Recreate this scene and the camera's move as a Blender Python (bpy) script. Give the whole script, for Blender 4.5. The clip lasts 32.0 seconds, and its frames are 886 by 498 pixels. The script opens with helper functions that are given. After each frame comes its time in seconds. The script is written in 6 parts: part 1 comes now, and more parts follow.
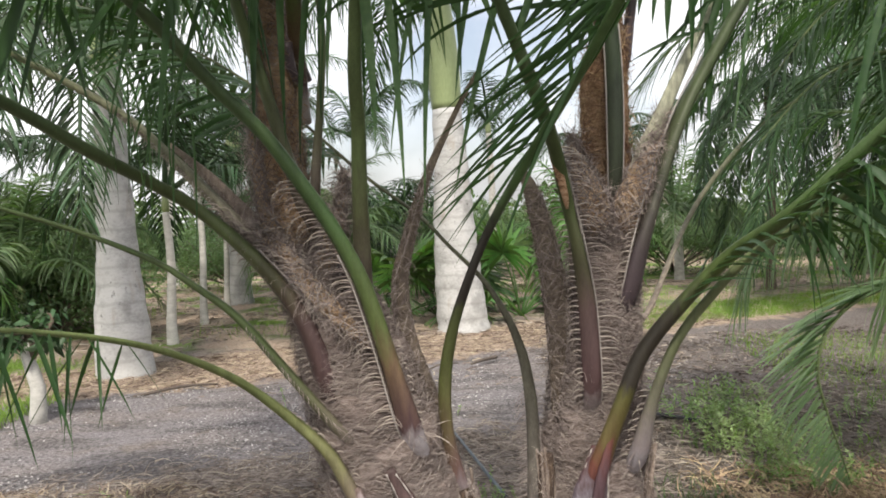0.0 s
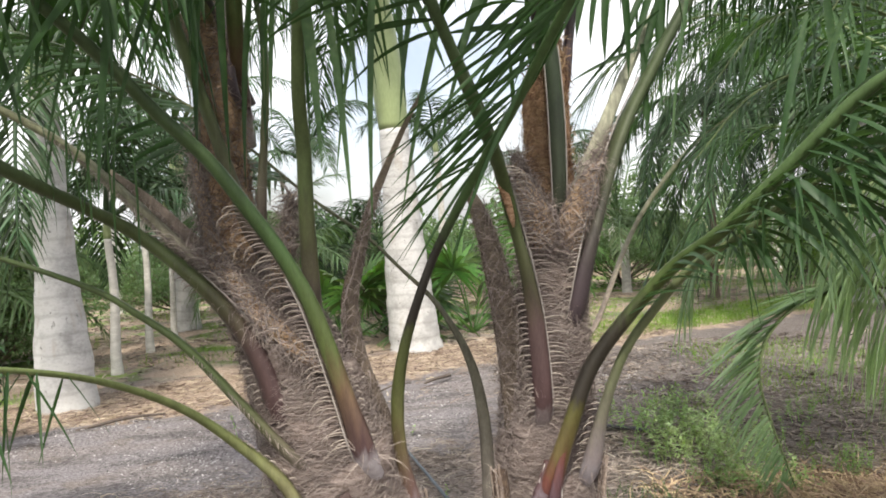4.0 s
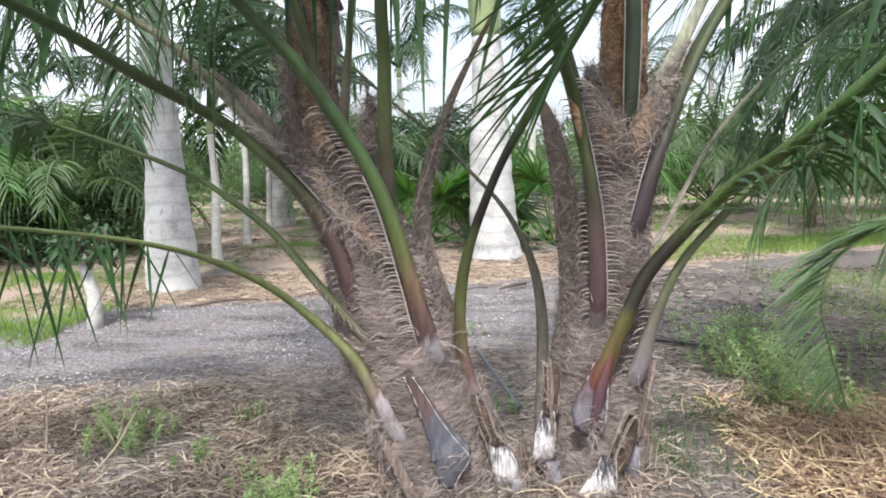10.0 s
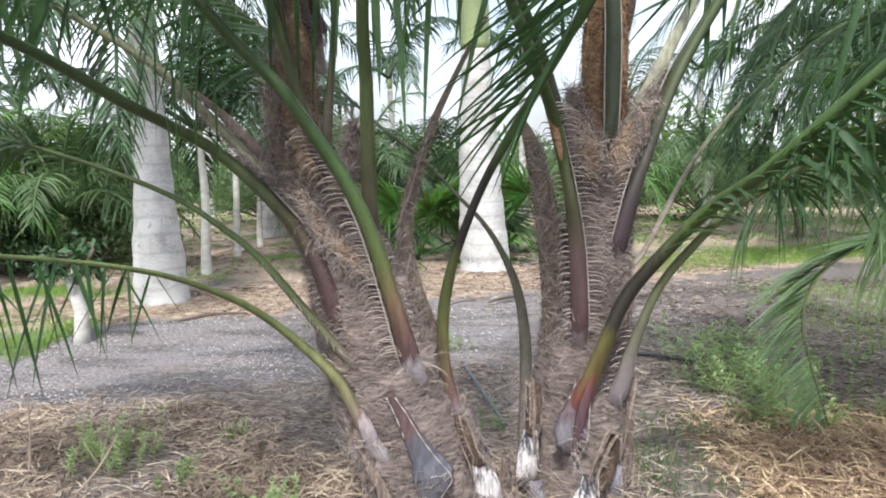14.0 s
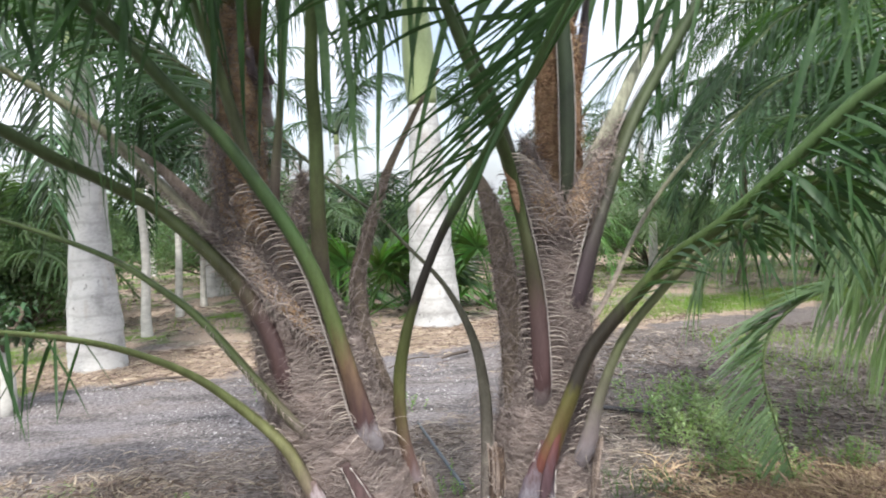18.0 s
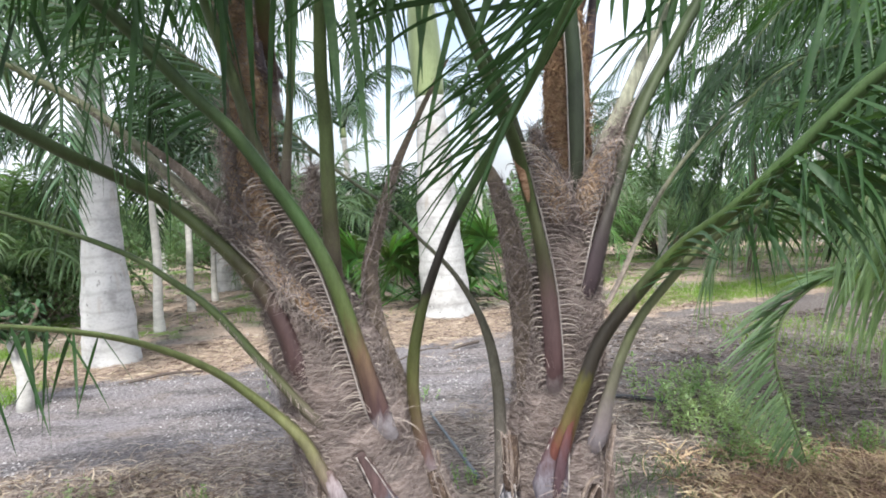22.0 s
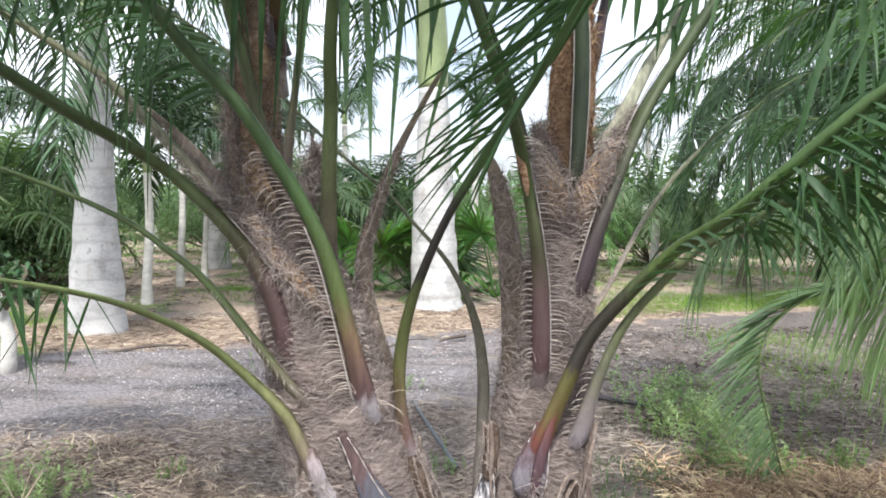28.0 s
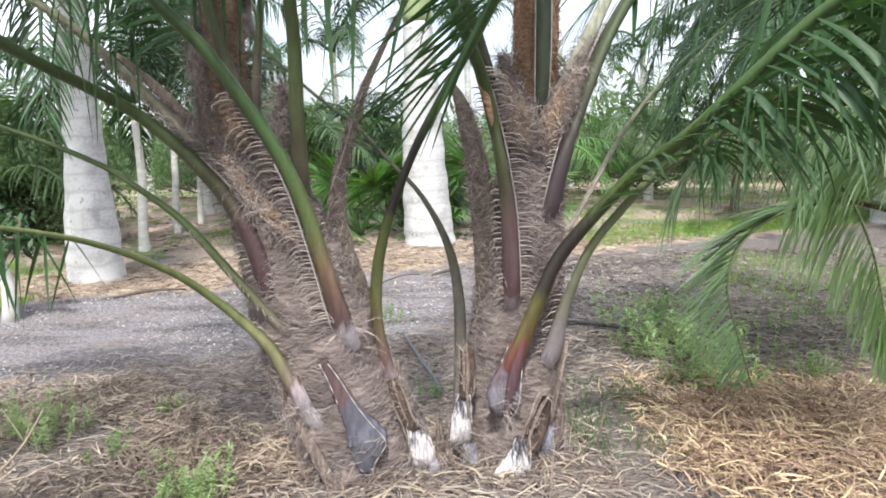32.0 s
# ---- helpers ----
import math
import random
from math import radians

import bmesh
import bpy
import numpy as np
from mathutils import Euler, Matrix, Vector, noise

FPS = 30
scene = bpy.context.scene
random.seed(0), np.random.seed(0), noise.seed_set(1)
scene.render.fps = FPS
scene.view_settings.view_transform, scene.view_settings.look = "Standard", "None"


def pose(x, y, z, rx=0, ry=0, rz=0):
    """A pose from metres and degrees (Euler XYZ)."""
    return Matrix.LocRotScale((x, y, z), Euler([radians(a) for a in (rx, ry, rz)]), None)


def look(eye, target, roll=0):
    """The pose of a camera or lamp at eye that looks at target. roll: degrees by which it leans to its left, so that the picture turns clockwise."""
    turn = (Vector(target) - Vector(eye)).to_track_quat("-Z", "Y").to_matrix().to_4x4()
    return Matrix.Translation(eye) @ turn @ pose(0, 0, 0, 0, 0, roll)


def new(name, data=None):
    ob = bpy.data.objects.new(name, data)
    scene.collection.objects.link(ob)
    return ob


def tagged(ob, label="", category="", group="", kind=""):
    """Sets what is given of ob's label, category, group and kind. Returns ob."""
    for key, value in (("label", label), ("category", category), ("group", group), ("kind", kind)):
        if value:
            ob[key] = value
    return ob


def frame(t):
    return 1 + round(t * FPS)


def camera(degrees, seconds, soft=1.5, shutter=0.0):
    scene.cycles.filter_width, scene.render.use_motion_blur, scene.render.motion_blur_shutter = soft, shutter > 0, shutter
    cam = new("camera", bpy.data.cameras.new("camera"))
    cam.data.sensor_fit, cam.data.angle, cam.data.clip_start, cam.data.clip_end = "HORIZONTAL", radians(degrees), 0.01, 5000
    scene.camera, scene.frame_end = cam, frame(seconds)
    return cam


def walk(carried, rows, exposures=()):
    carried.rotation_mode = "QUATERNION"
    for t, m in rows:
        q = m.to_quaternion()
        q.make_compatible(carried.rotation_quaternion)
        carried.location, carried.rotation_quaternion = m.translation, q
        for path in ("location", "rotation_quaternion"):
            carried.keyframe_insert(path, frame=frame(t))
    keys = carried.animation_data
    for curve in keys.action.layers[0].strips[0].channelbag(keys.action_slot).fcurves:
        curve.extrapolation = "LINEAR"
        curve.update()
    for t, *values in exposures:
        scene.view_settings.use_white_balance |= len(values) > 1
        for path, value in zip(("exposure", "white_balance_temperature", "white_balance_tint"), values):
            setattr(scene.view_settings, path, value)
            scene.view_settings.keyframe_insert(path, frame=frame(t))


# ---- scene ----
cam = camera(62.2, 32.0, soft=1.8, shutter=0.4)
PATH = [
    (0, (0.01, -0.034, 1.305), (-0.007, 1.964, 1.222), -2.3),
    (0.5, (0.026, -0.034, 1.318), (0.016, 1.963, 1.226), -3.1),
    (1, (0.034, -0.041, 1.326), (0.057, 1.958, 1.262), -3.5),
    (1.5, (0.027, -0.048, 1.325), (0.087, 1.95, 1.293), -4.6),
    (2, (0.019, -0.06, 1.325), (0.093, 1.939, 1.318), -4.5),
    (2.5, (0.024, -0.06, 1.323), (0.11, 1.938, 1.324), -5.3),
    (3, (0.029, -0.055, 1.315), (0.13, 1.943, 1.298), -4.9),
    (3.5, (0.018, -0.054, 1.312), (0.128, 1.943, 1.285), -4.0),
    (5.5, (0.024, -0.018, 1.308), (0.158, 1.976, 1.231), -3.3),
    (6, (0.047, -0.023, 1.321), (0.282, 1.963, 1.283), -2.1),
    (6.5, (0.051, -0.022, 1.303), (0.37, 1.952, 1.276), -3.5),
    (7, (0.013, -0.029, 1.295), (0.279, 1.953, 1.253), -3.6),
    (7.5, (0.008, -0.031, 1.288), (0.232, 1.955, 1.221), -3.9),
    (8, (0.045, -0.065, 1.286), (0.23, 1.922, 1.16), -2.2),
    (8.5, (0.088, -0.123, 1.305), (0.153, 1.869, 1.135), -2.0),
    (9, (0.108, -0.168, 1.303), (0.08, 1.819, 1.084), -1.2),
    (9.5, (0.106, -0.197, 1.295), (0.015, 1.785, 1.046), -1.5),
    (10, (0.095, -0.214, 1.295), (-0.039, 1.763, 1.023), -1.0),
    (10.5, (0.116, -0.221, 1.301), (-0.046, 1.754, 1.032), -2.0),
    (11, (0.172, -0.242, 1.297), (0.095, 1.738, 1.029), 0.3),
    (11.5, (0.212, -0.242, 1.315), (0.195, 1.736, 1.018), 3.1),
    (12, (0.221, -0.24, 1.312), (0.072, 1.731, 1.008), -0.6),
    (12.5, (0.182, -0.225, 1.323), (-0.076, 1.74, 1.054), -2.5),
    (13, (0.129, -0.211, 1.334), (-0.104, 1.761, 1.095), -1.9),
    (13.5, (0.125, -0.209, 1.332), (-0.041, 1.771, 1.104), -2.8),
    (14, (0.133, -0.223, 1.34), (0.019, 1.758, 1.091), -1.0),
    (14.5, (0.148, -0.241, 1.342), (0.097, 1.742, 1.089), 0.3),
    (16.5, (0.175, -0.193, 1.33), (0.116, 1.8, 1.175), -0.3),
    (17, (0.127, -0.171, 1.357), (0.055, 1.823, 1.213), 0.2),
    (17.5, (0.087, -0.148, 1.346), (0.038, 1.848, 1.236), 0.5),
    (18, (0.104, -0.116, 1.339), (0.134, 1.881, 1.232), -1.8),
    (18.5, (0.141, -0.12, 1.357), (0.352, 1.867, 1.265), -2.1),
    (19, (0.156, -0.12, 1.357), (0.581, 1.835, 1.339), -1.0),
    (19.5, (0.16, -0.122, 1.367), (0.687, 1.807, 1.351), -2.0),
    (20, (0.145, -0.127, 1.371), (0.582, 1.824, 1.325), -1.1),
    (20.5, (0.12, -0.101, 1.341), (0.401, 1.878, 1.281), -1.4),
    (21, (0.103, -0.111, 1.334), (0.253, 1.881, 1.25), -2.5),
    (21.5, (0.101, -0.128, 1.338), (0.155, 1.868, 1.225), -3.0),
    (22, (0.095, -0.13, 1.335), (0.101, 1.865, 1.207), -2.7),
    (22.5, (0.094, -0.139, 1.334), (0.072, 1.854, 1.171), -2.0),
    (23, (0.09, -0.143, 1.325), (0.063, 1.849, 1.146), -1.5),
    (23.5, (0.091, -0.147, 1.323), (0.068, 1.844, 1.129), -2.1),
    (24, (0.088, -0.144, 1.323), (0.08, 1.846, 1.121), -1.7),
    (24.5, (0.086, -0.137, 1.314), (0.079, 1.853, 1.11), -0.6),
    (26.5, (0.107, -0.137, 1.296), (0.054, 1.843, 1.021), -1.9),
    (27, (0.111, -0.15, 1.321), (0.141, 1.839, 1.109), 0.1),
    (27.5, (0.087, -0.144, 1.305), (0.117, 1.849, 1.138), 2.3),
    (28, (0.082, -0.142, 1.311), (0.11, 1.852, 1.169), 1.4),
    (28.5, (0.097, -0.166, 1.3), (0.137, 1.829, 1.155), -0.6),
    (29, (0.125, -0.191, 1.29), (0.175, 1.799, 1.098), -0.7),
    (29.5, (0.173, -0.221, 1.284), (0.197, 1.763, 1.034), -1.7),
    (30, (0.213, -0.236, 1.299), (0.268, 1.744, 1.021), -3.6),
    (30.5, (0.207, -0.229, 1.303), (0.294, 1.749, 1.02), -2.7),
    (31, (0.206, -0.221, 1.291), (0.278, 1.757, 1.007), -2.7),
    (31.5, (0.2, -0.226, 1.28), (0.253, 1.752, 0.989), -2.0),
    (32, (0.193, -0.232, 1.296), (0.216, 1.744, 0.986), -0.9),
]
EXPOSURES = [(0, 0.74, 7000, 10), (1.5, 0.94, 7000, 10), (3.5, 1.00, 7000, 10), (7, 0.97, 6850, 10), (9, 1.15, 6350, 10), (14.5, 1.14, 6350, 10), (18, 1.08, 6450, 10), (19.5, 1.02, 6700, 10), (20.5, 1.08, 6450, 10), (22, 1.16, 6350, 10), (24.5, 1.24, 6350, 10), (27, 1.23, 6350, 10), (30, 1.29, 6350, 10), (32, 1.29, 6350, 10)]
walk(cam, [(t, look(eye, target, roll)) for t, eye, target, roll in PATH], EXPOSURES)

# ---- light: bright broken cloud, a high soft sun ----
world = bpy.data.worlds.new("world")
scene.world = world
world.use_nodes = True
wn = world.node_tree.nodes
sky = wn.new("ShaderNodeTexSky")
sky.sky_type = "NISHITA"
sky.sun_disc = False
sky.sun_elevation = radians(53)
sky.sun_rotation = radians(184.6)
sky.air_density, sky.dust_density, sky.ozone_density = 1.0, 4.0, 1.0
wn["Background"].inputs["Strength"].default_value = 0.115
veil = wn.new("ShaderNodeMix")
veil.data_type = "RGBA"
cloud = wn.new("ShaderNodeTexNoise")
cloud.inputs["Scale"].default_value = 2.2
cloud.inputs["Detail"].default_value = 6
cramp = wn.new("ShaderNodeValToRGB")
cramp.color_ramp.elements[0].position, cramp.color_ramp.elements[1].position = 0.36, 0.56
cramp.color_ramp.elements[0].color = (0.2, 0.2, 0.2, 1)
veil.inputs[7].default_value = (7.5, 7.8, 8.6, 1)
wl = world.node_tree.links
wl.new(cloud.outputs["Fac"], cramp.inputs["Fac"])
wl.new(cramp.outputs["Color"], veil.inputs[0])
wl.new(sky.outputs["Color"], veil.inputs[6])
wl.new(veil.outputs[2], wn["Background"].inputs["Color"])
sun = new("sun", bpy.data.lights.new("sun", "SUN"))
sun.data.energy, sun.data.angle, sun.data.color = 2.7, radians(5), (1.0, 0.965, 0.9)
SUN_WAY = Vector((-0.06, -0.75, 1.0))
sun.matrix_world = look(SUN_WAY * 20, (0, 0, 0))


# ---- materials ----
def ramp_node(n, stops):
    r = n.new("ShaderNodeValToRGB")
    e = r.color_ramp.elements
    while len(e) < len(stops):
        e.new(0.5)
    for k, (p, c) in zip(e, stops):
        k.position, k.color = p, (*c, 1)
    return r


def surface(name, stops, scale=8.0, fine=60.0, rough=0.7, bump=0.3, stretch=(1, 1, 1), spread=0.25, leafy=0.0, per="island", gloss=0.3, dist=0.01, along=None, coarse=0.6):
    """A material: a coarse noise picks the colour, a fine one grain and relief; each piece differs a little."""
    m = bpy.data.materials.new(name)
    m.use_nodes = True
    n, l = m.node_tree.nodes, m.node_tree.links
    b = n["Principled BSDF"]
    b.inputs["Roughness"].default_value = rough
    b.inputs["Specular IOR Level"].default_value = gloss
    co = n.new("ShaderNodeTexCoord")
    mp = n.new("ShaderNodeMapping")
    mp.inputs["Scale"].default_value = stretch
    l.new(co.outputs["Object"], mp.inputs["Vector"])
    big, small = n.new("ShaderNodeTexNoise"), n.new("ShaderNodeTexNoise")
    for tex, s, d in ((big, scale, 4), (small, fine, 6)):
        tex.inputs["Scale"].default_value, tex.inputs["Detail"].default_value = s, d
        l.new(mp.outputs["Vector"], tex.inputs["Vector"])
    mixed = n.new("ShaderNodeMath")
    mixed.operation = "MULTIPLY_ADD"
    l.new(big.outputs["Fac"], mixed.inputs[0])
    mixed.inputs[1].default_value = coarse
    part2 = n.new("ShaderNodeMath")
    part2.operation = "MULTIPLY"
    part2.inputs[1].default_value = 1 - coarse
    l.new(small.outputs["Fac"], part2.inputs[0])
    l.new(part2.outputs[0], mixed.inputs[2])
    r = ramp_node(n, stops)
    out = r.outputs["Color"]
    if along:
        at = n.new("ShaderNodeAttribute")
        at.attribute_name = "along"
        wob = n.new("ShaderNodeMath")
        wob.operation = "MULTIPLY_ADD"
        l.new(big.outputs["Fac"], wob.inputs[0])
        wob.inputs[1].default_value = 0.10
        l.new(at.outputs["Fac"], wob.inputs[2])
        r2 = ramp_node(n, along)
        l.new(wob.outputs[0], r2.inputs["Fac"])
        mul = n.new("ShaderNodeMix")
        mul.data_type, mul.blend_type = "RGBA", "MULTIPLY"
        mul.inputs[0].default_value = 1.0
        l.new(r2.outputs["Color"], mul.inputs[6])
        l.new(out, mul.inputs[7])
        out = mul.outputs[2]
    l.new(mixed.outputs[0], r.inputs["Fac"])
    if spread:
        if per == "object":
            pick = n.new("ShaderNodeObjectInfo").outputs["Random"]
        else:
            pick = n.new("ShaderNodeNewGeometry").outputs["Random Per Island"]
        hsv = n.new("ShaderNodeHueSaturation")
        for sock, lo, hi in (("Value", 1 - spread, 1 + spread), ("Hue", 0.5 - 0.05 * spread, 0.5 + 0.05 * spread)):
            mr = n.new("ShaderNodeMapRange")
            mr.inputs["To Min"].default_value, mr.inputs["To Max"].default_value = lo, hi
            l.new(pick, mr.inputs["Value"])
            l.new(mr.outputs["Result"], hsv.inputs[sock])
        l.new(out, hsv.inputs["Color"])
        out = hsv.outputs["Color"]
    l.new(out, b.inputs["Base Color"])
    if bump:
        bp = n.new("ShaderNodeBump")
        bp.inputs["Strength"].default_value, bp.inputs["Distance"].default_value = bump, dist
        l.new(mixed.outputs[0], bp.inputs["Height"])
        l.new(bp.outputs["Normal"], b.inputs["Normal"])
    if leafy:
        tr = n.new("ShaderNodeBsdfTranslucent")
        warm = n.new("ShaderNodeMix")
        warm.data_type, warm.blend_type = "RGBA", "MULTIPLY"
        warm.inputs[0].default_value = 1.0
        warm.inputs[7].default_value = (1.5, 1.7, 0.6, 1)
        l.new(out, warm.inputs[6])
        l.new(warm.outputs[2], tr.inputs["Color"])
        mx = n.new("ShaderNodeMixShader")
        mx.inputs["Fac"].default_value = leafy
        l.new(b.outputs[0], mx.inputs[1])
        l.new(tr.outputs[0], mx.inputs[2])
        l.new(mx.outputs[0], n["Material Output"].inputs["Surface"])
    return m


GREY = [(0.3, (0.62, 0.62, 0.62)), (0.55, (0.95, 0.95, 0.95)), (0.75, (1.2, 1.2, 1.2))]
BARKY = [(0.3, (0.55, 0.52, 0.5)), (0.5, (0.9, 0.9, 0.9)), (0.62, (1.3, 1.28, 1.25)), (0.75, (0.8, 0.78, 0.75))]
ST = (6, 6, 1.2)
WAX, PURPLE, OLIVE, GREEN, DKGREEN = (0.50, 0.465, 0.48), (0.085, 0.05, 0.052), (0.095, 0.125, 0.042), (0.062, 0.115, 0.04), (0.05, 0.085, 0.035)
M = {}
M["pet_green"] = surface("petiole_green", GREY, 6, 40, 0.5, 0.25, ST, 0.08, along=[(0.04, WAX), (0.08, PURPLE), (0.17, (0.15, 0.10, 0.06)), (0.24, OLIVE), (0.42, GREEN), (0.8, DKGREEN)])
M["pet_purple"] = surface("petiole_purple", GREY, 6, 40, 0.5, 0.25, ST, 0.08, along=[(0.03, (0.3, 0.25, 0.25)), (0.06, PURPLE), (0.20, (0.085, 0.055, 0.052)), (0.27, (0.075, 0.07, 0.038)), (0.38, (0.075, 0.10, 0.038)), (0.8, DKGREEN)])
M["pet_red"] = surface("petiole_red", GREY, 6, 40, 0.45, 0.25, ST, 0.08, along=[(0.03, (0.24, 0.23, 0.255)), (0.065, (0.15, 0.14, 0.165)), (0.10, (0.07, 0.045, 0.055)), (0.19, (0.085, 0.04, 0.045)), (0.25, (0.15, 0.058, 0.042)), (0.29, (0.115, 0.085, 0.035)), (0.36, (0.10, 0.095, 0.03)), (0.385, (0.035, 0.03, 0.024)), (0.52, (0.04, 0.036, 0.026)), (0.62, (0.07, 0.105, 0.03)), (0.9, (0.065, 0.115, 0.04))])
M["pet_thin"] = surface("petiole_thin", GREY, 6, 40, 0.45, 0.25, ST, 0.08, along=[(0.05, (0.38, 0.33, 0.36)), (0.10, (0.14, 0.085, 0.075)), (0.20, (0.10, 0.085, 0.04)), (0.28, (0.09, 0.105, 0.036)), (0.37, (0.075, 0.09, 0.032)), (0.40, (0.028, 0.024, 0.02)), (0.52, (0.032, 0.03, 0.024)), (0.62, GREEN), (0.9, GREEN)])
M["pet_low"] = surface("petiole_low", GREY, 6, 40, 0.5, 0.25, ST, 0.08, along=[(0.05, WAX), (0.11, (0.16, 0.12, 0.10)), (0.2, (0.17, 0.17, 0.08)), (0.35, (0.16, 0.19, 0.075)), (0.8, (0.12, 0.16, 0.06))])
M["pet_dark"] = surface("petiole_dark", GREY, 6, 40, 0.5, 0.25, ST, 0.08, along=[(0.04, (0.10, 0.075, 0.085)), (0.14, (0.065, 0.05, 0.055)), (0.26, (0.07, 0.07, 0.05)), (0.45, (0.07, 0.095, 0.045)), (0.9, DKGREEN)])
M["pet_slim"] = surface("petiole_slim", GREY, 6, 40, 0.5, 0.25, ST, 0.08, along=[(0.04, (0.16, 0.13, 0.11)), (0.14, (0.10, 0.10, 0.055)), (0.26, (0.085, 0.115, 0.045)), (0.9, (0.06, 0.10, 0.035))])
M["pet_dead"] = surface("petiole_dead", BARKY, 9, 60, 0.85, 0.6, ST, 0.1, along=[(0.0, (0.24, 0.19, 0.165)), (0.3, (0.22, 0.18, 0.15)), (0.6, (0.2, 0.185, 0.13)), (1, (0.17, 0.18, 0.11))])
M["dead_brown"] = surface("dead_leaf_base", BARKY, 12, 70, 0.9, 0.9, (3, 3, 3), 0.1, along=[(0.0, (0.16, 0.125, 0.10)), (0.3, (0.145, 0.115, 0.09)), (0.6, (0.17, 0.14, 0.11)), (1, (0.18, 0.155, 0.11))])
M["pet_grey"] = surface("petiole_grey_green", GREY, 6, 40, 0.55, 0.25, ST, 0.08, along=[(0.05, (0.36, 0.33, 0.35)), (0.10, (0.21, 0.18, 0.18)), (0.16, (0.16, 0.15, 0.115)), (0.26, (0.135, 0.155, 0.08)), (0.8, (0.10, 0.145, 0.055))])
M["pet_ash"] = surface("petiole_ash", BARKY, 9, 60, 0.75, 0.5, ST, 0.1, along=[(0.0, (0.19, 0.165, 0.16)), (0.15, (0.13, 0.115, 0.105)), (0.35, (0.11, 0.105, 0.08)), (1, (0.095, 0.11, 0.06))])
M["pet_feather"] = surface("feather_petiole", GREY, 8, 50, 0.6, 0.3, ST, 0.1, along=[(0.06, (0.055, 0.038, 0.03)), (0.22, (0.085, 0.06, 0.042)), (0.36, (0.10, 0.10, 0.05)), (0.5, (0.12, 0.16, 0.065))])
M["pet_deadgreen"] = surface("petiole_fading", BARKY, 9, 60, 0.75, 0.5, ST, 0.1, along=[(0.0, (0.24, 0.195, 0.17)), (0.25, (0.205, 0.185, 0.145)), (0.45, (0.185, 0.19, 0.125)), (1, (0.14, 0.165, 0.08))])
M["pet_pale"] = surface("petiole_pale", BARKY, 9, 60, 0.7, 0.4, ST, 0.1, along=[(0.0, (0.25, 0.21, 0.18)), (0.12, (0.29, 0.28, 0.22)), (0.3, (0.30, 0.31, 0.235)), (1, (0.25, 0.3, 0.17))])
M["stub"] = surface("cut_stub", GREY, 12, 60, 0.6, 0.4, ST, 0.05, along=[(0.04, (0.06, 0.036, 0.034)), (0.13, (0.09, 0.055, 0.055)), (0.145, (0.075, 0.07, 0.085)), (0.18, (0.07, 0.072, 0.09)), (0.235, (0.13, 0.13, 0.15))])
M["base_red"] = surface("petiole_base", GREY, 14, 70, 0.6, 0.4, ST, 0.05, along=[(0.05, (0.085, 0.042, 0.042)), (0.10, (0.085, 0.05, 0.055)), (0.13, (0.105, 0.085, 0.10)), (0.16, (0.15, 0.14, 0.16)), (0.19, (0.09, 0.06, 0.065))])
M["base_rib"] = surface("petiole_rib", GREY, 10, 60, 0.5, 0.3, ST, 0.05, along=[(0.05, (0.15, 0.06, 0.04)), (0.09, (0.12, 0.045, 0.04)), (0.145, (0.08, 0.045, 0.052)), (0.21, (0.075, 0.048, 0.056))])
M["base_white"] = surface("chalky_base", BARKY, 18, 80, 0.9, 0.6, ST, 0.05, along=[(0.05, (0.03, 0.028, 0.032)), (0.07, (0.06, 0.06, 0.07)), (0.085, (0.20, 0.195, 0.205)), (0.098, (0.47, 0.445, 0.45)), (0.15, (0.58, 0.55, 0.55)), (0.17, (0.34, 0.31, 0.29))])
M["base_pink"] = surface("pinkish_base", GREY, 12, 60, 0.7, 0.3, ST, 0.05, along=[(0.05, (0.13, 0.09, 0.08)), (0.075, (0.26, 0.215, 0.22)), (0.12, (0.34, 0.31, 0.325))])
M["strip"] = surface("torn_strip", [(0.3, (0.05, 0.036, 0.03)), (0.5, (0.16, 0.125, 0.105)), (0.7, (0.31, 0.26, 0.22))], 16, 70, 0.9, 0.5, (3, 3, 1), 0.25)
M["stem"] = surface("fibre_mat", [(0.28, (0.072, 0.054, 0.049)), (0.45, (0.180, 0.142, 0.128)), (0.6, (0.300, 0.250, 0.230)), (0.75, (0.160, 0.128, 0.114))], 14, 90, 0.95, 1.0, (1.5, 1.5, 5), 0.0, gloss=0.1, dist=0.02)
M["stem_tan"] = surface("tan_fibre_sheath", [(0.3, (0.170, 0.110, 0.066)), (0.48, (0.390, 0.262, 0.165)), (0.62, (0.540, 0.395, 0.265)), (0.75, (0.370, 0.240, 0.145))], 16, 80, 0.95, 1.0, (1.6, 1.6, 4), 0.0, gloss=0.1, dist=0.02)
M["rib"] = surface("sheath_rib", [(0.3, (0.196, 0.164, 0.146)), (0.7, (0.357, 0.307, 0.278))], 10, 60, 0.8, 0, (1, 1, 1), 0.45, gloss=0.2)
M["wax"] = surface("waxy_edge", [(0.3, (0.24, 0.21, 0.2)), (0.55, (0.36, 0.33, 0.31)), (0.75, (0.2, 0.19, 0.14))], 12, 60, 0.7, 0.2, (1, 1, 2), 0.1)
M["spear"] = surface("spear_leaf", GREY, 8, 60, 0.5, 0.2, ST, 0.08, along=[(0.0, (0.045, 0.05, 0.035)), (0.4, (0.035, 0.055, 0.028)), (1, (0.05, 0.085, 0.035))])
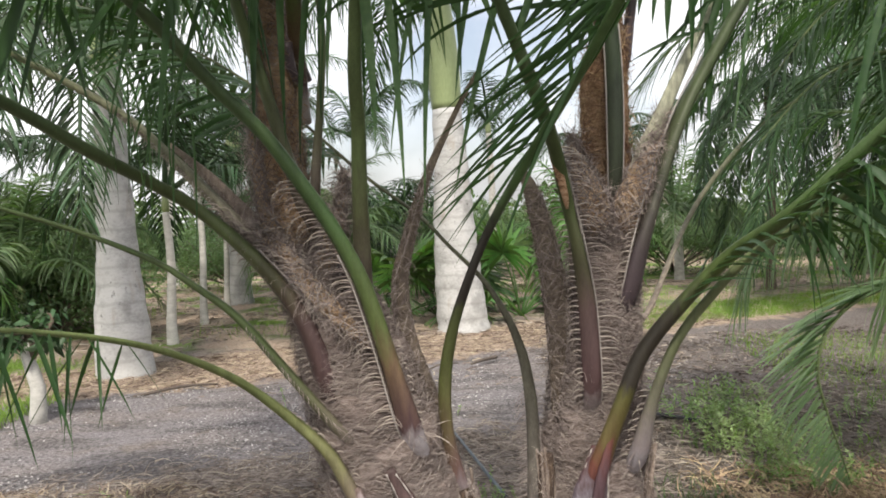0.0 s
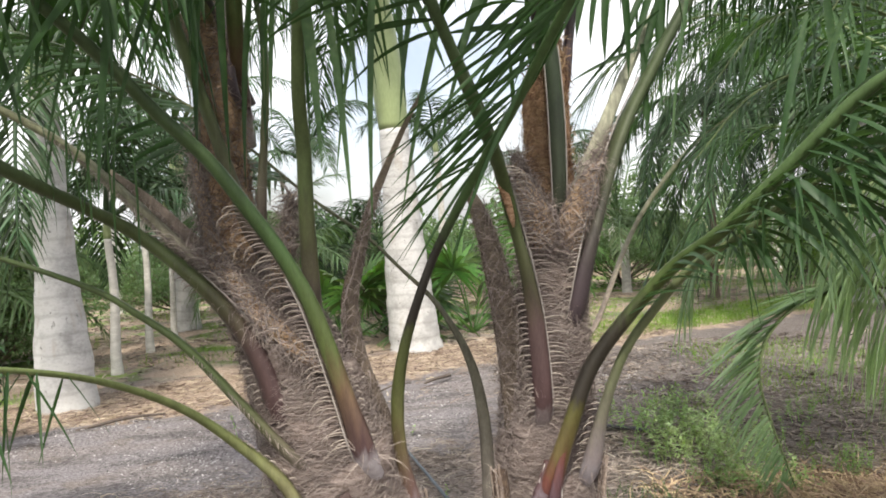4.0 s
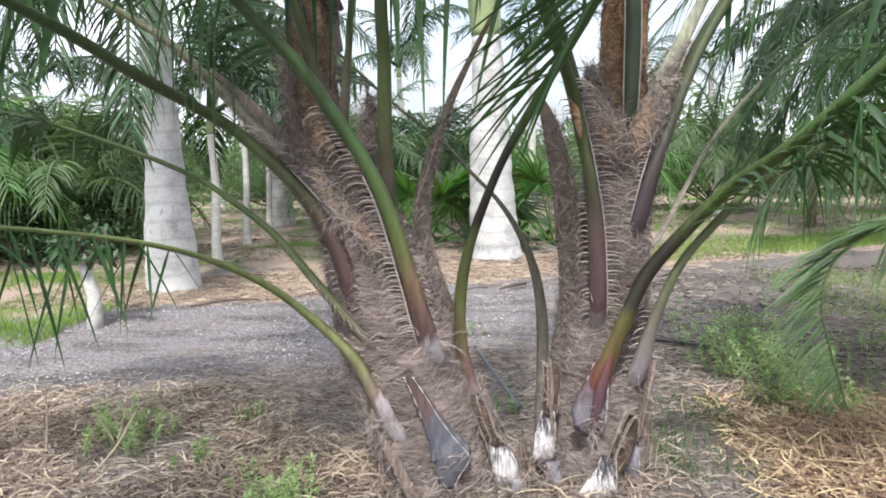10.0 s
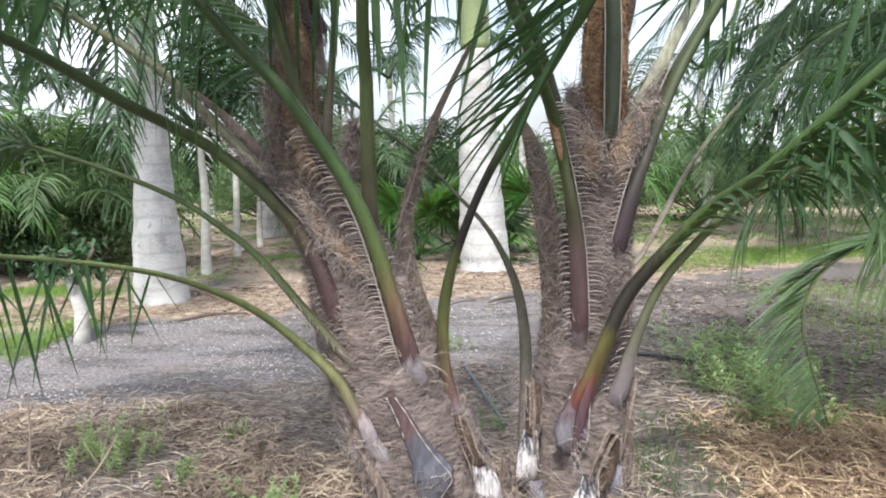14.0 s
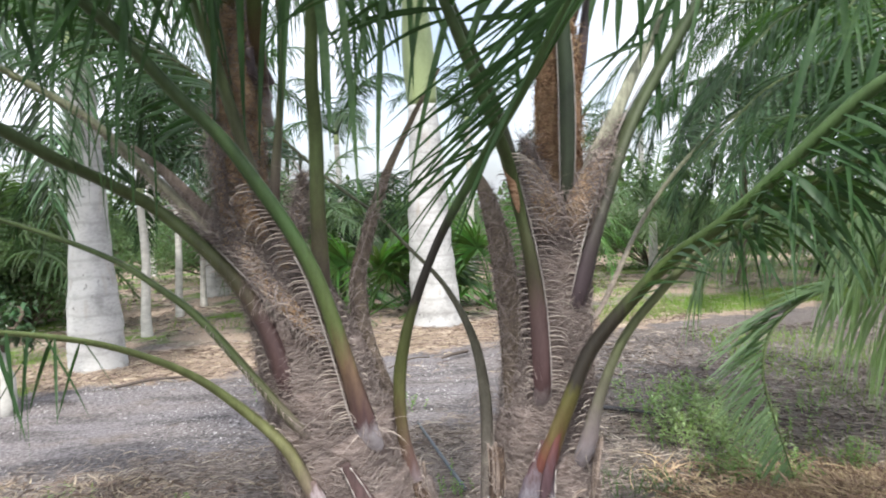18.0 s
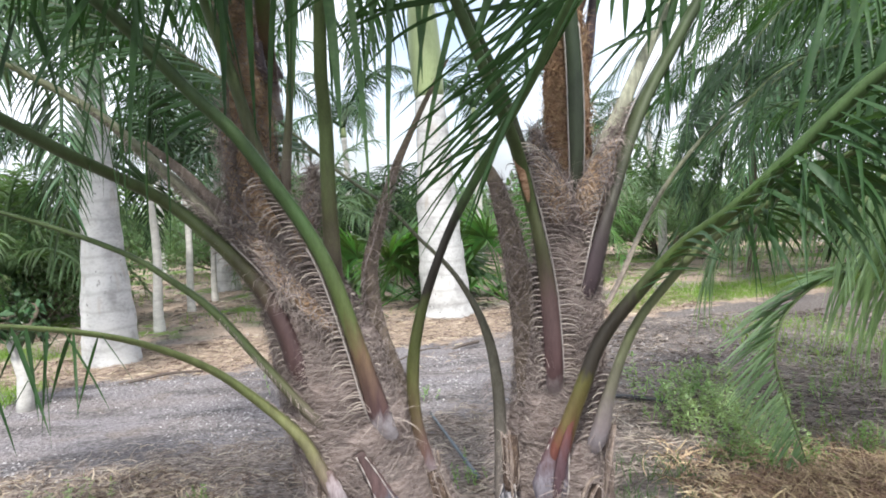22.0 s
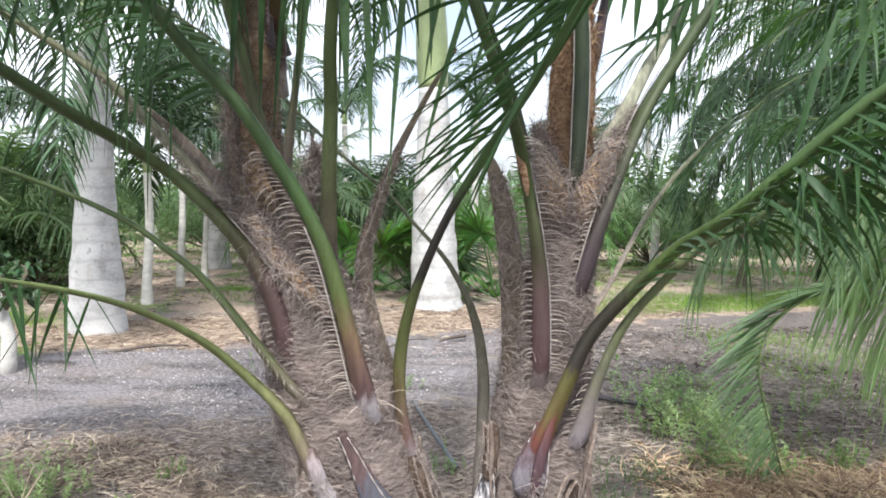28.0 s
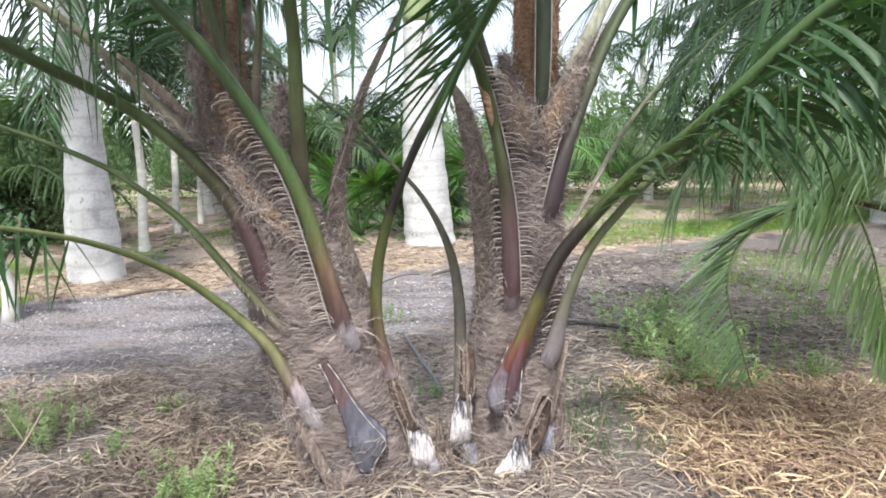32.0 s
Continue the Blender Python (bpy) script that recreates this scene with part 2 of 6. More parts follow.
M["orange"] = surface("rust_fibre_sheath", [(0.3, (0.13, 0.078, 0.050)), (0.48, (0.30, 0.185, 0.115)), (0.62, (0.43, 0.295, 0.20)), (0.75, (0.29, 0.195, 0.135))], 16, 80, 0.95, 1.0, (1.6, 1.6, 4), 0.0, gloss=0.1, dist=0.02)
M["fibre"] = surface("fibre", [(0.3, (0.180, 0.149, 0.137)), (0.7, (0.340, 0.288, 0.266))], 10, 60, 0.9, 0, (1, 1, 1), 0.4, gloss=0.1)
M["fibre_rust"] = surface("fibre_rust", [(0.3, (0.175, 0.105, 0.064)), (0.7, (0.370, 0.258, 0.172))], 10, 60, 0.9, 0, (1, 1, 1), 0.45, gloss=0.1)
M["scale_grey"] = surface("old_sheath_grey", [(0.3, (0.06, 0.055, 0.065)), (0.5, (0.17, 0.165, 0.19)), (0.65, (0.30, 0.29, 0.32)), (0.78, (0.16, 0.12, 0.11))], 12, 50, 0.7, 0.5, (2, 2, 1), 0.05)
M["scale_brown"] = surface("old_sheath_brown", [(0.3, (0.05, 0.036, 0.032)), (0.5, (0.15, 0.115, 0.098)), (0.65, (0.31, 0.255, 0.215)), (0.78, (0.11, 0.085, 0.072))], 14, 70, 0.85, 0.7, (5, 5, 1), 0.05)
M["leaf"] = surface("leaflet", [(0.3, (0.016, 0.042, 0.013)), (0.55, (0.028, 0.064, 0.02)), (0.75, (0.05, 0.098, 0.032))], 3, 40, 0.46, 0.1, (1, 1, 1), 0.6, leafy=0.25, gloss=0.32)
M["leaf_blue"] = surface("leaflet_blue_green", [(0.3, (0.028, 0.062, 0.028)), (0.55, (0.056, 0.104, 0.046)), (0.75, (0.115, 0.180, 0.090))], 3, 40, 0.46, 0.1, (1, 1, 1), 0.65, leafy=0.3, gloss=0.32)
M["leaf_mid"] = surface("leaflet_mid", [(0.3, (0.024, 0.056, 0.026)), (0.55, (0.045, 0.088, 0.038)), (0.75, (0.095, 0.150, 0.065))], 3, 40, 0.46, 0.1, (1, 1, 1), 0.7, leafy=0.35, gloss=0.32)
M["leaf_light"] = surface("leaflet_light", [(0.3, (0.14, 0.22, 0.10)), (0.55, (0.22, 0.31, 0.155)), (0.75, (0.32, 0.4, 0.24))], 3, 40, 0.45, 0.1, (1, 1, 1), 0.4, leafy=0.28, gloss=0.5)
M["leaf_far"] = surface("foliage_far", [(0.3, (0.052, 0.092, 0.046)), (0.55, (0.102, 0.160, 0.076)), (0.75, (0.175, 0.225, 0.110))], 1.5, 20, 0.5, 0, (1, 1, 1), 0.4, leafy=0.3)
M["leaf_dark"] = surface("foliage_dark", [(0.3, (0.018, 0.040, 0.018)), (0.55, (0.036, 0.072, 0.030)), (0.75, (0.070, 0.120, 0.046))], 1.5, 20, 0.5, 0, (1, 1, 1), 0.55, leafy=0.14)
M["leaf_bright"] = surface("foliage_bright", [(0.3, (0.07, 0.14, 0.03)), (0.55, (0.12, 0.22, 0.05)), (0.75, (0.18, 0.28, 0.07))], 1.5, 20, 0.5, 0, (1, 1, 1), 0.35, leafy=0.35)
M["leaf_fan"] = surface("fan_leaf", [(0.3, (0.055, 0.12, 0.035)), (0.55, (0.095, 0.19, 0.055)), (0.75, (0.16, 0.27, 0.08))], 1.5, 20, 0.45, 0, (1, 1, 1), 0.5, leafy=0.3, gloss=0.4)
M["leaf_pale"] = surface("leaflet_pale", [(0.3, (0.085, 0.145, 0.07)), (0.55, (0.15, 0.225, 0.12)), (0.75, (0.25, 0.33, 0.19))], 3, 40, 0.4, 0.1, (1, 1, 1), 0.5, leafy=0.3, gloss=0.5)
M["leaf_dry"] = surface("leaflet_dry", [(0.3, (0.36, 0.33, 0.24)), (0.7, (0.52, 0.48, 0.36))], 4, 40, 0.8, 0, (1, 1, 1), 0.35, leafy=0.2)


def trunk_material():
    """Pale smooth bark: faint leaf-scar rings, grey lichen blotches and a few rusty runs."""
    m = surface("white_trunk", [(0.28, (0.26, 0.255, 0.25)), (0.42, (0.40, 0.40, 0.395)), (0.56, (0.52, 0.52, 0.515)), (0.75, (0.40, 0.39, 0.37))], 3.2, 34, 0.8, 0.5, (1, 1, 1.6), 0.0, gloss=0.2)
    n, l = m.node_tree.nodes, m.node_tree.links
    b = n["Principled BSDF"]
    base = b.inputs["Base Color"].links[0].from_socket
    co = n.new("ShaderNodeTexCoord").outputs["Object"]

    def layer(under, fac, colour, amount):
        k = n.new("ShaderNodeMix")
        k.data_type, k.blend_type = "RGBA", "MIX"
        g = n.new("ShaderNodeMath")
        g.operation = "MULTIPLY"
        l.new(fac, g.inputs[0])
        g.inputs[1].default_value = amount
        l.new(g.outputs[0], k.inputs[0])
        l.new(under, k.inputs[6])
        k.inputs[7].default_value = (*colour, 1)
        return k.outputs[2]

    ring = n.new("ShaderNodeTexWave")
    ring.wave_type, ring.bands_direction, ring.wave_profile = "BANDS", "Z", "SIN"
    for sock, v in (("Scale", 1.9), ("Distortion", 2.2), ("Detail", 3.0), ("Detail Scale", 1.6)):
        ring.inputs[sock].default_value = v
    l.new(co, ring.inputs["Vector"])
    thin = ramp_node(n, [(0.0, (1, 1, 1)), (0.10, (0.25, 0.25, 0.25)), (0.22, (0, 0, 0))])
    l.new(ring.outputs["Fac"], thin.inputs["Fac"])
    out = layer(base, thin.outputs["Color"], (0.24, 0.23, 0.22), 0.34)
    for scale, stretch, lo, hi, colour, amount in ((5.5, (1, 1, 1), 0.55, 0.68, (0.25, 0.245, 0.24), 0.6), (9.0, (1, 1, 0.22), 0.60, 0.72, (0.30, 0.24, 0.17), 0.45), (26.0, (1, 1, 0.6), 0.66, 0.72, (0.07, 0.065, 0.06), 0.7)):
        mp = n.new("ShaderNodeMapping")
        mp.inputs["Scale"].default_value = stretch
        l.new(co, mp.inputs["Vector"])
        t = n.new("ShaderNodeTexNoise")
        t.inputs["Scale"].default_value, t.inputs["Detail"].default_value = scale, 5
        l.new(mp.outputs["Vector"], t.inputs["Vector"])
        r = ramp_node(n, [(lo, (0, 0, 0)), (hi, (1, 1, 1))])
        l.new(t.outputs["Fac"], r.inputs["Fac"])
        out = layer(out, r.outputs["Color"], colour, amount)
    l.new(out, b.inputs["Base Color"])
    return m


M["white_trunk"] = trunk_material()
M["crownshaft"] = surface("crownshaft", [(0.3, (0.2, 0.25, 0.12)), (0.6, (0.28, 0.34, 0.17)), (0.8, (0.34, 0.38, 0.22))], 3, 30, 0.4, 0.15, (2, 2, 0.6), 0.0)
M["grey_bark"] = surface("grey_bark", [(0.3, (0.30, 0.29, 0.27)), (0.55, (0.50, 0.49, 0.46)), (0.75, (0.62, 0.61, 0.58))], 9, 60, 0.85, 0.5, (1, 1, 2), 0.0)
M["bark"] = surface("bark", [(0.3, (0.05, 0.04, 0.03)), (0.55, (0.14, 0.11, 0.085)), (0.75, (0.22, 0.18, 0.15))], 9, 60, 0.9, 0.7, (2, 2, 1), 0.0)
# dark boot brown; also the painted shade behind the torn strips
M["boot"] = surface("old_boot_and_gap_shade", [(0.3, (0.02, 0.013, 0.011)), (0.5, (0.05, 0.034, 0.026)), (0.7, (0.13, 0.09, 0.064))], 9, 60, 0.9, 0.7, (3, 3, 1), 0.3)
M["straw"] = surface("straw", [(0.3, (0.180, 0.138, 0.108)), (0.55, (0.330, 0.262, 0.208)), (0.75, (0.500, 0.420, 0.345))], 2, 40, 0.8, 0, (1, 1, 1), 0.6, gloss=0.2)
M["straw_gold"] = surface("golden_straw", [(0.3, (0.190, 0.125, 0.078)), (0.55, (0.410, 0.300, 0.205)), (0.75, (0.600, 0.480, 0.365))], 2, 40, 0.8, 0, (1, 1, 1), 0.6, gloss=0.2)
M["straw_grey"] = surface("straw_grey", [(0.3, (0.185, 0.152, 0.128)), (0.55, (0.300, 0.255, 0.218)), (0.75, (0.430, 0.375, 0.325))], 2, 40, 0.85, 0, (1, 1, 1), 0.45, gloss=0.2)
M["chip"] = surface("mulch_chip", [(0.3, (0.15, 0.14, 0.14)), (0.55, (0.28, 0.265, 0.265)), (0.75, (0.46, 0.44, 0.435))], 3, 40, 0.9, 0, (1, 1, 1), 0.75, gloss=0.2)
M["weed"] = surface("weed_leaf", [(0.3, (0.11, 0.19, 0.06)), (0.55, (0.18, 0.29, 0.10)), (0.75, (0.25, 0.36, 0.15))], 6, 40, 0.5, 0, (1, 1, 1), 0.35, leafy=0.3)
M["weed_pale"] = surface("pale_weed_leaf", [(0.3, (0.17, 0.24, 0.10)), (0.55, (0.27, 0.35, 0.17)), (0.75, (0.38, 0.46, 0.26))], 6, 40, 0.5, 0, (1, 1, 1), 0.4, leafy=0.3)
M["grass"] = surface("grass_blade", [(0.3, (0.10, 0.17, 0.035)), (0.55, (0.17, 0.27, 0.055)), (0.75, (0.24, 0.34, 0.09))], 1.2, 40, 0.6, 0, (1, 1, 1), 0.4, leafy=0.3)
M["pipe"] = surface("black_pipe", [(0.3, (0.02, 0.02, 0.022)), (0.6, (0.045, 0.045, 0.05)), (0.8, (0.10, 0.095, 0.09))], 10, 60, 0.5, 0.2, (1, 1, 1), 0.0)
M["hose"] = surface("grey_hose", [(0.3, (0.07, 0.085, 0.095)), (0.6, (0.13, 0.15, 0.17)), (0.8, (0.2, 0.2, 0.2))], 10, 60, 0.5, 0.2, (1, 1, 1), 0.0)
M["twig"] = surface("dead_wood", [(0.3, (0.05, 0.04, 0.035)), (0.7, (0.16, 0.13, 0.11))], 10, 60, 0.9, 0.4, (1, 1, 1), 0.1)


def ground_material():
    """Straw near the clump, a grey mulch track behind it, rusty straw rings and turf beyond."""
    m = bpy.data.materials.new("ground")
    m.use_nodes = True
    n, l = m.node_tree.nodes, m.node_tree.links
    b = n["Principled BSDF"]
    b.inputs["Roughness"].default_value, b.inputs["Specular IOR Level"].default_value = 0.95, 0.1
    co = n.new("ShaderNodeTexCoord").outputs["Object"]
    sep = n.new("ShaderNodeSeparateXYZ")
    l.new(co, sep.inputs[0])

    def noise_at(scale, detail=5, stretch=None):
        t = n.new("ShaderNodeTexNoise")
        t.inputs["Scale"].default_value, t.inputs["Detail"].default_value = scale, detail
        if stretch:
            mp = n.new("ShaderNodeMapping")
            mp.inputs["Scale"].default_value = stretch
            l.new(co, mp.inputs["Vector"])
            l.new(mp.outputs["Vector"], t.inputs["Vector"])
        else:
            l.new(co, t.inputs["Vector"])
        return t.outputs["Fac"]

    def calc(op, a, c, d=None):
        k = n.new("ShaderNodeMath")
        k.operation = op
        for s, v in zip(k.inputs, (a, c, d)):
            if v is None:
                continue
            if isinstance(v, (int, float)):
                s.default_value = v
            else:
                l.new(v, s)
        return k.outputs[0]

    def step(v, lo, hi):
        k = n.new("ShaderNodeMapRange")
        k.interpolation_type = "SMOOTHSTEP"
        k.inputs["From Min"].default_value, k.inputs["From Max"].default_value = lo, hi
        l.new(v, k.inputs["Value"])
        return k.outputs["Result"]

    def blend(f, a, c):
        k = n.new("ShaderNodeMix")
        k.data_type = "RGBA"
        l.new(f, k.inputs[0])
        l.new(a, k.inputs[6])
        l.new(c, k.inputs[7])
        return k.outputs[2]

    def col(fac, stops):
        r = ramp_node(n, stops)
        l.new(fac, r.inputs["Fac"])
        return r.outputs["Color"]

    x, y = sep.outputs["X"], sep.outputs["Y"]
    wide, mid, grain, speck = noise_at(0.9), noise_at(4), noise_at(45, 8), noise_at(110, 3)
    shag = noise_at(30, 6, (1, 2.2, 1))
    near_line = calc("SUBTRACT", calc("SUBTRACT", y, calc("MULTIPLY_ADD", x, 0.30, 4.35)), calc("ADD", calc("MULTIPLY_ADD", mid, 1.6, -0.8), calc("MULTIPLY_ADD", shag, 0.5, -0.25)))
    far_line = calc("SUBTRACT", calc("SUBTRACT", y, calc("MULTIPLY_ADD", x, 0.42, 6.85)), calc("ADD", calc("MULTIPLY_ADD", mid, 1.2, -0.6), calc("MULTIPLY_ADD", shag, 0.5, -0.25)))
    straw = col(shag, [(0.32, (0.069, 0.056, 0.050)), (0.5, (0.184, 0.155, 0.140)), (0.66, (0.332, 0.291, 0.262))])
    rust = col(shag, [(0.3, (0.190, 0.140, 0.105)), (0.5, (0.375, 0.292, 0.228)), (0.68, (0.500, 0.412, 0.335))])
    mulch = blend(step(speck, 0.58, 0.72), col(grain, [(0.3, (0.116, 0.107, 0.112)), (0.5, (0.210, 0.194, 0.201)), (0.7, (0.310, 0.293, 0.300))]), col(grain, [(0.2, (0.26, 0.25, 0.255)), (0.8, (0.40, 0.39, 0.395))]))
    dirt = col(grain, [(0.3, (0.116, 0.100, 0.101)), (0.5, (0.213, 0.190, 0.185)), (0.7, (0.330, 0.300, 0.297))])
    mulch = blend(calc("MULTIPLY", step(noise_at(1.7, 7, (0.6, 1.3, 1)), 0.42, 0.60), 0.85), mulch, dirt)
    dark = col(grain, [(0.3, (0.06, 0.055, 0.055)), (0.5, (0.12, 0.11, 0.11)), (0.7, (0.22, 0.2, 0.2))])
    mulch = blend(calc("MULTIPLY", step(noise_at(2.6, 8, (0.45, 1.4, 1)), 0.49, 0.62), 0.8), mulch, dark)
    mulch = blend(calc("MULTIPLY", step(noise_at(3.3, 8), 0.58, 0.68), 0.6), mulch, straw)
    # a ragged cast shadow along the straw edge, painted into the mulch colour
    shade_band = col(grain, [(0.3, (0.045, 0.042, 0.043)), (0.5, (0.10, 0.093, 0.096)), (0.7, (0.20, 0.188, 0.192))])
    mulch = blend(calc("MULTIPLY", step(calc("ADD", calc("MULTIPLY", near_line, -0.55), calc("MULTIPLY_ADD", noise_at(1.6, 6, (0.5, 1.6, 1)), 2.2, -1.1)), -0.28, 0.05), 0.75), mulch, shade_band)
    soil = col(grain, [(0.3, (0.086, 0.072, 0.066)), (0.5, (0.147, 0.128, 0.117)), (0.7, (0.241, 0.212, 0.196))])
    turf = col(shag, [(0.3, (0.07, 0.12, 0.03)), (0.5, (0.14, 0.22, 0.05)), (0.7, (0.24, 0.30, 0.10))])
    near = blend(step(wide, 0.42, 0.6), straw, soil)
    near = blend(step(calc("SUBTRACT", x, calc("MULTIPLY_ADD", mid, 0.8, 0.5)), 0.0, 1.2), straw, near)
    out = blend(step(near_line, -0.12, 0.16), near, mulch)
    # the track is greyer and soft with dead leaf litter to the right
    out = blend(calc("MULTIPLY", step(calc("ADD", x, calc("MULTIPLY", mid, 1.2)), 0.9, 2.0), 0.8), out, soil)
    out = blend(step(far_line, -0.1, 0.15), out, rust)
    lawn = calc("MAXIMUM", step(calc("SUBTRACT", far_line, calc("MULTIPLY", wide, 4.0)), -0.6, 0.3), step(calc("SUBTRACT", calc("MULTIPLY_ADD", x, -1.0, -3.0), calc("MULTIPLY", mid, 1.2)), -0.3, 0.2))
    litter = blend(step(wide, 0.46, 0.62), rust, dirt)
    out = blend(step(far_line, 1.2, 2.0), out, litter)
    out = blend(calc("MULTIPLY", lawn, step(wide, 0.50, 0.60)), out, turf)
    band = calc("MULTIPLY", step(x, 2.0, 2.6), calc("MULTIPLY", step(far_line, 0.2, 0.6), calc("MULTIPLY", step(mid, 0.38, 0.55), step(calc("MULTIPLY", far_line, -1.0), -2.0, -1.2))))
    out = blend(band, out, turf)
    l.new(out, b.inputs["Base Color"])
    bp = n.new("ShaderNodeBump")
    bp.inputs["Strength"].default_value, bp.inputs["Distance"].default_value = 0.9, 0.03
    l.new(calc("ADD", grain, calc("MULTIPLY", shag, 0.8)), bp.inputs["Height"])
    l.new(bp.outputs["Normal"], b.inputs["Normal"])
    return m


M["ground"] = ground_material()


# ---- building tools ----
rng = random.Random(7)
UP = Vector((0, 0, 1))


def mesh_object(name, verts, faces, material, parent=None, label="", smooth=True, along=None):
    me = bpy.data.meshes.new(name)
    me.from_pydata([tuple(v) for v in verts], [], faces)
    me.materials.append(material)
    if smooth:
        me.polygons.foreach_set("use_smooth", [True] * len(me.polygons))
    if along is not None:
        me.attributes.new("along", "FLOAT", "POINT").data.foreach_set("value", along)
    ob = new(name, me)
    if parent is not None:
        ob.parent = parent
    if label:
        tagged(ob, label)
    return ob


def thing(name, label, category, at=(0, 0, 0), group="", kind=""):
    ob = new(name)
    ob.empty_display_size = 0.1
    return tagged(ob, label, category, group, kind)


def spline(points, step=0.04):
    """A smooth line through (x, y, z, radius) points, sampled about every step metres."""
    p = [Vector(q) for q in points]
    p = [p[0] * 2 - p[1], *p, p[-1] * 2 - p[-2]]
    out = []
    for i in range(1, len(p) - 2):
        a, b, c, d = p[i - 1 : i + 3]
        n = max(2, int((c.xyz - b.xyz).length / step))
        for k in range(n):
            t = k / n
            out.append(0.5 * ((2 * b) + (c - a) * t + (2 * a - 5 * b + 4 * c - d) * t * t + (3 * b - a - 3 * c + d) * t**3))
    return out + [p[-2]]


def extend(points, length, droop, end_radius=0.006, step=0.12):
    """Carries a rachis on past its last point, bending down by droop per metre."""
    pts = [Vector(q) for q in points]
    way = (pts[-1] - pts[-2]).xyz.normalized()
    n = max(2, int(length / step))
    r0 = pts[-1].w
    out = [tuple(q) for q in pts]
    pos = pts[-1].xyz
    for k in range(n):
        way = (way + Vector((0, 0, -droop * step))).normalized()
        pos = pos + way * step
        out.append((*pos, r0 + (end_radius - r0) * (k + 1) / n))
    return out


def frames_of(line, across=None):
    """Tangent, side and normal at every sample of a line; across: the way its width lies."""
    out, side = [], None
    for i, p in enumerate(line):
        t = (line[min(i + 1, len(line) - 1)].xyz - line[max(i - 1, 0)].xyz).normalized()
        if across:
            s = Vector(across)
            s = (s - t * s.dot(t)).normalized()
            out.append((t, s, s.cross(t)))
            continue
        s = t.cross(UP)
        s = s.normalized() if s.length > 0.08 else (side or Vector((1, 0, 0)))
        if side is not None:
            s = (s - t * s.dot(t)).normalized()
            if s.dot(side) < 0:
                s = -s
            s = (side * 0.75 + s * 0.25)
            s = (s - t * s.dot(t)).normalized()
        side = s
        out.append((t, s, s.cross(t)))
    return out


def tube(line, sides=12, flat=1.0, groove=0.0, rough=0.0, seed=0, cap=True, unit=2.0, ring=None, across=None):
    """Verts, faces and along-values of a tapered tube; flat squeezes its depth, groove channels its upper face."""
    verts, faces, along, s = [], [], [], 0.0
    fr = frames_of(line, across)
    for i, (p, (t, sd, nm)) in enumerate(zip(line, fr)):
        if i:
            s += (p.xyz - line[i - 1].xyz).length
        for k in range(sides):
            a = 2 * math.pi * k / sides
            r = p.w * (1 - groove * max(0.0, math.sin(a)) ** 3)
            if ring:
                r *= ring(s, a)
            if rough:
                r *= 1 + rough * noise.noise(Vector((math.cos(a) * 2.5 + seed, math.sin(a) * 2.5, s * 9)))
            verts.append(p.xyz + sd * (math.cos(a) * r) + nm * (math.sin(a) * r * flat))
            along.append(s / unit)
    n = len(line)
    for i in range(n - 1):
        for k in range(sides):
            a, b = i * sides + k, i * sides + (k + 1) % sides
            faces.append((a, b, b + sides, a + sides))
    if cap:
        faces.append(tuple(reversed(range(sides))))
        faces.append(tuple(range((n - 1) * sides, n * sides)))
    return verts, faces, along


class Heap:
    """Gathers many small pieces into one mesh."""

    def __init__(self):
        self.v, self.f = [], []

    def add(self, verts, faces):
        o = len(self.v)
        self.v.extend(verts)
        self.f.extend(tuple(i + o for i in q) for q in faces)

    def make(self, name, material, parent=None, label="", kind="stuff", smooth=True):
        ob = mesh_object(name, self.v, self.f, material, parent, label, smooth)
        return tagged(ob, kind=kind) if kind else ob


def leaflet(pos, way, up, length, width, droop, segs=6, fold=0.35, twist=0.0, tip=0.0):
    """One folded palm leaflet from pos along way; droop bends it towards the ground."""
    verts, faces = [], []
    d, p, st = way.normalized(), pos.copy(), length / segs
    for k in range(segs + 1):
        u = k / segs
        w = width * 0.5 * (min(1.0, 0.35 + u * 4.0) * (1 - u**2.2) ** 0.8 if u < 1 else 0.02)
        s = d.cross(up)
        s = s.normalized() if s.length > 1e-3 else Vector((1, 0, 0))
        nrm = s.cross(d).normalized()
        if twist:
            s = (Matrix.Rotation(twist * u, 3, d) @ s)
            nrm = s.cross(d).normalized()
        verts += [p - s * w, p - nrm * (w * fold), p + s * w]
        d = (d + Vector((0, 0, -1)) * (droop * st * (0.6 + 0.9 * u))).normalized()
        p = p + d * st
    for k in range(segs):
        a = k * 3
        faces += [(a, a + 1, a + 4, a + 3), (a + 1, a + 2, a + 5, a + 4)]
    return verts, faces


def strand(pos, way, length, width, bend, side=None, segs=2):
    """A thin bent ribbon: a fibre, a straw or a blade of grass."""
    d = way.normalized()
    s = side or d.cross(Vector((rng.uniform(-1, 1), rng.uniform(-1, 1), rng.uniform(-1, 1))))
    s = s.normalized() if s.length > 1e-4 else Vector((1, 0, 0))
    verts, faces, p = [], [], pos.copy()
    for k in range(segs + 1):
        w = width * 0.5 * (1 - 0.85 * k / segs)
        verts += [p - s * w, p + s * w]
        p = p + d * (length / segs)
        d = (d + bend).normalized()
    for k in range(segs):
        a = 2 * k
        faces.append((a, a + 1, a + 3, a + 2))
    return verts, faces


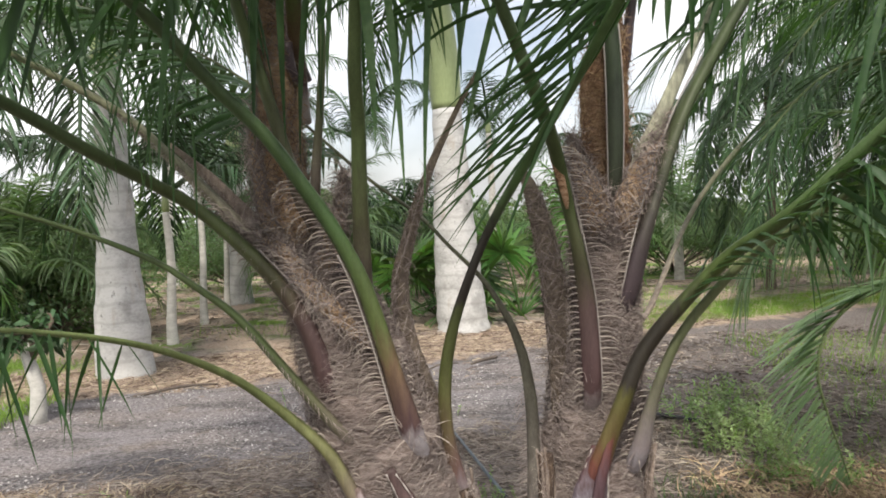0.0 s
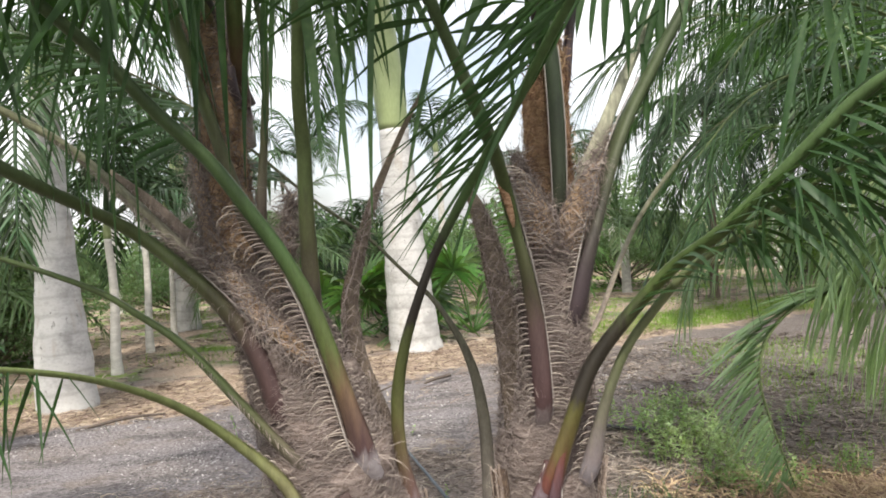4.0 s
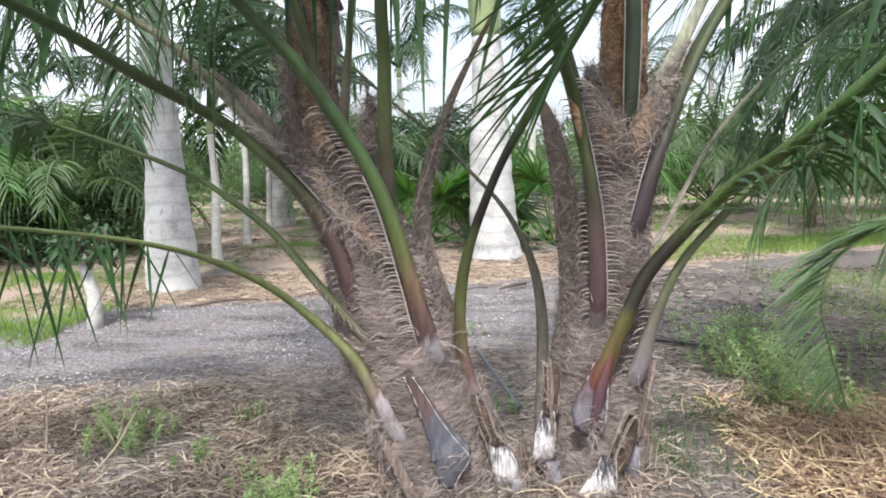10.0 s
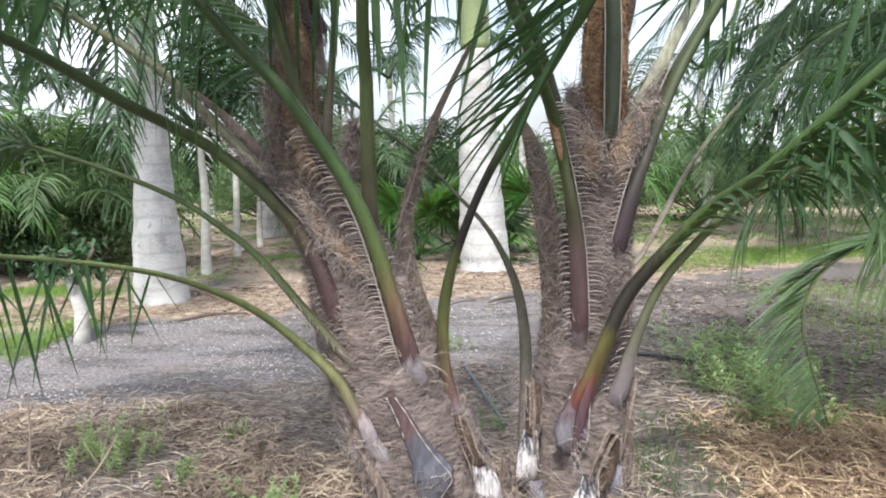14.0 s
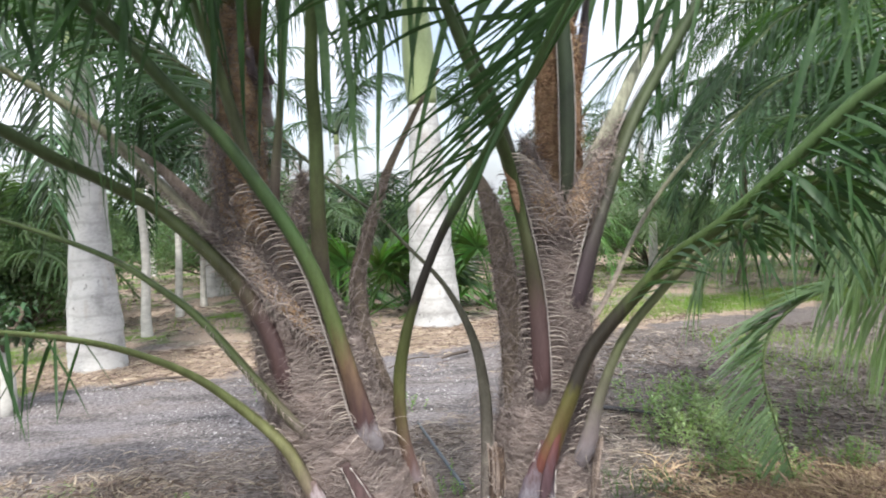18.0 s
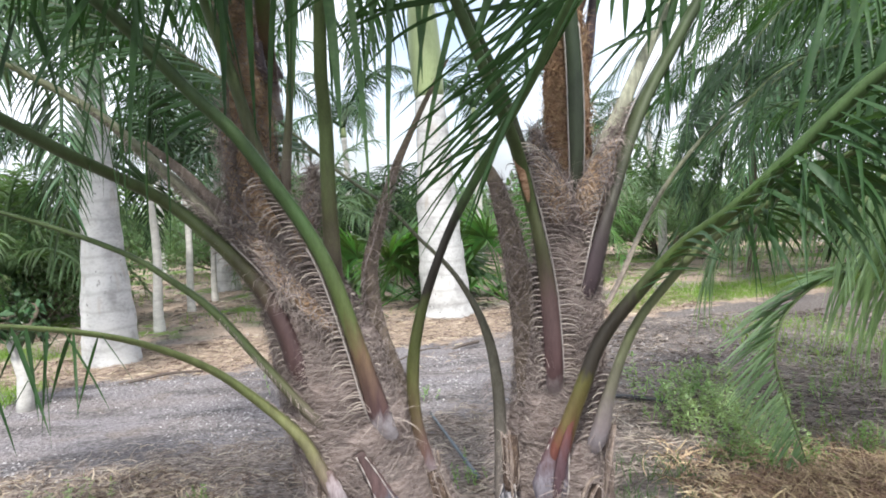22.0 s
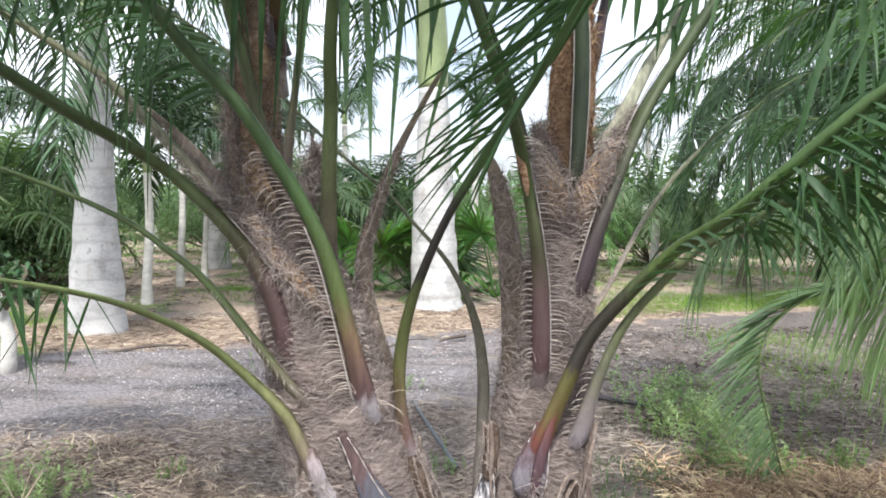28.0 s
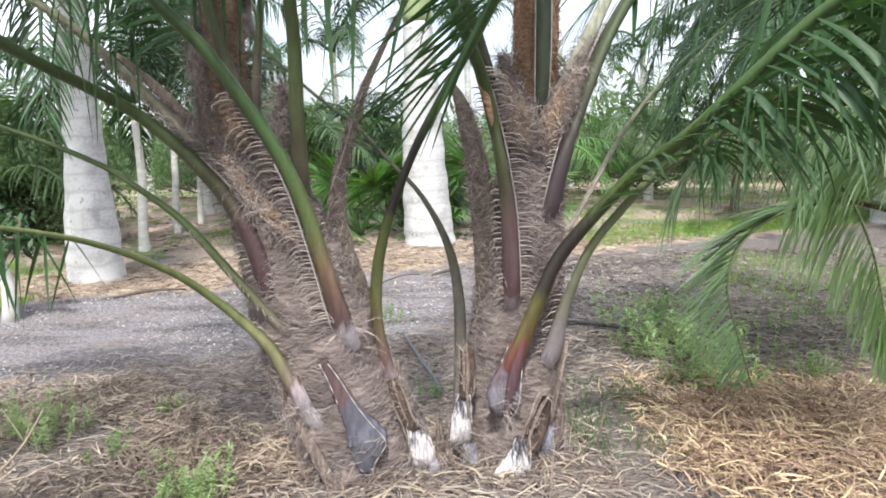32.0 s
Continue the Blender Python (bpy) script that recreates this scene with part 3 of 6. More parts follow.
def leaflets_along(line, start, end, n, length, width, spread=(70, 35), lift=0.15, droop=1.2, sides=(1, -1), jitter=0.15, profile=None, tilt=0.0, roll=0.0, segs=6, toward=None, pull=0.0, toward2=None, loose=1.0):
    """Yields leaflet meshes along a rachis between two fractions of its length."""
    fr = frames_of(line)
    cum = [0.0]
    for a, b in zip(line, line[1:]):
        cum.append(cum[-1] + (b.xyz - a.xyz).length)
    for k in range(n):
        u = (k + 0.5) / n
        want = (start + (end - start) * u) * cum[-1]
        i = min(range(len(cum)), key=lambda j: abs(cum[j] - want))
        t, s, nm = fr[i]
        if roll:
            q = Matrix.Rotation(radians(roll), 3, t)
            s, nm = q @ s, q @ nm
        prof = profile(u) if profile else (0.55 + 0.45 * math.sin(math.pi * min(1, u * 1.1 + 0.12)))
        a = radians(spread[0] + (spread[1] - spread[0]) * u + rng.uniform(-9, 9))
        for sd in sides:
            w = t * math.cos(a) + s * (sd * math.sin(a)) + nm * (lift + rng.uniform(-jitter, jitter))
            if toward:
                aim = Vector(toward).normalized().lerp(Vector(toward2 or toward).normalized(), u)
                w = w.normalized().lerp((aim + loose * Vector((rng.gauss(0, 0.22), rng.gauss(0, 0.22), rng.gauss(0, 0.15)))).normalized(), min(1.0, pull * rng.uniform(0.8, 1.15)))
            base = line[i].xyz + s * (sd * line[i].w * 0.7) + t * rng.uniform(-0.01, 0.01)
            yield leaflet(base, w, nm, length * prof * rng.uniform(0.85, 1.12), width * rng.uniform(0.8, 1.15) * (0.35 + 0.65 * min(1.0, prof)), droop * rng.uniform(0.65, 1.4), segs, twist=rng.uniform(-0.9, 0.9))


def blade(a, b, width, sag=0.06, segs=8):
    """A long leaflet hanging from a to b, bowed a little, folded and twisted."""
    a, b = Vector(a), Vector(b)
    run = b - a
    flatway = Vector((run.x, run.y, 0))
    out = flatway.normalized() if flatway.length > 0.02 else Vector((rng.uniform(-1, 1), rng.uniform(-1, 1), 0)).normalized()
    verts, faces = [], []
    turn0, turn1 = rng.uniform(-0.9, 0.9), rng.uniform(-0.9, 0.9)
    for k in range(segs + 1):
        u = k / segs
        p = a + run * u + (out * 0.6 + UP) * (sag * run.length * 4 * u * (1 - u) * 0.5)
        d = run.normalized()
        s = d.cross(Vector((0, -1, 0.1)))
        s = s.normalized() if s.length > 1e-3 else Vector((1, 0, 0))
        s = Matrix.Rotation(turn0 + (turn1 - turn0) * u, 3, d) @ s
        nrm = s.cross(d).normalized()
        w = width * 0.5 * min(1.0, 0.5 + 2 * u) * max(0.03, (1 - u**3.0))
        verts += [p - s * w, p - nrm * (w * 0.4), p + s * w]
    for k in range(segs):
        q = k * 3
        faces += [(q, q + 1, q + 4, q + 3), (q + 1, q + 2, q + 5, q + 4)]
    return verts, faces


# ---- ground ----
def bump_height(x, y):
    h = 0.035 * noise.noise(Vector((x * 0.8, y * 0.8, 1.7))) + 0.012 * noise.noise(Vector((x * 4, y * 4, 0.3)))
    h += 0.16 * math.exp(-(((x - 2.0) / 0.62) ** 2 + ((y - 2.55) / 0.42) ** 2))
    h += 0.05 * math.exp(-(((x - 0.25) / 0.9) ** 2 + ((y - 2.6) / 0.7) ** 2))
    fade = 1 - min(1.0, max(0.0, (math.hypot(x, y - 4) - 9) / 10))
    return h * fade


def axis_steps(lo, hi, fine_lo, fine_hi, step):
    out, v = [], fine_lo
    while v <= fine_hi:
        out.append(v)
        v += step
    g, v = step, fine_lo
    while v > lo:
        g *= 1.35
        v -= g
        out.insert(0, max(v, lo))
    g, v = step, out[-1]
    while v < hi:
        g *= 1.35
        v += g
        out.append(min(v, hi))
    return out


gx, gy = axis_steps(-900, 900, -5, 6, 0.09), axis_steps(-900, 1500, 0.5, 9.5, 0.09)
gv = [(x, y, bump_height(x, y)) for y in gy for x in gx]
gf = [(j * len(gx) + i, j * len(gx) + i + 1, (j + 1) * len(gx) + i + 1, (j + 1) * len(gx) + i) for j in range(len(gy) - 1) for i in range(len(gx) - 1)]
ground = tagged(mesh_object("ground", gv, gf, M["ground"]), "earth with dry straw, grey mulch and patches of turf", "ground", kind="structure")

# ---- the clump: two fibrous stems and their fronds ----
palm = thing("clustering_palm", "two-stemmed palm with shaggy fibrous stems and long green petioles", "palm")


def fibre_coat(line, count, material, parent, lean=0.4, length=(0.05, 0.16), width=0.0023, lift=0.012, label="", name="fibre_coat", sector=(0, 360)):
    """Loose hairs that lie round a stem."""
    heap, fr = Heap(), frames_of(line)
    for _ in range(count):
        i = rng.randrange(len(line) - 1)
        t, s, nm = fr[i]
        a = radians(rng.uniform(*sector))
        out = s * math.cos(a) + nm * math.sin(a)
        round_way = out.cross(t) * rng.choice((-1, 1))
        p = line[i].xyz.lerp(line[i + 1].xyz, rng.random()) + out * (line[i].w * rng.uniform(0.97, 1.02))
        way = round_way + t * rng.gauss(-0.1, lean) + out * rng.uniform(0.1, 0.55)
        heap.add(*strand(p, way, rng.uniform(*length), width * rng.uniform(0.6, 1.4), -out * rng.uniform(0.1, 0.5) - UP * rng.uniform(0.0, 0.5), segs=3))
    return heap.make(name, material, parent, label)


def comb(line, sides, count, length, parent, material, start=0.0, end=1.0, droop=0.5, width=0.0026, back=0.0):
    """Rows of stiff fibres down the margins of a sheath."""
    heap, fr = Heap(), frames_of(line)
    for k in range(count):
        u = start + (end - start) * (k + rng.random() * 0.7) / count
        i = min(int(u * (len(line) - 1)), len(line) - 2)
        t, s, nm = fr[i]
        for sd in sides:
            p = line[i].xyz.lerp(line[i + 1].xyz, u * (len(line) - 1) - i) + s * (sd * line[i].w * 0.98)
            way = s * sd + t * rng.uniform(-0.55, 0.0) + Vector((0, back - rng.uniform(0.0, 0.35), 0))
            heap.add(*strand(p, way, length * rng.uniform(0.6, 1.25), width, -UP * droop * rng.uniform(0.4, 1.2) - s * (sd * 0.25), segs=3))
    return heap.make("fibre_fringe", material, parent)


def ribs(line, side, count, length, parent, start=0.0, end=0.6, width=0.0027, hook=0.75):
    """A comb of stiff curved ribs down one margin of a sheath, hooked at their tips."""
    heap = Heap()
    for k in range(count):
        u = start + (end - start) * (k + rng.uniform(-0.25, 0.25) + 0.3) / count
        i = max(0, min(int(u * (len(line) - 1)), len(line) - 2))
        q = line[i].xyz.lerp(line[i + 1].xyz, max(0.0, u * (len(line) - 1) - i))
        p0 = q + Vector((side * line[i].w * 0.85, -line[i].w * 0.15, 0))
        ln = length * rng.uniform(0.65, 1.2) * (0.7 + 0.3 * math.sin(3.14 * k / count))
        out = Vector((side, rng.uniform(-0.45, 0.05), rng.uniform(-0.05, 0.3)))
        hk = hook * rng.uniform(0.6, 1.4)
        pts = [(*(p0 + out * (ln * math.sin(v * 1.5)) - UP * (ln * hk * v**2.6)), width * rng.uniform(0.8, 1.1) * (1 - 0.8 * v)) for v in (0, 0.25, 0.5, 0.75, 1.0)]
        heap.add(*tube([Vector(w) for w in pts], 4)[:2])
    return heap.make("rib_comb", M["rib"], parent)


def edge_line(line, side, parent, start, end, radius=0.0028):
    """The pale waxy edge of a petiole."""
    n = len(line)
    cut = [Vector((*(p.xyz + Vector((side * p.w * 0.97, -p.w * 0.25, 0))), radius)) for p in line[int(n * start) : int(n * end)]]
    v, f, al = tube(cut, 5)
    return mesh_object("petiole_edge", v, f, M["wax"], parent)


def stem_mesh(name, pts, material, parent, rough=0.16, label="", sides=36, ledges=0.17):
    line = spline(pts, 0.025)
    def ledge(q, a):
        return 1 + ledges * ((q * 4.2 + a / 3.1416) % 1.0) - ledges * 0.5

    v, f, al = tube(line, sides, 1.0, rough=rough, seed=len(name) * 3.1, ring=ledge)
    return mesh_object(name, v, f, material, parent, label, along=al), line


stem_l, line_l = stem_mesh("stem", [(-0.042, 2.520, -0.121, 0.2625), (-0.123, 2.520, 0.166, 0.2365), (-0.215, 2.510, 0.403, 0.2218), (-0.289, 2.500, 0.676, 0.2104), (-0.362, 2.490, 0.917, 0.1680), (-0.445, 2.500, 1.109, 0.1280), (-0.500, 2.500, 1.230, 0.0780)], M["stem"], palm, label="leaning stem wrapped in grey-brown fibre")
stem_r, line_r = stem_mesh("stem", [(0.470, 2.590, -0.216, 0.2450), (0.480, 2.595, 0.063, 0.2120), (0.503, 2.630, 0.330, 0.1830), (0.531, 2.660, 0.685, 0.1701), (0.556, 2.660, 0.957, 0.1400), (0.579, 2.670, 1.179, 0.1201), (0.595, 2.680, 1.365, 0.0929)], M["stem"], palm, label="upright stem wrapped in grey-brown fibre")
top_l, line_tl = stem_mesh("upper_sheath", [(-0.520, 2.520, 1.120, 0.0700), (-0.535, 2.520, 1.300, 0.0720), (-0.545, 2.520, 1.480, 0.0680), (-0.557, 2.520, 1.680, 0.0660), (-0.577, 2.520, 1.880, 0.0640), (-0.600, 2.520, 2.080, 0.0520), (-0.620, 2.520, 2.250, 0.0254)], M["stem_tan"], palm, 0.1, "tan fibrous leaf sheath")
top_r, line_tr = stem_mesh("upper_sheath", [(0.589, 2.680, 1.311, 0.0931), (0.596, 2.680, 1.570, 0.0854), (0.602, 2.680, 1.823, 0.0778), (0.615, 2.680, 1.901, 0.0595), (0.635, 2.680, 2.028, 0.0277)], M["orange"], palm, 0.1, "rust-brown fibrous leaf sheath")
fibre_coat(line_l, 32000, M["fibre"], stem_l, length=(0.025, 0.10), width=0.002)
fibre_coat(line_r, 25000, M["fibre"], stem_r, length=(0.025, 0.095), width=0.002)
fibre_coat(line_tl, 3000, M["fibre"], top_l, lean=1.4, length=(0.03, 0.12), width=0.0028)
fibre_coat(line_tl, 2600, M["fibre_rust"], top_l, lean=1.4, length=(0.03, 0.11), width=0.0028)
fibre_coat(line_tr, 3500, M["fibre_rust"], top_r, lean=1.4, length=(0.03, 0.11), width=0.0028)


def frond(pts, material, label="", ext=None, flat=0.75, groove=0.35, hairs=None, leaves=None, leaf_mat="leaf", sides=12, sink=0.09, taper=0.6, combs=(), edges=(), wide=False):
    """A petiole with its rachis, its margin fibres and its leaflets."""
    foot = Vector(pts[0])
    foot.xyz += (foot.xyz - Vector(pts[1]).xyz).normalized() * 0.13 + Vector((0, sink, 0))
    foot.w *= taper
    first = Vector(pts[0])
    first.w *= 0.85
    pts = [tuple(foot), tuple(first), *pts[1:]]
    full = extend(pts, *ext) if ext else pts
    line = spline(full, 0.035)
    v, f, al = tube(line, sides, flat, groove, across=(1, 0.15, 0) if wide else None)
    ob = mesh_object("frond", v, f, M[material], palm, label, along=[q - 0.075 for q in al])
    if hairs:
        comb(spline(pts, 0.02), parent=ob, **hairs)
    base_line = spline(pts, 0.03)
    for side, count, ln, u0, u1 in combs:
        ribs(base_line, side, count, ln, ob, u0, u1)
    for side, u0, u1 in edges:
        edge_line(base_line, side, ob, u0, u1)
    if combs or edges:
        heap, low = Heap(), base_line[3]
        for _ in range(70):
            a, up = rng.uniform(0, 6.283), rng.uniform(-0.5, 1.4)
            p = base_line[0].xyz.lerp(base_line[6].xyz, rng.random()) + Vector((math.cos(a) * low.w * 1.25, -abs(math.sin(a)) * low.w * 0.9, 0))
            heap.add(*strand(p, Vector((math.cos(a) * 0.8, -0.3, up)), rng.uniform(0.04, 0.12), 0.003, Vector((rng.uniform(-0.3, 0.3), 0.1, -0.4)), segs=3))
        heap.make("base_fringe", FB, ob)
    for spec in leaves or ():
        for vv, ff in leaflets_along(line, **spec):
            mesh_object("leaflet", vv, ff, M[leaf_mat], ob)
    return ob, line


FB = M["fibre"]
# fibrous wings of the sheaths that part round the young leaves
for wing in (
    [(0.570, 2.600, 1.200, 0.0500), (0.530, 2.555, 1.330, 0.0560), (0.492, 2.565, 1.430, 0.0400), (0.470, 2.600, 1.520, 0.0200), (0.462, 2.630, 1.590, 0.0060)],
    [(0.610, 2.600, 1.200, 0.0500), (0.655, 2.555, 1.340, 0.0600), (0.712, 2.570, 1.450, 0.0460), (0.762, 2.600, 1.560, 0.0280), (0.800, 2.640, 1.663, 0.0080)],
    [(-0.500, 2.400, 1.080, 0.0500), (-0.555, 2.420, 1.190, 0.0420), (-0.610, 2.450, 1.350, 0.0240), (-0.640, 2.480, 1.540, 0.0180), (-0.650, 2.490, 1.700, 0.0060)],
    [(-0.715, 2.420, 1.310, 0.0200), (-0.550, 2.385, 1.222, 0.0300), (-0.460, 2.335, 1.118, 0.0340), (-0.376, 2.305, 1.036, 0.0320), (-0.317, 2.300, 0.970, 0.0260), (-0.265, 2.310, 0.910, 0.0100)],
    [(-0.430, 2.390, 1.090, 0.0480), (-0.385, 2.400, 1.220, 0.0360), (-0.350, 2.420, 1.350, 0.0200), (-0.330, 2.440, 1.480, 0.0060)],
):
    wl_line = spline(wing, 0.02)
    v, f, al = tube(wl_line, 14, 0.4, rough=0.2, across=(1, 0.1, 0))
    ob = mesh_object("sheath_wing", v, f, M["stem_tan"], palm, along=al)
    fibre_coat(wl_line, 1700, FB, ob, lean=1.6, length=(0.04, 0.13), width=0.003)
frond([(-0.134, 2.300, 0.626, 0.0510), (-0.191, 2.280, 0.866, 0.0435), (-0.262, 2.260, 1.113, 0.0399), (-0.343, 2.240, 1.287, 0.0375), (-0.440, 2.220, 1.444, 0.0360), (-0.535, 2.200, 1.584, 0.0337), (-0.656, 2.160, 1.715, 0.0312), (-0.762, 2.100, 1.848, 0.0285)], "pet_green", "thick green petiole, purple at its base", ext=(1.9, 0.62),
      combs=((-1, 74, 0.085, 0.06, 0.66), (1, 20, 0.018, 0.1, 0.4)), edges=((-1, 0.05, 0.5),),
      leaves=[dict(start=0.58, end=1.0, n=46, length=0.75, width=0.024, droop=4.0, lift=-0.3, jitter=0.35)])
frond([(-0.392, 2.360, 0.735, 0.0560), (-0.464, 2.340, 0.985, 0.0490), (-0.594, 2.320, 1.183, 0.0385), (-0.776, 2.300, 1.363, 0.0339), (-0.888, 2.150, 1.459, 0.0281), (-0.944, 1.950, 1.522, 0.0247), (-1.038, 1.750, 1.620, 0.0227), (-1.100, 1.500, 1.688, 0.0193)], "pet_purple", "petiole shading from purple to green", ext=(1.6, 0.55),
      combs=((1, 60, 0.08, 0.04, 0.5), (-1, 30, 0.03, 0.04, 0.4)), edges=((1, 0.04, 0.4),),
      leaves=[dict(start=0.60, end=1.0, n=70, length=0.55, width=0.018, droop=2.6, lift=-0.1, jitter=0.35)])
frond([(-0.415, 2.420, 0.972, 0.0620), (-0.594, 2.420, 1.204, 0.0560), (-0.717, 2.420, 1.348, 0.0480), (-0.908, 2.420, 1.550, 0.0400), (-1.080, 2.420, 1.709, 0.0330), (-1.377, 2.420, 1.888, 0.0258)], "pet_deadgreen", "fading grey-green petiole with ragged fibres", flat=0.5, ext=(1.0, 0.6),
      hairs=dict(sides=(1, -1), count=300, length=0.10, material=FB, end=0.75),
      leaves=[dict(start=0.55, end=1.0, n=60, length=0.5, width=0.018, droop=2.0, jitter=0.4)])
frond([(-0.471, 2.470, 1.165, 0.0315), (-0.678, 2.480, 1.346, 0.0251), (-0.811, 2.500, 1.483, 0.0189), (-0.938, 2.500, 1.597, 0.0077)], "pet_dead", "dry grey sheath edge", flat=0.35, wide=True, hairs=dict(sides=(1, -1), count=160, length=0.07, material=FB, end=0.9))
frond([(-0.335, 2.320, 0.598, 0.0359), (-0.499, 2.300, 0.805, 0.0254), (-0.664, 2.280, 1.014, 0.0210), (-0.795, 2.260, 1.127, 0.0169), (-0.906, 2.240, 1.209, 0.0148), (-1.108, 2.200, 1.306, 0.0126), (-1.332, 2.100, 1.399, 0.0103)], "pet_slim", "slender grey-green petiole, browning below", ext=(1.0, 0.9),
      hairs=dict(sides=(1, -1), count=90, length=0.05, material=FB, end=0.45),
      leaves=[dict(start=0.60, end=1.0, n=56, length=0.5, width=0.016, droop=2.2, lift=0.0, jitter=0.35)])
frond([(-0.265, 2.300, 0.299, 0.0483), (-0.342, 2.300, 0.461, 0.0379), (-0.400, 2.290, 0.570, 0.0316), (-0.502, 2.270, 0.683, 0.0272), (-0.638, 2.150, 0.844, 0.0201), (-0.771, 1.950, 0.973, 0.0149), (-0.879, 1.720, 1.057, 0.0118), (-1.039, 1.500, 1.117, 0.0092)], "pet_low", "low arching yellow-green petiole", ext=(0.7, 0.7), combs=((1, 26, 0.025, 0.05, 0.4),),
      leaves=[dict(start=0.56, end=1.0, n=22, length=0.34, width=0.0115, droop=1.0, spread=(58, 40), lift=-0.25, jitter=0.5, toward=(0.50, -0.1, -0.85), pull=0.55, loose=1.8)])
frond([(-0.280, 2.420, 1.148, 0.0342), (-0.272, 2.340, 1.365, 0.0260), (-0.260, 2.280, 1.602, 0.0232), (-0.254, 2.200, 1.766, 0.0213), (-0.224, 2.100, 2.054, 0.0182)], "pet_slim", "upright slender green petiole", ext=(1.9, 0.5), leaves=[dict(start=0.5, end=1.0, n=56, length=0.8, width=0.03, droop=3.0)])
frond([(-0.474, 2.440, 1.377, 0.0375), (-0.524, 2.440, 1.554, 0.0353), (-0.570, 2.430, 1.727, 0.0330), (-0.621, 2.410, 1.913, 0.0315), (-0.687, 2.380, 2.164, 0.0287)], "pet_slim", "steep green petiole", ext=(2.0, 0.6), leaves=[dict(start=0.46, end=1.0, n=60, length=0.8, width=0.03, droop=3.0)])
frond([(-0.020, 2.480, 0.420, 0.0320), (-0.066, 2.480, 0.611, 0.0380), (-0.095, 2.480, 0.727, 0.0380), (-0.140, 2.490, 0.864, 0.0350), (-0.163, 2.500, 0.989, 0.0330), (-0.163, 2.500, 1.112, 0.0300), (-0.137, 2.500, 1.211, 0.0260), (-0.095, 2.500, 1.350, 0.0200), (-0.045, 2.500, 1.480, 0.0150), (0.015, 2.500, 1.600, 0.0110), (0.080, 2.490, 1.720, 0.0085), (0.150, 2.470, 1.830, 0.0050)], "dead_brown", "dead grey-brown leaf stalk with a hairy base", flat=0.5, wide=True, hairs=dict(sides=(1, -1), count=260, length=0.06, material=FB, end=0.75))
fibre_coat(spline([(-0.020, 2.470, 0.420, 0.026), (-0.095, 2.470, 0.727, 0.030), (-0.163, 2.490, 0.989, 0.026), (-0.137, 2.490, 1.211, 0.020), (-0.045, 2.490, 1.480, 0.010)], 0.02), 1500, FB, palm, lean=1.4, length=(0.02, 0.07), width=0.0024)
frond([(0.283, 2.580, 0.067, 0.0360), (0.288, 2.600, 0.296, 0.0298), (0.290, 2.620, 0.418, 0.0249), (0.286, 2.650, 0.654, 0.0228), (0.245, 2.680, 0.858, 0.0199), (0.142, 2.700, 1.054, 0.0148), (0.005, 2.720, 1.205, 0.0109), (-0.102, 2.750, 1.321, 0.0109), (-0.300, 2.800, 1.476, 0.0100), (-0.520, 2.850, 1.679, 0.0090)], "pet_ash", "thin stalk with a frayed brown base", ext=(1.4, 0.4),
      hairs=dict(sides=(-1, 1), count=160, length=0.07, material=FB, end=0.35),
      leaves=[dict(start=0.55, end=1.0, n=40, length=0.5, width=0.034, droop=1.8)])
frond([(0.018, 2.450, 0.376, 0.0375), (-0.019, 2.420, 0.573, 0.0266), (-0.022, 2.400, 0.758, 0.0225), (0.010, 2.380, 0.935, 0.0221), (0.072, 2.360, 1.115, 0.0218), (0.141, 2.340, 1.269, 0.0215), (0.236, 2.260, 1.433, 0.0206), (0.331, 2.120, 1.593, 0.0185), (0.380, 2.020, 1.675, 0.0162), (0.451, 1.850, 1.814, 0.0156)], "pet_thin", "thin stalk, ochre below and black in the middle", ext=(0.8, 0.6),
      leaves=[dict(start=0.52, end=1.0, n=40, length=0.55, width=0.014, spread=(122, 100), lift=-0.3, droop=0.5, roll=-35, sides=(1,), toward=(-0.8, -0.05, -0.75), pull=0.8, loose=1.5, jitter=0.25),
              dict(start=0.62, end=1.0, n=26, length=0.4, width=0.016, spread=(60, 40), lift=0.3, droop=0.6, roll=-35, sides=(-1,), jitter=0.3, toward=(-0.5, -0.3, 0.7), pull=0.6)])
frond([(0.480, 2.460, 0.707, 0.0401), (0.467, 2.440, 0.986, 0.0331), (0.440, 2.430, 1.194, 0.0275), (0.410, 2.420, 1.335, 0.0261), (0.365, 2.320, 1.487, 0.0230), (0.304, 2.180, 1.611, 0.0215), (0.169, 2.000, 1.911, 0.0183)], "pet_purple", "upright petiole, purple below and green above", ext=(1.5, 0.4),
      combs=((1, 60, 0.085, 0.0, 0.66), (-1, 50, 0.045, 0.0, 0.6)), edges=((1, 0.05, 0.6),),
      leaves=[dict(start=0.50, end=1.0, n=44, length=0.6, width=0.018, droop=1.6, toward=(-0.85, 0.1, -0.4), pull=0.35, loose=1.4)])
frond([(0.500, 2.640, 1.080, 0.0300), (0.462, 2.630, 1.280, 0.0290), (0.420, 2.610, 1.480, 0.0280), (0.356, 2.560, 1.680, 0.0260), (0.290, 2.490, 1.830, 0.0240), (0.180, 2.380, 2.050, 0.0210)], "pet_dark", "steep dark petiole beside the upright stem", ext=(1.6, 0.4),
      leaves=[dict(start=0.52, end=1.0, n=40, length=0.6, width=0.026, droop=2.4)])
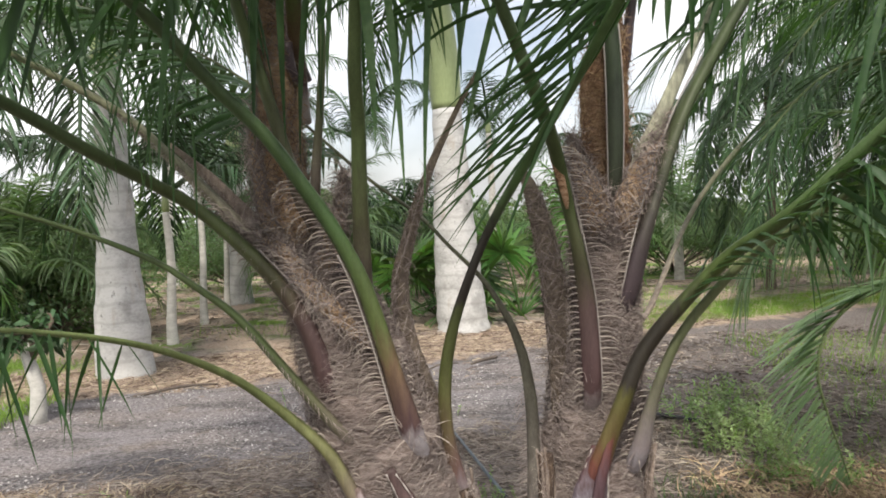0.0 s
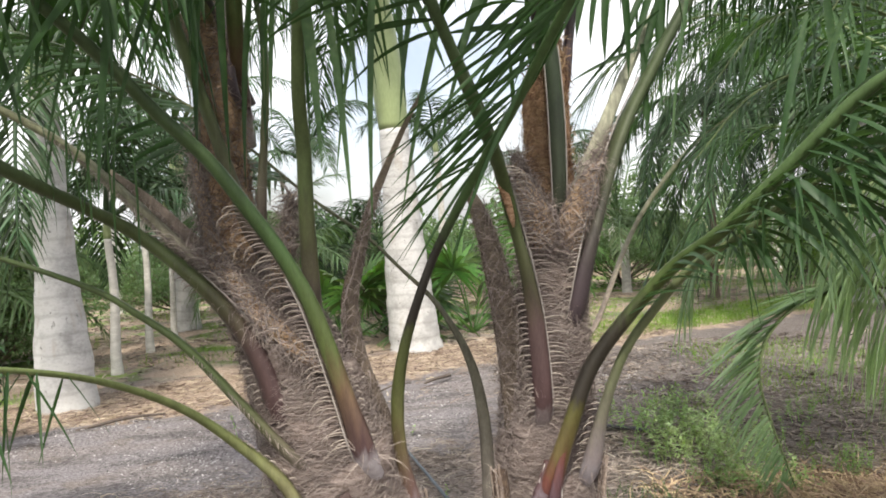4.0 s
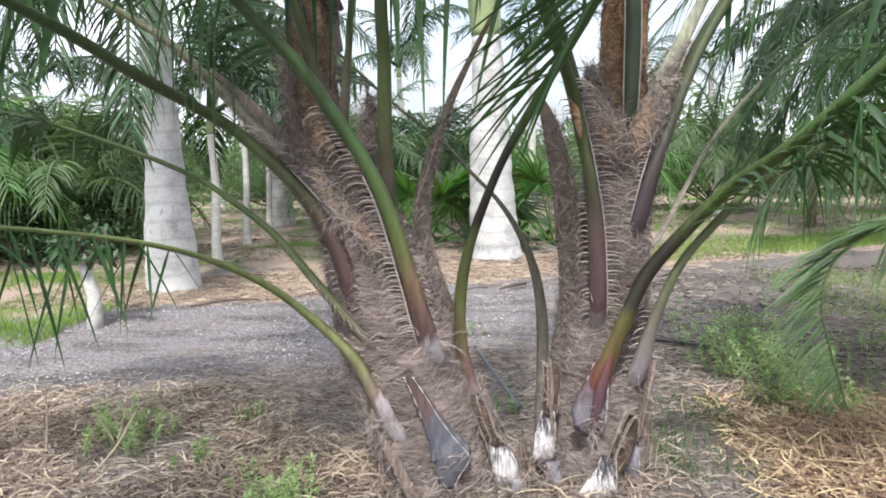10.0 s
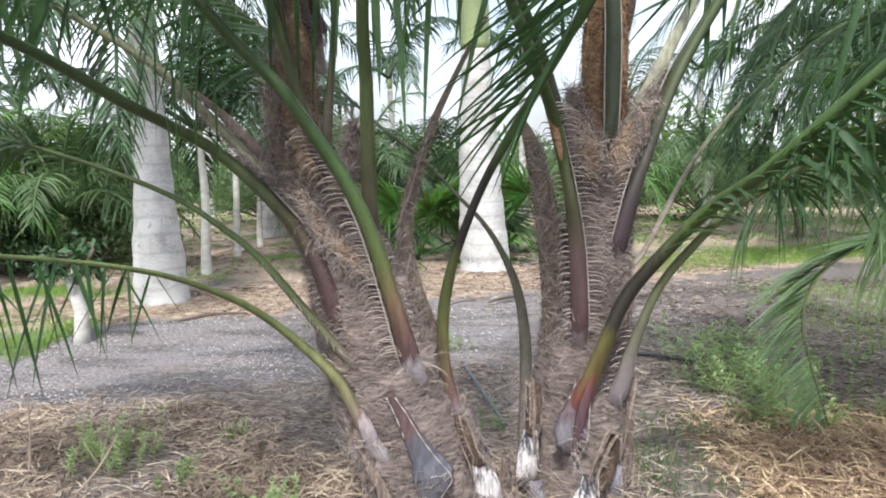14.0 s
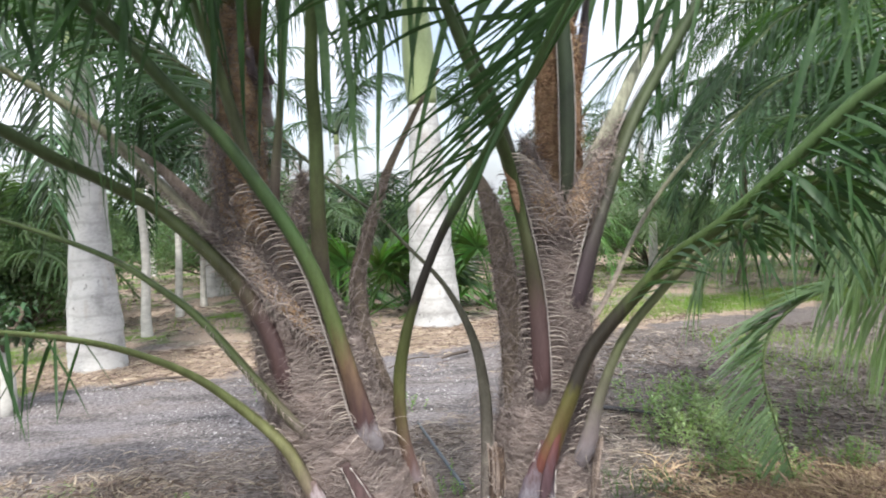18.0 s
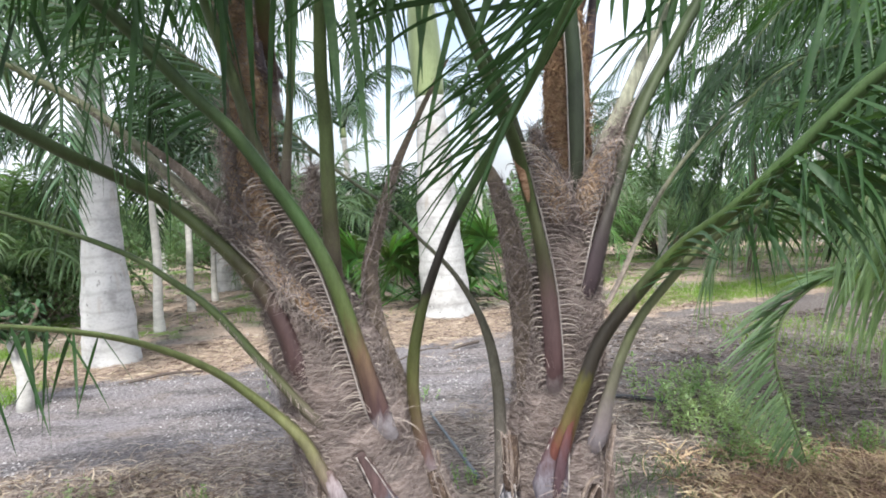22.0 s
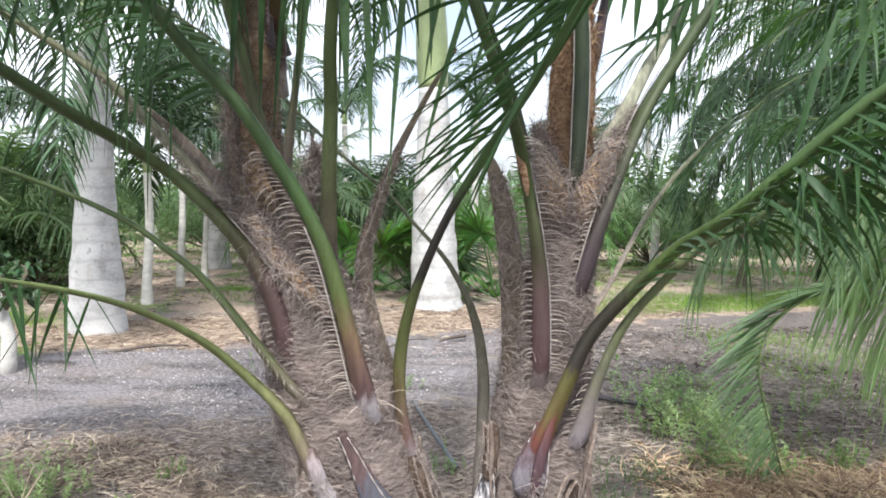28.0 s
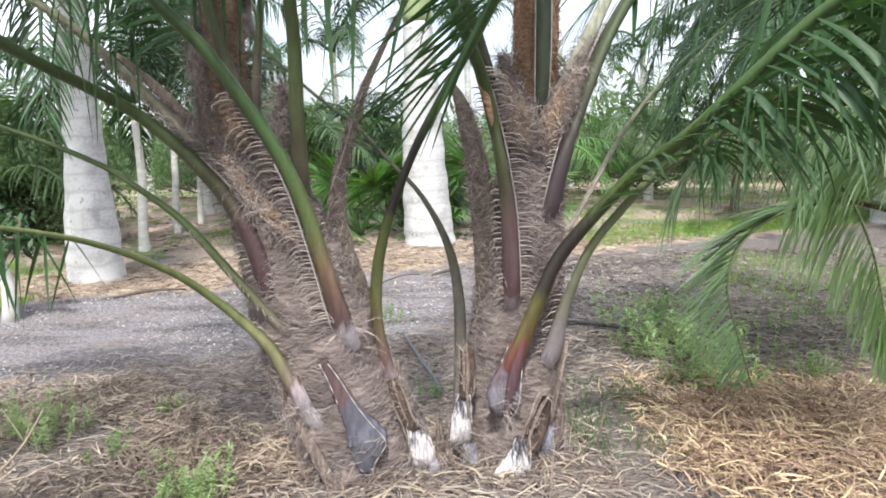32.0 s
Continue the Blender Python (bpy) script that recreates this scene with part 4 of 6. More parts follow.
frond([(0.403, 2.600, 0.289, 0.0529), (0.414, 2.580, 0.595, 0.0604), (0.392, 2.580, 0.931, 0.0527), (0.356, 2.580, 1.193, 0.0440), (0.317, 2.580, 1.364, 0.0330), (0.285, 2.580, 1.450, 0.0180), (0.272, 2.580, 1.480, 0.0060)], "dead_brown", "dead brown fibrous leaf base", flat=0.4, wide=True, combs=((1, 60, 0.03, 0.0, 0.9), (-1, 50, 0.03, 0.0, 0.9)))
v, f, al = tube(spline([(0.338, 2.330, 1.560, 0.004), (0.352, 2.330, 1.500, 0.012), (0.376, 2.345, 1.430, 0.015), (0.396, 2.375, 1.360, 0.012), (0.404, 2.390, 1.320, 0.004)], 0.015), 8, 0.4, rough=0.2, across=(1, 0.1, 0))
mesh_object("torn_strip", v, f, M["orange"], palm, "torn orange-brown strip on a petiole")
fibre_coat(spline([(0.405, 2.570, 0.300, 0.045), (0.412, 2.560, 0.600, 0.045), (0.390, 2.560, 0.930, 0.042), (0.355, 2.560, 1.190, 0.032), (0.312, 2.565, 1.400, 0.018)], 0.02), 2200, FB, palm, lean=1.3, length=(0.03, 0.09), width=0.0026)
frond([(0.631, 2.540, 0.999, 0.0386), (0.679, 2.510, 1.200, 0.0368), (0.756, 2.550, 1.427, 0.0359), (0.842, 2.580, 1.632, 0.0349), (0.935, 2.600, 1.795, 0.0349), (1.161, 2.600, 2.162, 0.0323)], "pet_dark", "steep petiole, dark purple below and green above", ext=(2.0, 0.6),
      combs=((-1, 56, 0.045, 0.0, 0.6),), edges=((-1, 0.05, 0.75),),
      leaves=[dict(start=0.62, end=1.0, n=50, length=0.7, width=0.026, droop=2.6, jitter=0.5)])
frond([(0.432, 2.520, 0.225, 0.0420), (0.446, 2.435, 0.312, 0.0480), (0.483, 2.395, 0.463, 0.0450), (0.552, 2.380, 0.657, 0.0432), (0.624, 2.370, 0.832, 0.0407), (0.732, 2.330, 0.985, 0.0378), (0.871, 2.240, 1.156, 0.0343), (0.998, 2.050, 1.298, 0.0298), (1.244, 1.820, 1.600, 0.0282), (1.358, 1.700, 1.682, 0.0255), (1.491, 1.600, 1.788, 0.0232), (1.592, 1.520, 1.890, 0.0211)], "pet_red", "arching petiole, purple-grey below, ochre, then black and green", leaf_mat="leaf_mid", ext=(1.5, 0.8), taper=1.1, sink=0.14, edges=((-1, 0.06, 0.16), (1, 0.06, 0.12)),
      leaves=[dict(start=0.286, end=1.0, n=84, length=0.66, width=0.032, spread=(52, 36), lift=0.2, droop=1.4, sides=(-1,), jitter=0.4),
              dict(start=0.286, end=0.438, n=24, length=0.28, width=0.015, spread=(38, 34), lift=-0.25, droop=1.2, sides=(1,)),
              dict(start=0.40, end=0.95, n=60, length=0.72, width=0.034, spread=(66, 46), lift=-0.1, droop=2.6, sides=(1,), jitter=0.2, toward=(0.75, 0.05, -0.5), pull=0.6, loose=0.4,
                   profile=lambda u: 0.3 + 0.7 * math.sin(math.pi * min(1, u * 0.8 + 0.08)))])
v, f, al = tube(spline([(1.601, 1.620, 1.905, 0.0055), (1.566, 1.620, 1.856, 0.0055), (1.454, 1.600, 1.751, 0.0054), (1.371, 1.600, 1.617, 0.0053), (1.337, 1.600, 1.498, 0.0045), (1.330, 1.600, 1.367, 0.0045), (1.325, 1.600, 1.170, 0.0030)], 0.04), 6)
mesh_object("dry_strand", v, f, M["leaf_dry"], palm, "pale dry strand hanging from a rachis")
frond([(0.632, 2.470, 0.466, 0.0435), (0.678, 2.430, 0.670, 0.0280), (0.754, 2.400, 0.872, 0.0255), (0.861, 2.360, 1.025, 0.0240), (0.966, 2.300, 1.153, 0.0216), (1.096, 2.220, 1.248, 0.0174), (1.203, 2.100, 1.353, 0.0137)], "pet_grey", "slender grey-green petiole", ext=(0.9, 0.9), combs=((-1, 20, 0.05, 0.06, 0.45),),
      leaves=[dict(start=0.50, end=0.95, n=56, length=0.5, width=0.016, droop=3.0, lift=0.0, jitter=0.5)])
frond([(0.712, 2.680, 0.902, 0.0147), (0.794, 2.800, 0.965, 0.0118), (1.015, 3.100, 1.233, 0.0115), (1.188, 3.200, 1.445, 0.0118), (1.470, 3.400, 1.674, 0.0124), (1.734, 3.500, 1.826, 0.0113)], "pet_deadgreen", "thin pale dry stalk", ext=(0.9, 0.3), leaves=[dict(start=0.5, end=1.0, n=40, length=0.45, width=0.014, droop=2.2)], leaf_mat="leaf_blue")
frond([(0.640, 2.570, 1.320, 0.0380), (0.700, 2.580, 1.480, 0.0330), (0.770, 2.590, 1.620, 0.0280), (0.850, 2.610, 1.780, 0.0220), (0.950, 2.640, 1.960, 0.0170), (1.060, 2.660, 2.150, 0.0120)], "pet_pale", "pale fibrous leaf base", flat=0.4, wide=True, hairs=dict(sides=(-1,), count=60, length=0.05, material=FB, end=0.6))
frond([(0.603, 2.580, 1.362, 0.0299), (0.605, 2.550, 1.597, 0.0303), (0.605, 2.550, 1.799, 0.0299), (0.596, 2.550, 2.016, 0.0273)], "spear", "dark upright spear leaf", ext=(1.5, 0.25), edges=((-1, 0.1, 0.95), (1, 0.1, 0.95)), leaves=[dict(start=0.5, end=1.0, n=44, length=0.6, width=0.03, spread=(45, 25), droop=1.6)])
frond([(-0.427, 2.420, 1.434, 0.0196), (-0.403, 2.420, 1.682, 0.0194), (-0.383, 2.420, 1.927, 0.0173), (-0.401, 2.420, 2.137, 0.0151)], "pet_slim", "grey-green upright spear leaf", ext=(1.3, 0.2), leaves=[dict(start=0.55, end=1.0, n=30, length=0.5, width=0.03, spread=(40, 25), droop=1.6)])
frond([(0.700, 2.780, 1.874, 0.0294), (0.736, 2.780, 2.123, 0.0317), (0.779, 2.780, 2.352, 0.0318)], "pet_dark", "dark upright petiole", ext=(1.5, 0.35), leaves=[dict(start=0.45, end=1.0, n=44, length=0.6, width=0.03, droop=2.0)])
# fronds that arch overhead, with long hanging leaflets
over_a, _ = frond([(-0.50, 2.62, 1.80, 0.03), (-0.46, 2.38, 2.15, 0.028), (-0.36, 2.25, 2.38, 0.025), (-0.12, 2.1, 2.47, 0.022), (0.2, 2.0, 2.45, 0.018), (0.5, 1.95, 2.33, 0.012), (0.75, 1.9, 2.18, 0.006)], "pet_green", "frond arching overhead with pale hanging leaflets",
      leaves=[dict(start=0.26, end=1.0, n=26, length=0.7, width=0.02, spread=(72, 50), lift=-0.4, droop=4.5, jitter=0.4)])
over_b, _ = frond([(-0.54, 2.62, 1.9, 0.03), (-0.62, 2.4, 2.2, 0.028), (-0.85, 2.25, 2.42, 0.024), (-1.15, 2.1, 2.45, 0.02), (-1.45, 1.95, 2.32, 0.014), (-1.7, 1.85, 2.1, 0.006)], "pet_green", "frond arching outward with dark hanging leaflets",
      leaves=[dict(start=0.3, end=1.0, n=36, length=0.75, width=0.02, spread=(72, 50), lift=-0.2, droop=3.0, jitter=0.4)])
over_e, _ = frond([(-0.53, 2.62, 1.95, 0.03), (-0.62, 2.3, 2.3, 0.028), (-0.72, 2.0, 2.42, 0.024), (-0.80, 1.7, 2.38, 0.02), (-0.86, 1.4, 2.22, 0.014), (-0.9, 1.2, 2.05, 0.006)], "pet_dark", "frond arching forward with broad dark hanging leaflets",
      leaves=[dict(start=0.36, end=1.0, n=26, length=0.72, width=0.044, spread=(70, 45), lift=-0.5, droop=3.6, jitter=0.4)])
over_c, _ = frond([(0.60, 2.66, 1.9, 0.03), (0.58, 2.6, 2.3, 0.028), (0.48, 2.5, 2.62, 0.024), (0.3, 2.4, 2.75, 0.02), (0.05, 2.32, 2.7, 0.014), (-0.2, 2.28, 2.5, 0.006)], "pet_dark", "frond arching overhead between the stems",
      leaves=[dict(start=0.6, end=1.0, n=36, length=0.6, width=0.024, spread=(72, 50), lift=-0.2, droop=3.0, jitter=0.4)])
over_f, _ = frond([(0.60, 2.70, 1.95, 0.03), (0.52, 2.45, 2.3, 0.028), (0.38, 2.15, 2.46, 0.024), (0.22, 1.85, 2.44, 0.02), (0.08, 1.6, 2.3, 0.014), (-0.02, 1.45, 2.12, 0.006)], "pet_dark", "frond arching forward over the gap between the stems",
      leaves=[dict(start=0.42, end=1.0, n=34, length=0.5, width=0.026, spread=(70, 45), lift=-0.2, droop=2.2, jitter=0.4)])
over_d, _ = frond([(0.62, 2.7, 1.9, 0.03), (0.72, 2.8, 2.35, 0.028), (0.95, 2.95, 2.65, 0.024), (1.3, 3.1, 2.75, 0.02), (1.7, 3.2, 2.6, 0.014), (2.0, 3.25, 2.35, 0.006)], "pet_dark", "frond arching away over the feather palm",
      leaves=[dict(start=0.42, end=1.0, n=56, length=0.75, width=0.026, spread=(72, 50), lift=-0.1, droop=2.4, jitter=0.6)])
frond([(-0.52, 2.5, 1.9, 0.03), (-0.6, 2.75, 2.3, 0.028), (-0.8, 3.05, 2.6, 0.024), (-1.1, 3.4, 2.68, 0.02), (-1.45, 3.7, 2.5, 0.014), (-1.7, 3.9, 2.2, 0.006)], "pet_dark", "frond arching away behind the leaning stem",
      leaves=[dict(start=0.3, end=1.0, n=60, length=0.8, width=0.022, spread=(72, 50), lift=-0.1, droop=2.6, jitter=0.5)])
frond([(0.62, 2.7, 1.95, 0.03), (0.85, 2.6, 2.5, 0.028), (1.2, 2.45, 2.8, 0.024), (1.65, 2.3, 2.8, 0.02), (2.1, 2.2, 2.55, 0.014), (2.4, 2.15, 2.25, 0.006)], "pet_green", "high frond arching to the feather palm",
      leaves=[dict(start=0.42, end=1.0, n=44, length=0.8, width=0.026, spread=(72, 50), lift=-0.2, droop=2.6, jitter=0.6)])


def hang(parent, rows, material="leaf_blue"):
    """Single long leaflets hanging from an overhead frond: upper end, lower end, width."""
    for x0, y0, z0, x1, y1, z1, w in rows:
        v, f = blade((x0, y0, z0), (x1, y1, z1), w)
        mesh_object("leaflet", v, f, M[material], parent)


hang(over_a, [(-0.235, 2.100, 2.221, -0.190, 2.100, 1.525, 0.0364), (-0.163, 2.050, 2.187, -0.112, 2.100, 1.353, 0.0242), (-0.083, 2.100, 2.198, -0.075, 2.100, 1.682, 0.0198), (0.022, 2.000, 2.268, -0.056, 2.100, 1.331, 0.0222), (0.057, 2.050, 2.163, 0.064, 2.100, 1.689, 0.0226), (0.155, 2.100, 2.194, 0.043, 2.100, 1.640, 0.0200), (-0.274, 2.200, 2.269, -0.341, 2.200, 1.666, 0.0190), (-0.012, 2.200, 2.172, -0.160, 2.200, 1.479, 0.0156), (0.306, 2.100, 2.284, 0.030, 2.150, 1.359, 0.0234), (0.401, 2.100, 2.220, 0.145, 2.150, 1.521, 0.0216)])
hang(over_a, [(-0.548, 2.360, 2.328, -0.607, 2.360, 1.552, 0.0348), (-0.488, 2.330, 2.320, -0.507, 2.360, 1.552, 0.0276), (-0.381, 2.360, 2.263, -0.463, 2.360, 1.499, 0.0230), (-0.336, 2.400, 2.328, -0.395, 2.400, 1.645, 0.0272), (-0.272, 2.400, 2.296, -0.252, 2.400, 1.610, 0.0182), (-0.160, 2.400, 2.340, -0.138, 2.400, 1.647, 0.0166)], "leaf")
hang(over_b, [(-0.642, 1.750, 2.016, -0.931, 1.700, 1.587, 0.0466), (-0.624, 1.800, 2.016, -0.709, 1.800, 1.411, 0.0254), (-0.535, 1.900, 2.078, -0.716, 1.900, 1.548, 0.0134), (-0.772, 1.800, 2.127, -0.855, 1.800, 1.676, 0.0140), (-0.861, 1.700, 2.074, -0.753, 1.750, 1.716, 0.0120), (-0.662, 2.250, 2.271, -0.541, 2.280, 1.817, 0.0316), (-0.626, 2.280, 2.252, -0.520, 2.300, 1.693, 0.0196), (-0.648, 1.900, 2.086, -0.704, 1.900, 1.547, 0.0090), (-0.663, 1.850, 2.127, -0.853, 1.850, 1.554, 0.0130), (-0.905, 1.700, 2.064, -0.815, 1.700, 1.645, 0.0120)], "leaf")
hang(over_c, [(1.066, 2.300, 2.269, 0.914, 2.300, 1.458, 0.0148), (0.384, 2.100, 2.147, 0.220, 2.100, 1.799, 0.0374), (0.281, 2.100, 2.122, 0.100, 2.100, 1.912, 0.0270), (0.159, 2.150, 2.081, 0.001, 2.150, 1.937, 0.0238), (0.028, 2.100, 2.160, 0.195, 2.100, 1.765, 0.0230)], "leaf_blue")
hang(over_b, [(-1.261, 1.700, 1.923, -1.223, 1.700, 1.455, 0.0212), (-1.188, 1.750, 1.900, -1.317, 1.750, 1.555, 0.0202), (-1.004, 1.800, 1.936, -1.175, 1.800, 1.449, 0.0378), (-1.213, 1.800, 1.852, -1.133, 1.800, 1.487, 0.0208), (-1.334, 1.700, 1.828, -1.179, 1.700, 1.391, 0.0200), (-1.038, 1.700, 1.853, -1.238, 1.700, 1.623, 0.0210), (-0.986, 1.850, 1.902, -1.085, 1.850, 1.586, 0.0226), (-1.035, 1.750, 1.871, -1.255, 1.750, 1.489, 0.0170), (-0.987, 1.900, 1.903, -0.917, 1.900, 1.616, 0.0214), (-1.290, 1.700, 1.783, -1.105, 1.700, 1.632, 0.0168), (-1.189, 1.750, 1.678, -1.275, 1.750, 1.299, 0.0174)], "leaf")
hang(over_b, [(-0.899, 2.100, 1.768, -0.916, 2.100, 1.389, 0.0068), (-0.857, 2.100, 1.750, -0.854, 2.100, 1.266, 0.0084), (-0.817, 2.100, 1.696, -0.879, 2.100, 1.336, 0.0068), (-0.779, 2.150, 1.706, -0.804, 2.150, 1.209, 0.0086), (-0.885, 2.000, 1.668, -0.948, 2.000, 1.323, 0.0080), (-0.788, 2.100, 1.741, -0.787, 2.100, 1.401, 0.0068), (-0.756, 2.200, 1.651, -0.763, 2.200, 1.204, 0.0072), (-0.858, 2.000, 1.635, -0.822, 2.000, 1.285, 0.0064), (-0.925, 2.000, 1.716, -0.901, 2.000, 1.370, 0.0080), (-0.808, 2.100, 1.768, -0.914, 2.100, 1.474, 0.0068)], "leaf")
hang(over_d, [(1.541, 1.600, 1.801, 1.629, 1.620, 0.669, 0.0516), (1.612, 1.600, 1.849, 1.678, 1.620, 0.915, 0.0428), (1.496, 1.610, 1.772, 1.579, 1.640, 1.042, 0.0364), (1.648, 1.580, 1.876, 1.761, 1.600, 1.008, 0.0426), (1.469, 1.620, 1.750, 1.522, 1.660, 1.136, 0.0274), (1.711, 1.570, 1.921, 1.819, 1.600, 1.130, 0.0426), (1.414, 1.640, 1.707, 1.438, 1.700, 1.072, 0.0244), (1.348, 1.670, 1.658, 1.359, 1.720, 1.168, 0.0200), (1.585, 1.600, 1.825, 1.601, 1.640, 1.260, 0.0274), (1.684, 1.580, 1.900, 1.704, 1.600, 0.824, 0.0366)], "leaf_blue")
hang(over_d, [(1.471, 1.680, 1.424, 1.468, 1.700, 0.930, 0.0448), (1.578, 1.660, 1.594, 1.610, 1.680, 1.147, 0.0546), (1.646, 1.640, 1.573, 1.724, 1.660, 0.942, 0.0450), (1.577, 1.680, 1.299, 1.477, 1.700, 0.934, 0.0228), (1.781, 1.620, 1.422, 1.802, 1.640, 1.032, 0.0356), (1.842, 1.600, 1.705, 1.742, 1.620, 1.193, 0.0292), (1.847, 1.600, 1.192, 1.853, 1.620, 0.810, 0.0324), (1.789, 1.620, 1.457, 1.893, 1.600, 1.137, 0.0356), (1.971, 1.600, 1.407, 1.894, 1.600, 1.162, 0.0362), (1.713, 1.620, 1.765, 1.782, 1.620, 1.434, 0.0450), (1.921, 1.600, 1.144, 1.763, 1.620, 0.599, 0.0294), (1.550, 1.660, 1.654, 1.531, 1.680, 1.273, 0.0384)], "leaf_pale")
hang(over_d, [(1.345, 2.200, 1.929, 1.195, 2.200, 1.268, 0.0248), (1.462, 2.300, 2.094, 1.486, 2.300, 1.414, 0.0260), (1.532, 2.200, 2.062, 1.347, 2.200, 1.594, 0.0214), (1.475, 2.100, 1.811, 1.371, 2.100, 1.325, 0.0306), (1.370, 2.300, 1.843, 1.407, 2.300, 1.159, 0.0202), (1.523, 2.300, 1.519, 1.559, 2.300, 1.273, 0.0244), (1.731, 2.200, 1.796, 1.776, 2.200, 1.238, 0.0240)], "leaf_mid")
hang(over_f, [(0.571, 2.2, 2.098, 0.26, 2.2, 1.72, 0.034), (0.643, 2.25, 2.059, 0.36, 2.25, 1.83, 0.03), (0.554, 2.2, 1.925, 0.19, 2.2, 1.92, 0.03), (0.463, 2.15, 2.053, 0.22, 2.15, 1.81, 0.026), (0.596, 2.3, 2.135, 0.42, 2.3, 1.77, 0.03), (0.376, 2.2, 2.083, 0.2, 2.2, 1.8, 0.024), (0.655, 2.35, 2.05, 0.48, 2.35, 1.82, 0.026)], "leaf")
hang(over_d, [(0.807, 2.5, 2.167, 0.78, 2.5, 1.87, 0.03), (0.86, 2.5, 2.188, 0.86, 2.5, 1.81, 0.03), (0.965, 2.55, 2.157, 0.83, 2.55, 1.86, 0.028), (0.77, 2.5, 2.159, 0.73, 2.5, 1.93, 0.026), (1.004, 2.55, 2.061, 0.64, 2.55, 1.71, 0.018), (0.916, 2.55, 1.925, 0.66, 2.55, 1.82, 0.016), (0.71, 2.45, 2.126, 0.67, 2.45, 1.95, 0.026), (0.95, 2.6, 1.958, 0.95, 2.6, 1.58, 0.026), (1.024, 2.6, 2.128, 0.93, 2.6, 1.75, 0.03), (1.047, 2.62, 2.172, 1.02, 2.62, 1.7, 0.028), (1.008, 2.55, 2.197, 0.9, 2.55, 1.9, 0.03)], "leaf")
# the cut stub and the old sheaths round the foot
def shield(pts, material, label="", flat=0.22, edges=True):
    """A leaf base spread over the stem like a shield, with raised waxy margins."""
    line = spline(pts, 0.012)
    v, f, al = tube(line, 24, flat, 0.2, across=(1, 0.15, 0), rough=0.06, seed=pts[0][0] * 7, ring=lambda q, a: 1 + 0.06 * math.sin(a * 9 + pts[0][0] * 50) + 0.05 * math.sin(q * 140 + a * 2))
    ob = mesh_object("leaf_base", v, f, M[material], palm, label, along=al)
    heap = Heap()
    low = len(line) * 3 // 5
    for _ in range(45):
        q = line[rng.randrange(low, len(line))]
        u = rng.uniform(-1.2, 1.2)
        at = q.xyz + Vector((u * q.w, -0.2 * q.w * max(0.0, 1 - u * u) - 0.004, rng.uniform(-0.02, 0.0)))
        heap.add(*strand(at, Vector((rng.uniform(-0.9, 0.9), -0.15, rng.uniform(-0.9, 0.3))), rng.uniform(0.03, 0.09), 0.003, Vector((rng.uniform(-0.3, 0.3), 0.1, -0.2)), segs=3))
    heap.make("base_fringe", FB, ob)
    if edges:
        for side in (-1, 1):
            rim = [(p.x + side * p.w * 0.94, p.y - 0.006, p.z, 0.0035 * (0.6 + 0.4 * math.sin(i * 1.7))) for i, p in enumerate(line) if p.w > 0.016]
            v, f, al = tube([Vector(q) for q in rim], 5)
            mesh_object("margin", v, f, M["wax"], ob, "pale waxy margin")
    return ob


shield([(-0.209, 2.262, 0.516, 0.0150), (-0.168, 2.255, 0.445, 0.0230), (-0.127, 2.248, 0.362, 0.0325), (-0.091, 2.242, 0.293, 0.0478), (-0.064, 2.240, 0.240, 0.0680), (-0.055, 2.243, 0.205, 0.0660), (-0.066, 2.250, 0.150, 0.0430), (-0.072, 2.268, 0.090, 0.0220)], "stub", "purple cut petiole stub with a blue-grey base", 0.28)
shield([(0.490, 2.400, 0.520, 0.0300), (0.470, 2.385, 0.450, 0.0420), (0.450, 2.365, 0.384, 0.0560), (0.438, 2.350, 0.330, 0.0625), (0.442, 2.352, 0.290, 0.0480), (0.447, 2.372, 0.245, 0.0200)], "base_red", "purple-grey flared base of the red petiole")
shield([(0.532, 2.352, 0.610, 0.0030), (0.506, 2.348, 0.530, 0.0120), (0.478, 2.341, 0.430, 0.0190), (0.459, 2.338, 0.335, 0.0180), (0.450, 2.350, 0.268, 0.0110), (0.449, 2.370, 0.240, 0.0070)], "base_rib", "dark red keel of the petiole base", 0.5, False)
shield([(0.094, 2.350, 0.275, 0.0142), (0.113, 2.335, 0.214, 0.0319), (0.132, 2.330, 0.157, 0.0442), (0.141, 2.338, 0.099, 0.0435), (0.147, 2.375, 0.045, 0.0400)], "base_white", "chalky white leaf base, black above")
shield([(0.294, 2.400, 0.335, 0.0218), (0.288, 2.390, 0.276, 0.0344), (0.281, 2.385, 0.217, 0.0398), (0.275, 2.392, 0.164, 0.0408), (0.272, 2.430, 0.119, 0.0380)], "base_white", "chalky white leaf base, black above")
shield([(0.508, 2.350, 0.180, 0.0269), (0.490, 2.332, 0.100, 0.0480), (0.463, 2.325, 0.030, 0.0680), (0.450, 2.335, -0.060, 0.0740)], "base_white", "chalky white leaf base, black above")
shield([(0.628, 2.440, 0.181, 0.0111), (0.611, 2.430, 0.133, 0.0239), (0.610, 2.430, 0.082, 0.0294), (0.612, 2.440, 0.041, 0.0185)], "scale_grey", "blue-grey old leaf base")
shield([(-0.320, 2.275, 0.455, 0.0156), (-0.293, 2.262, 0.393, 0.0241), (-0.279, 2.268, 0.345, 0.0270), (-0.276, 2.300, 0.310, 0.0240)], "base_pink", "pinkish waxy leaf base", 0.4, False)


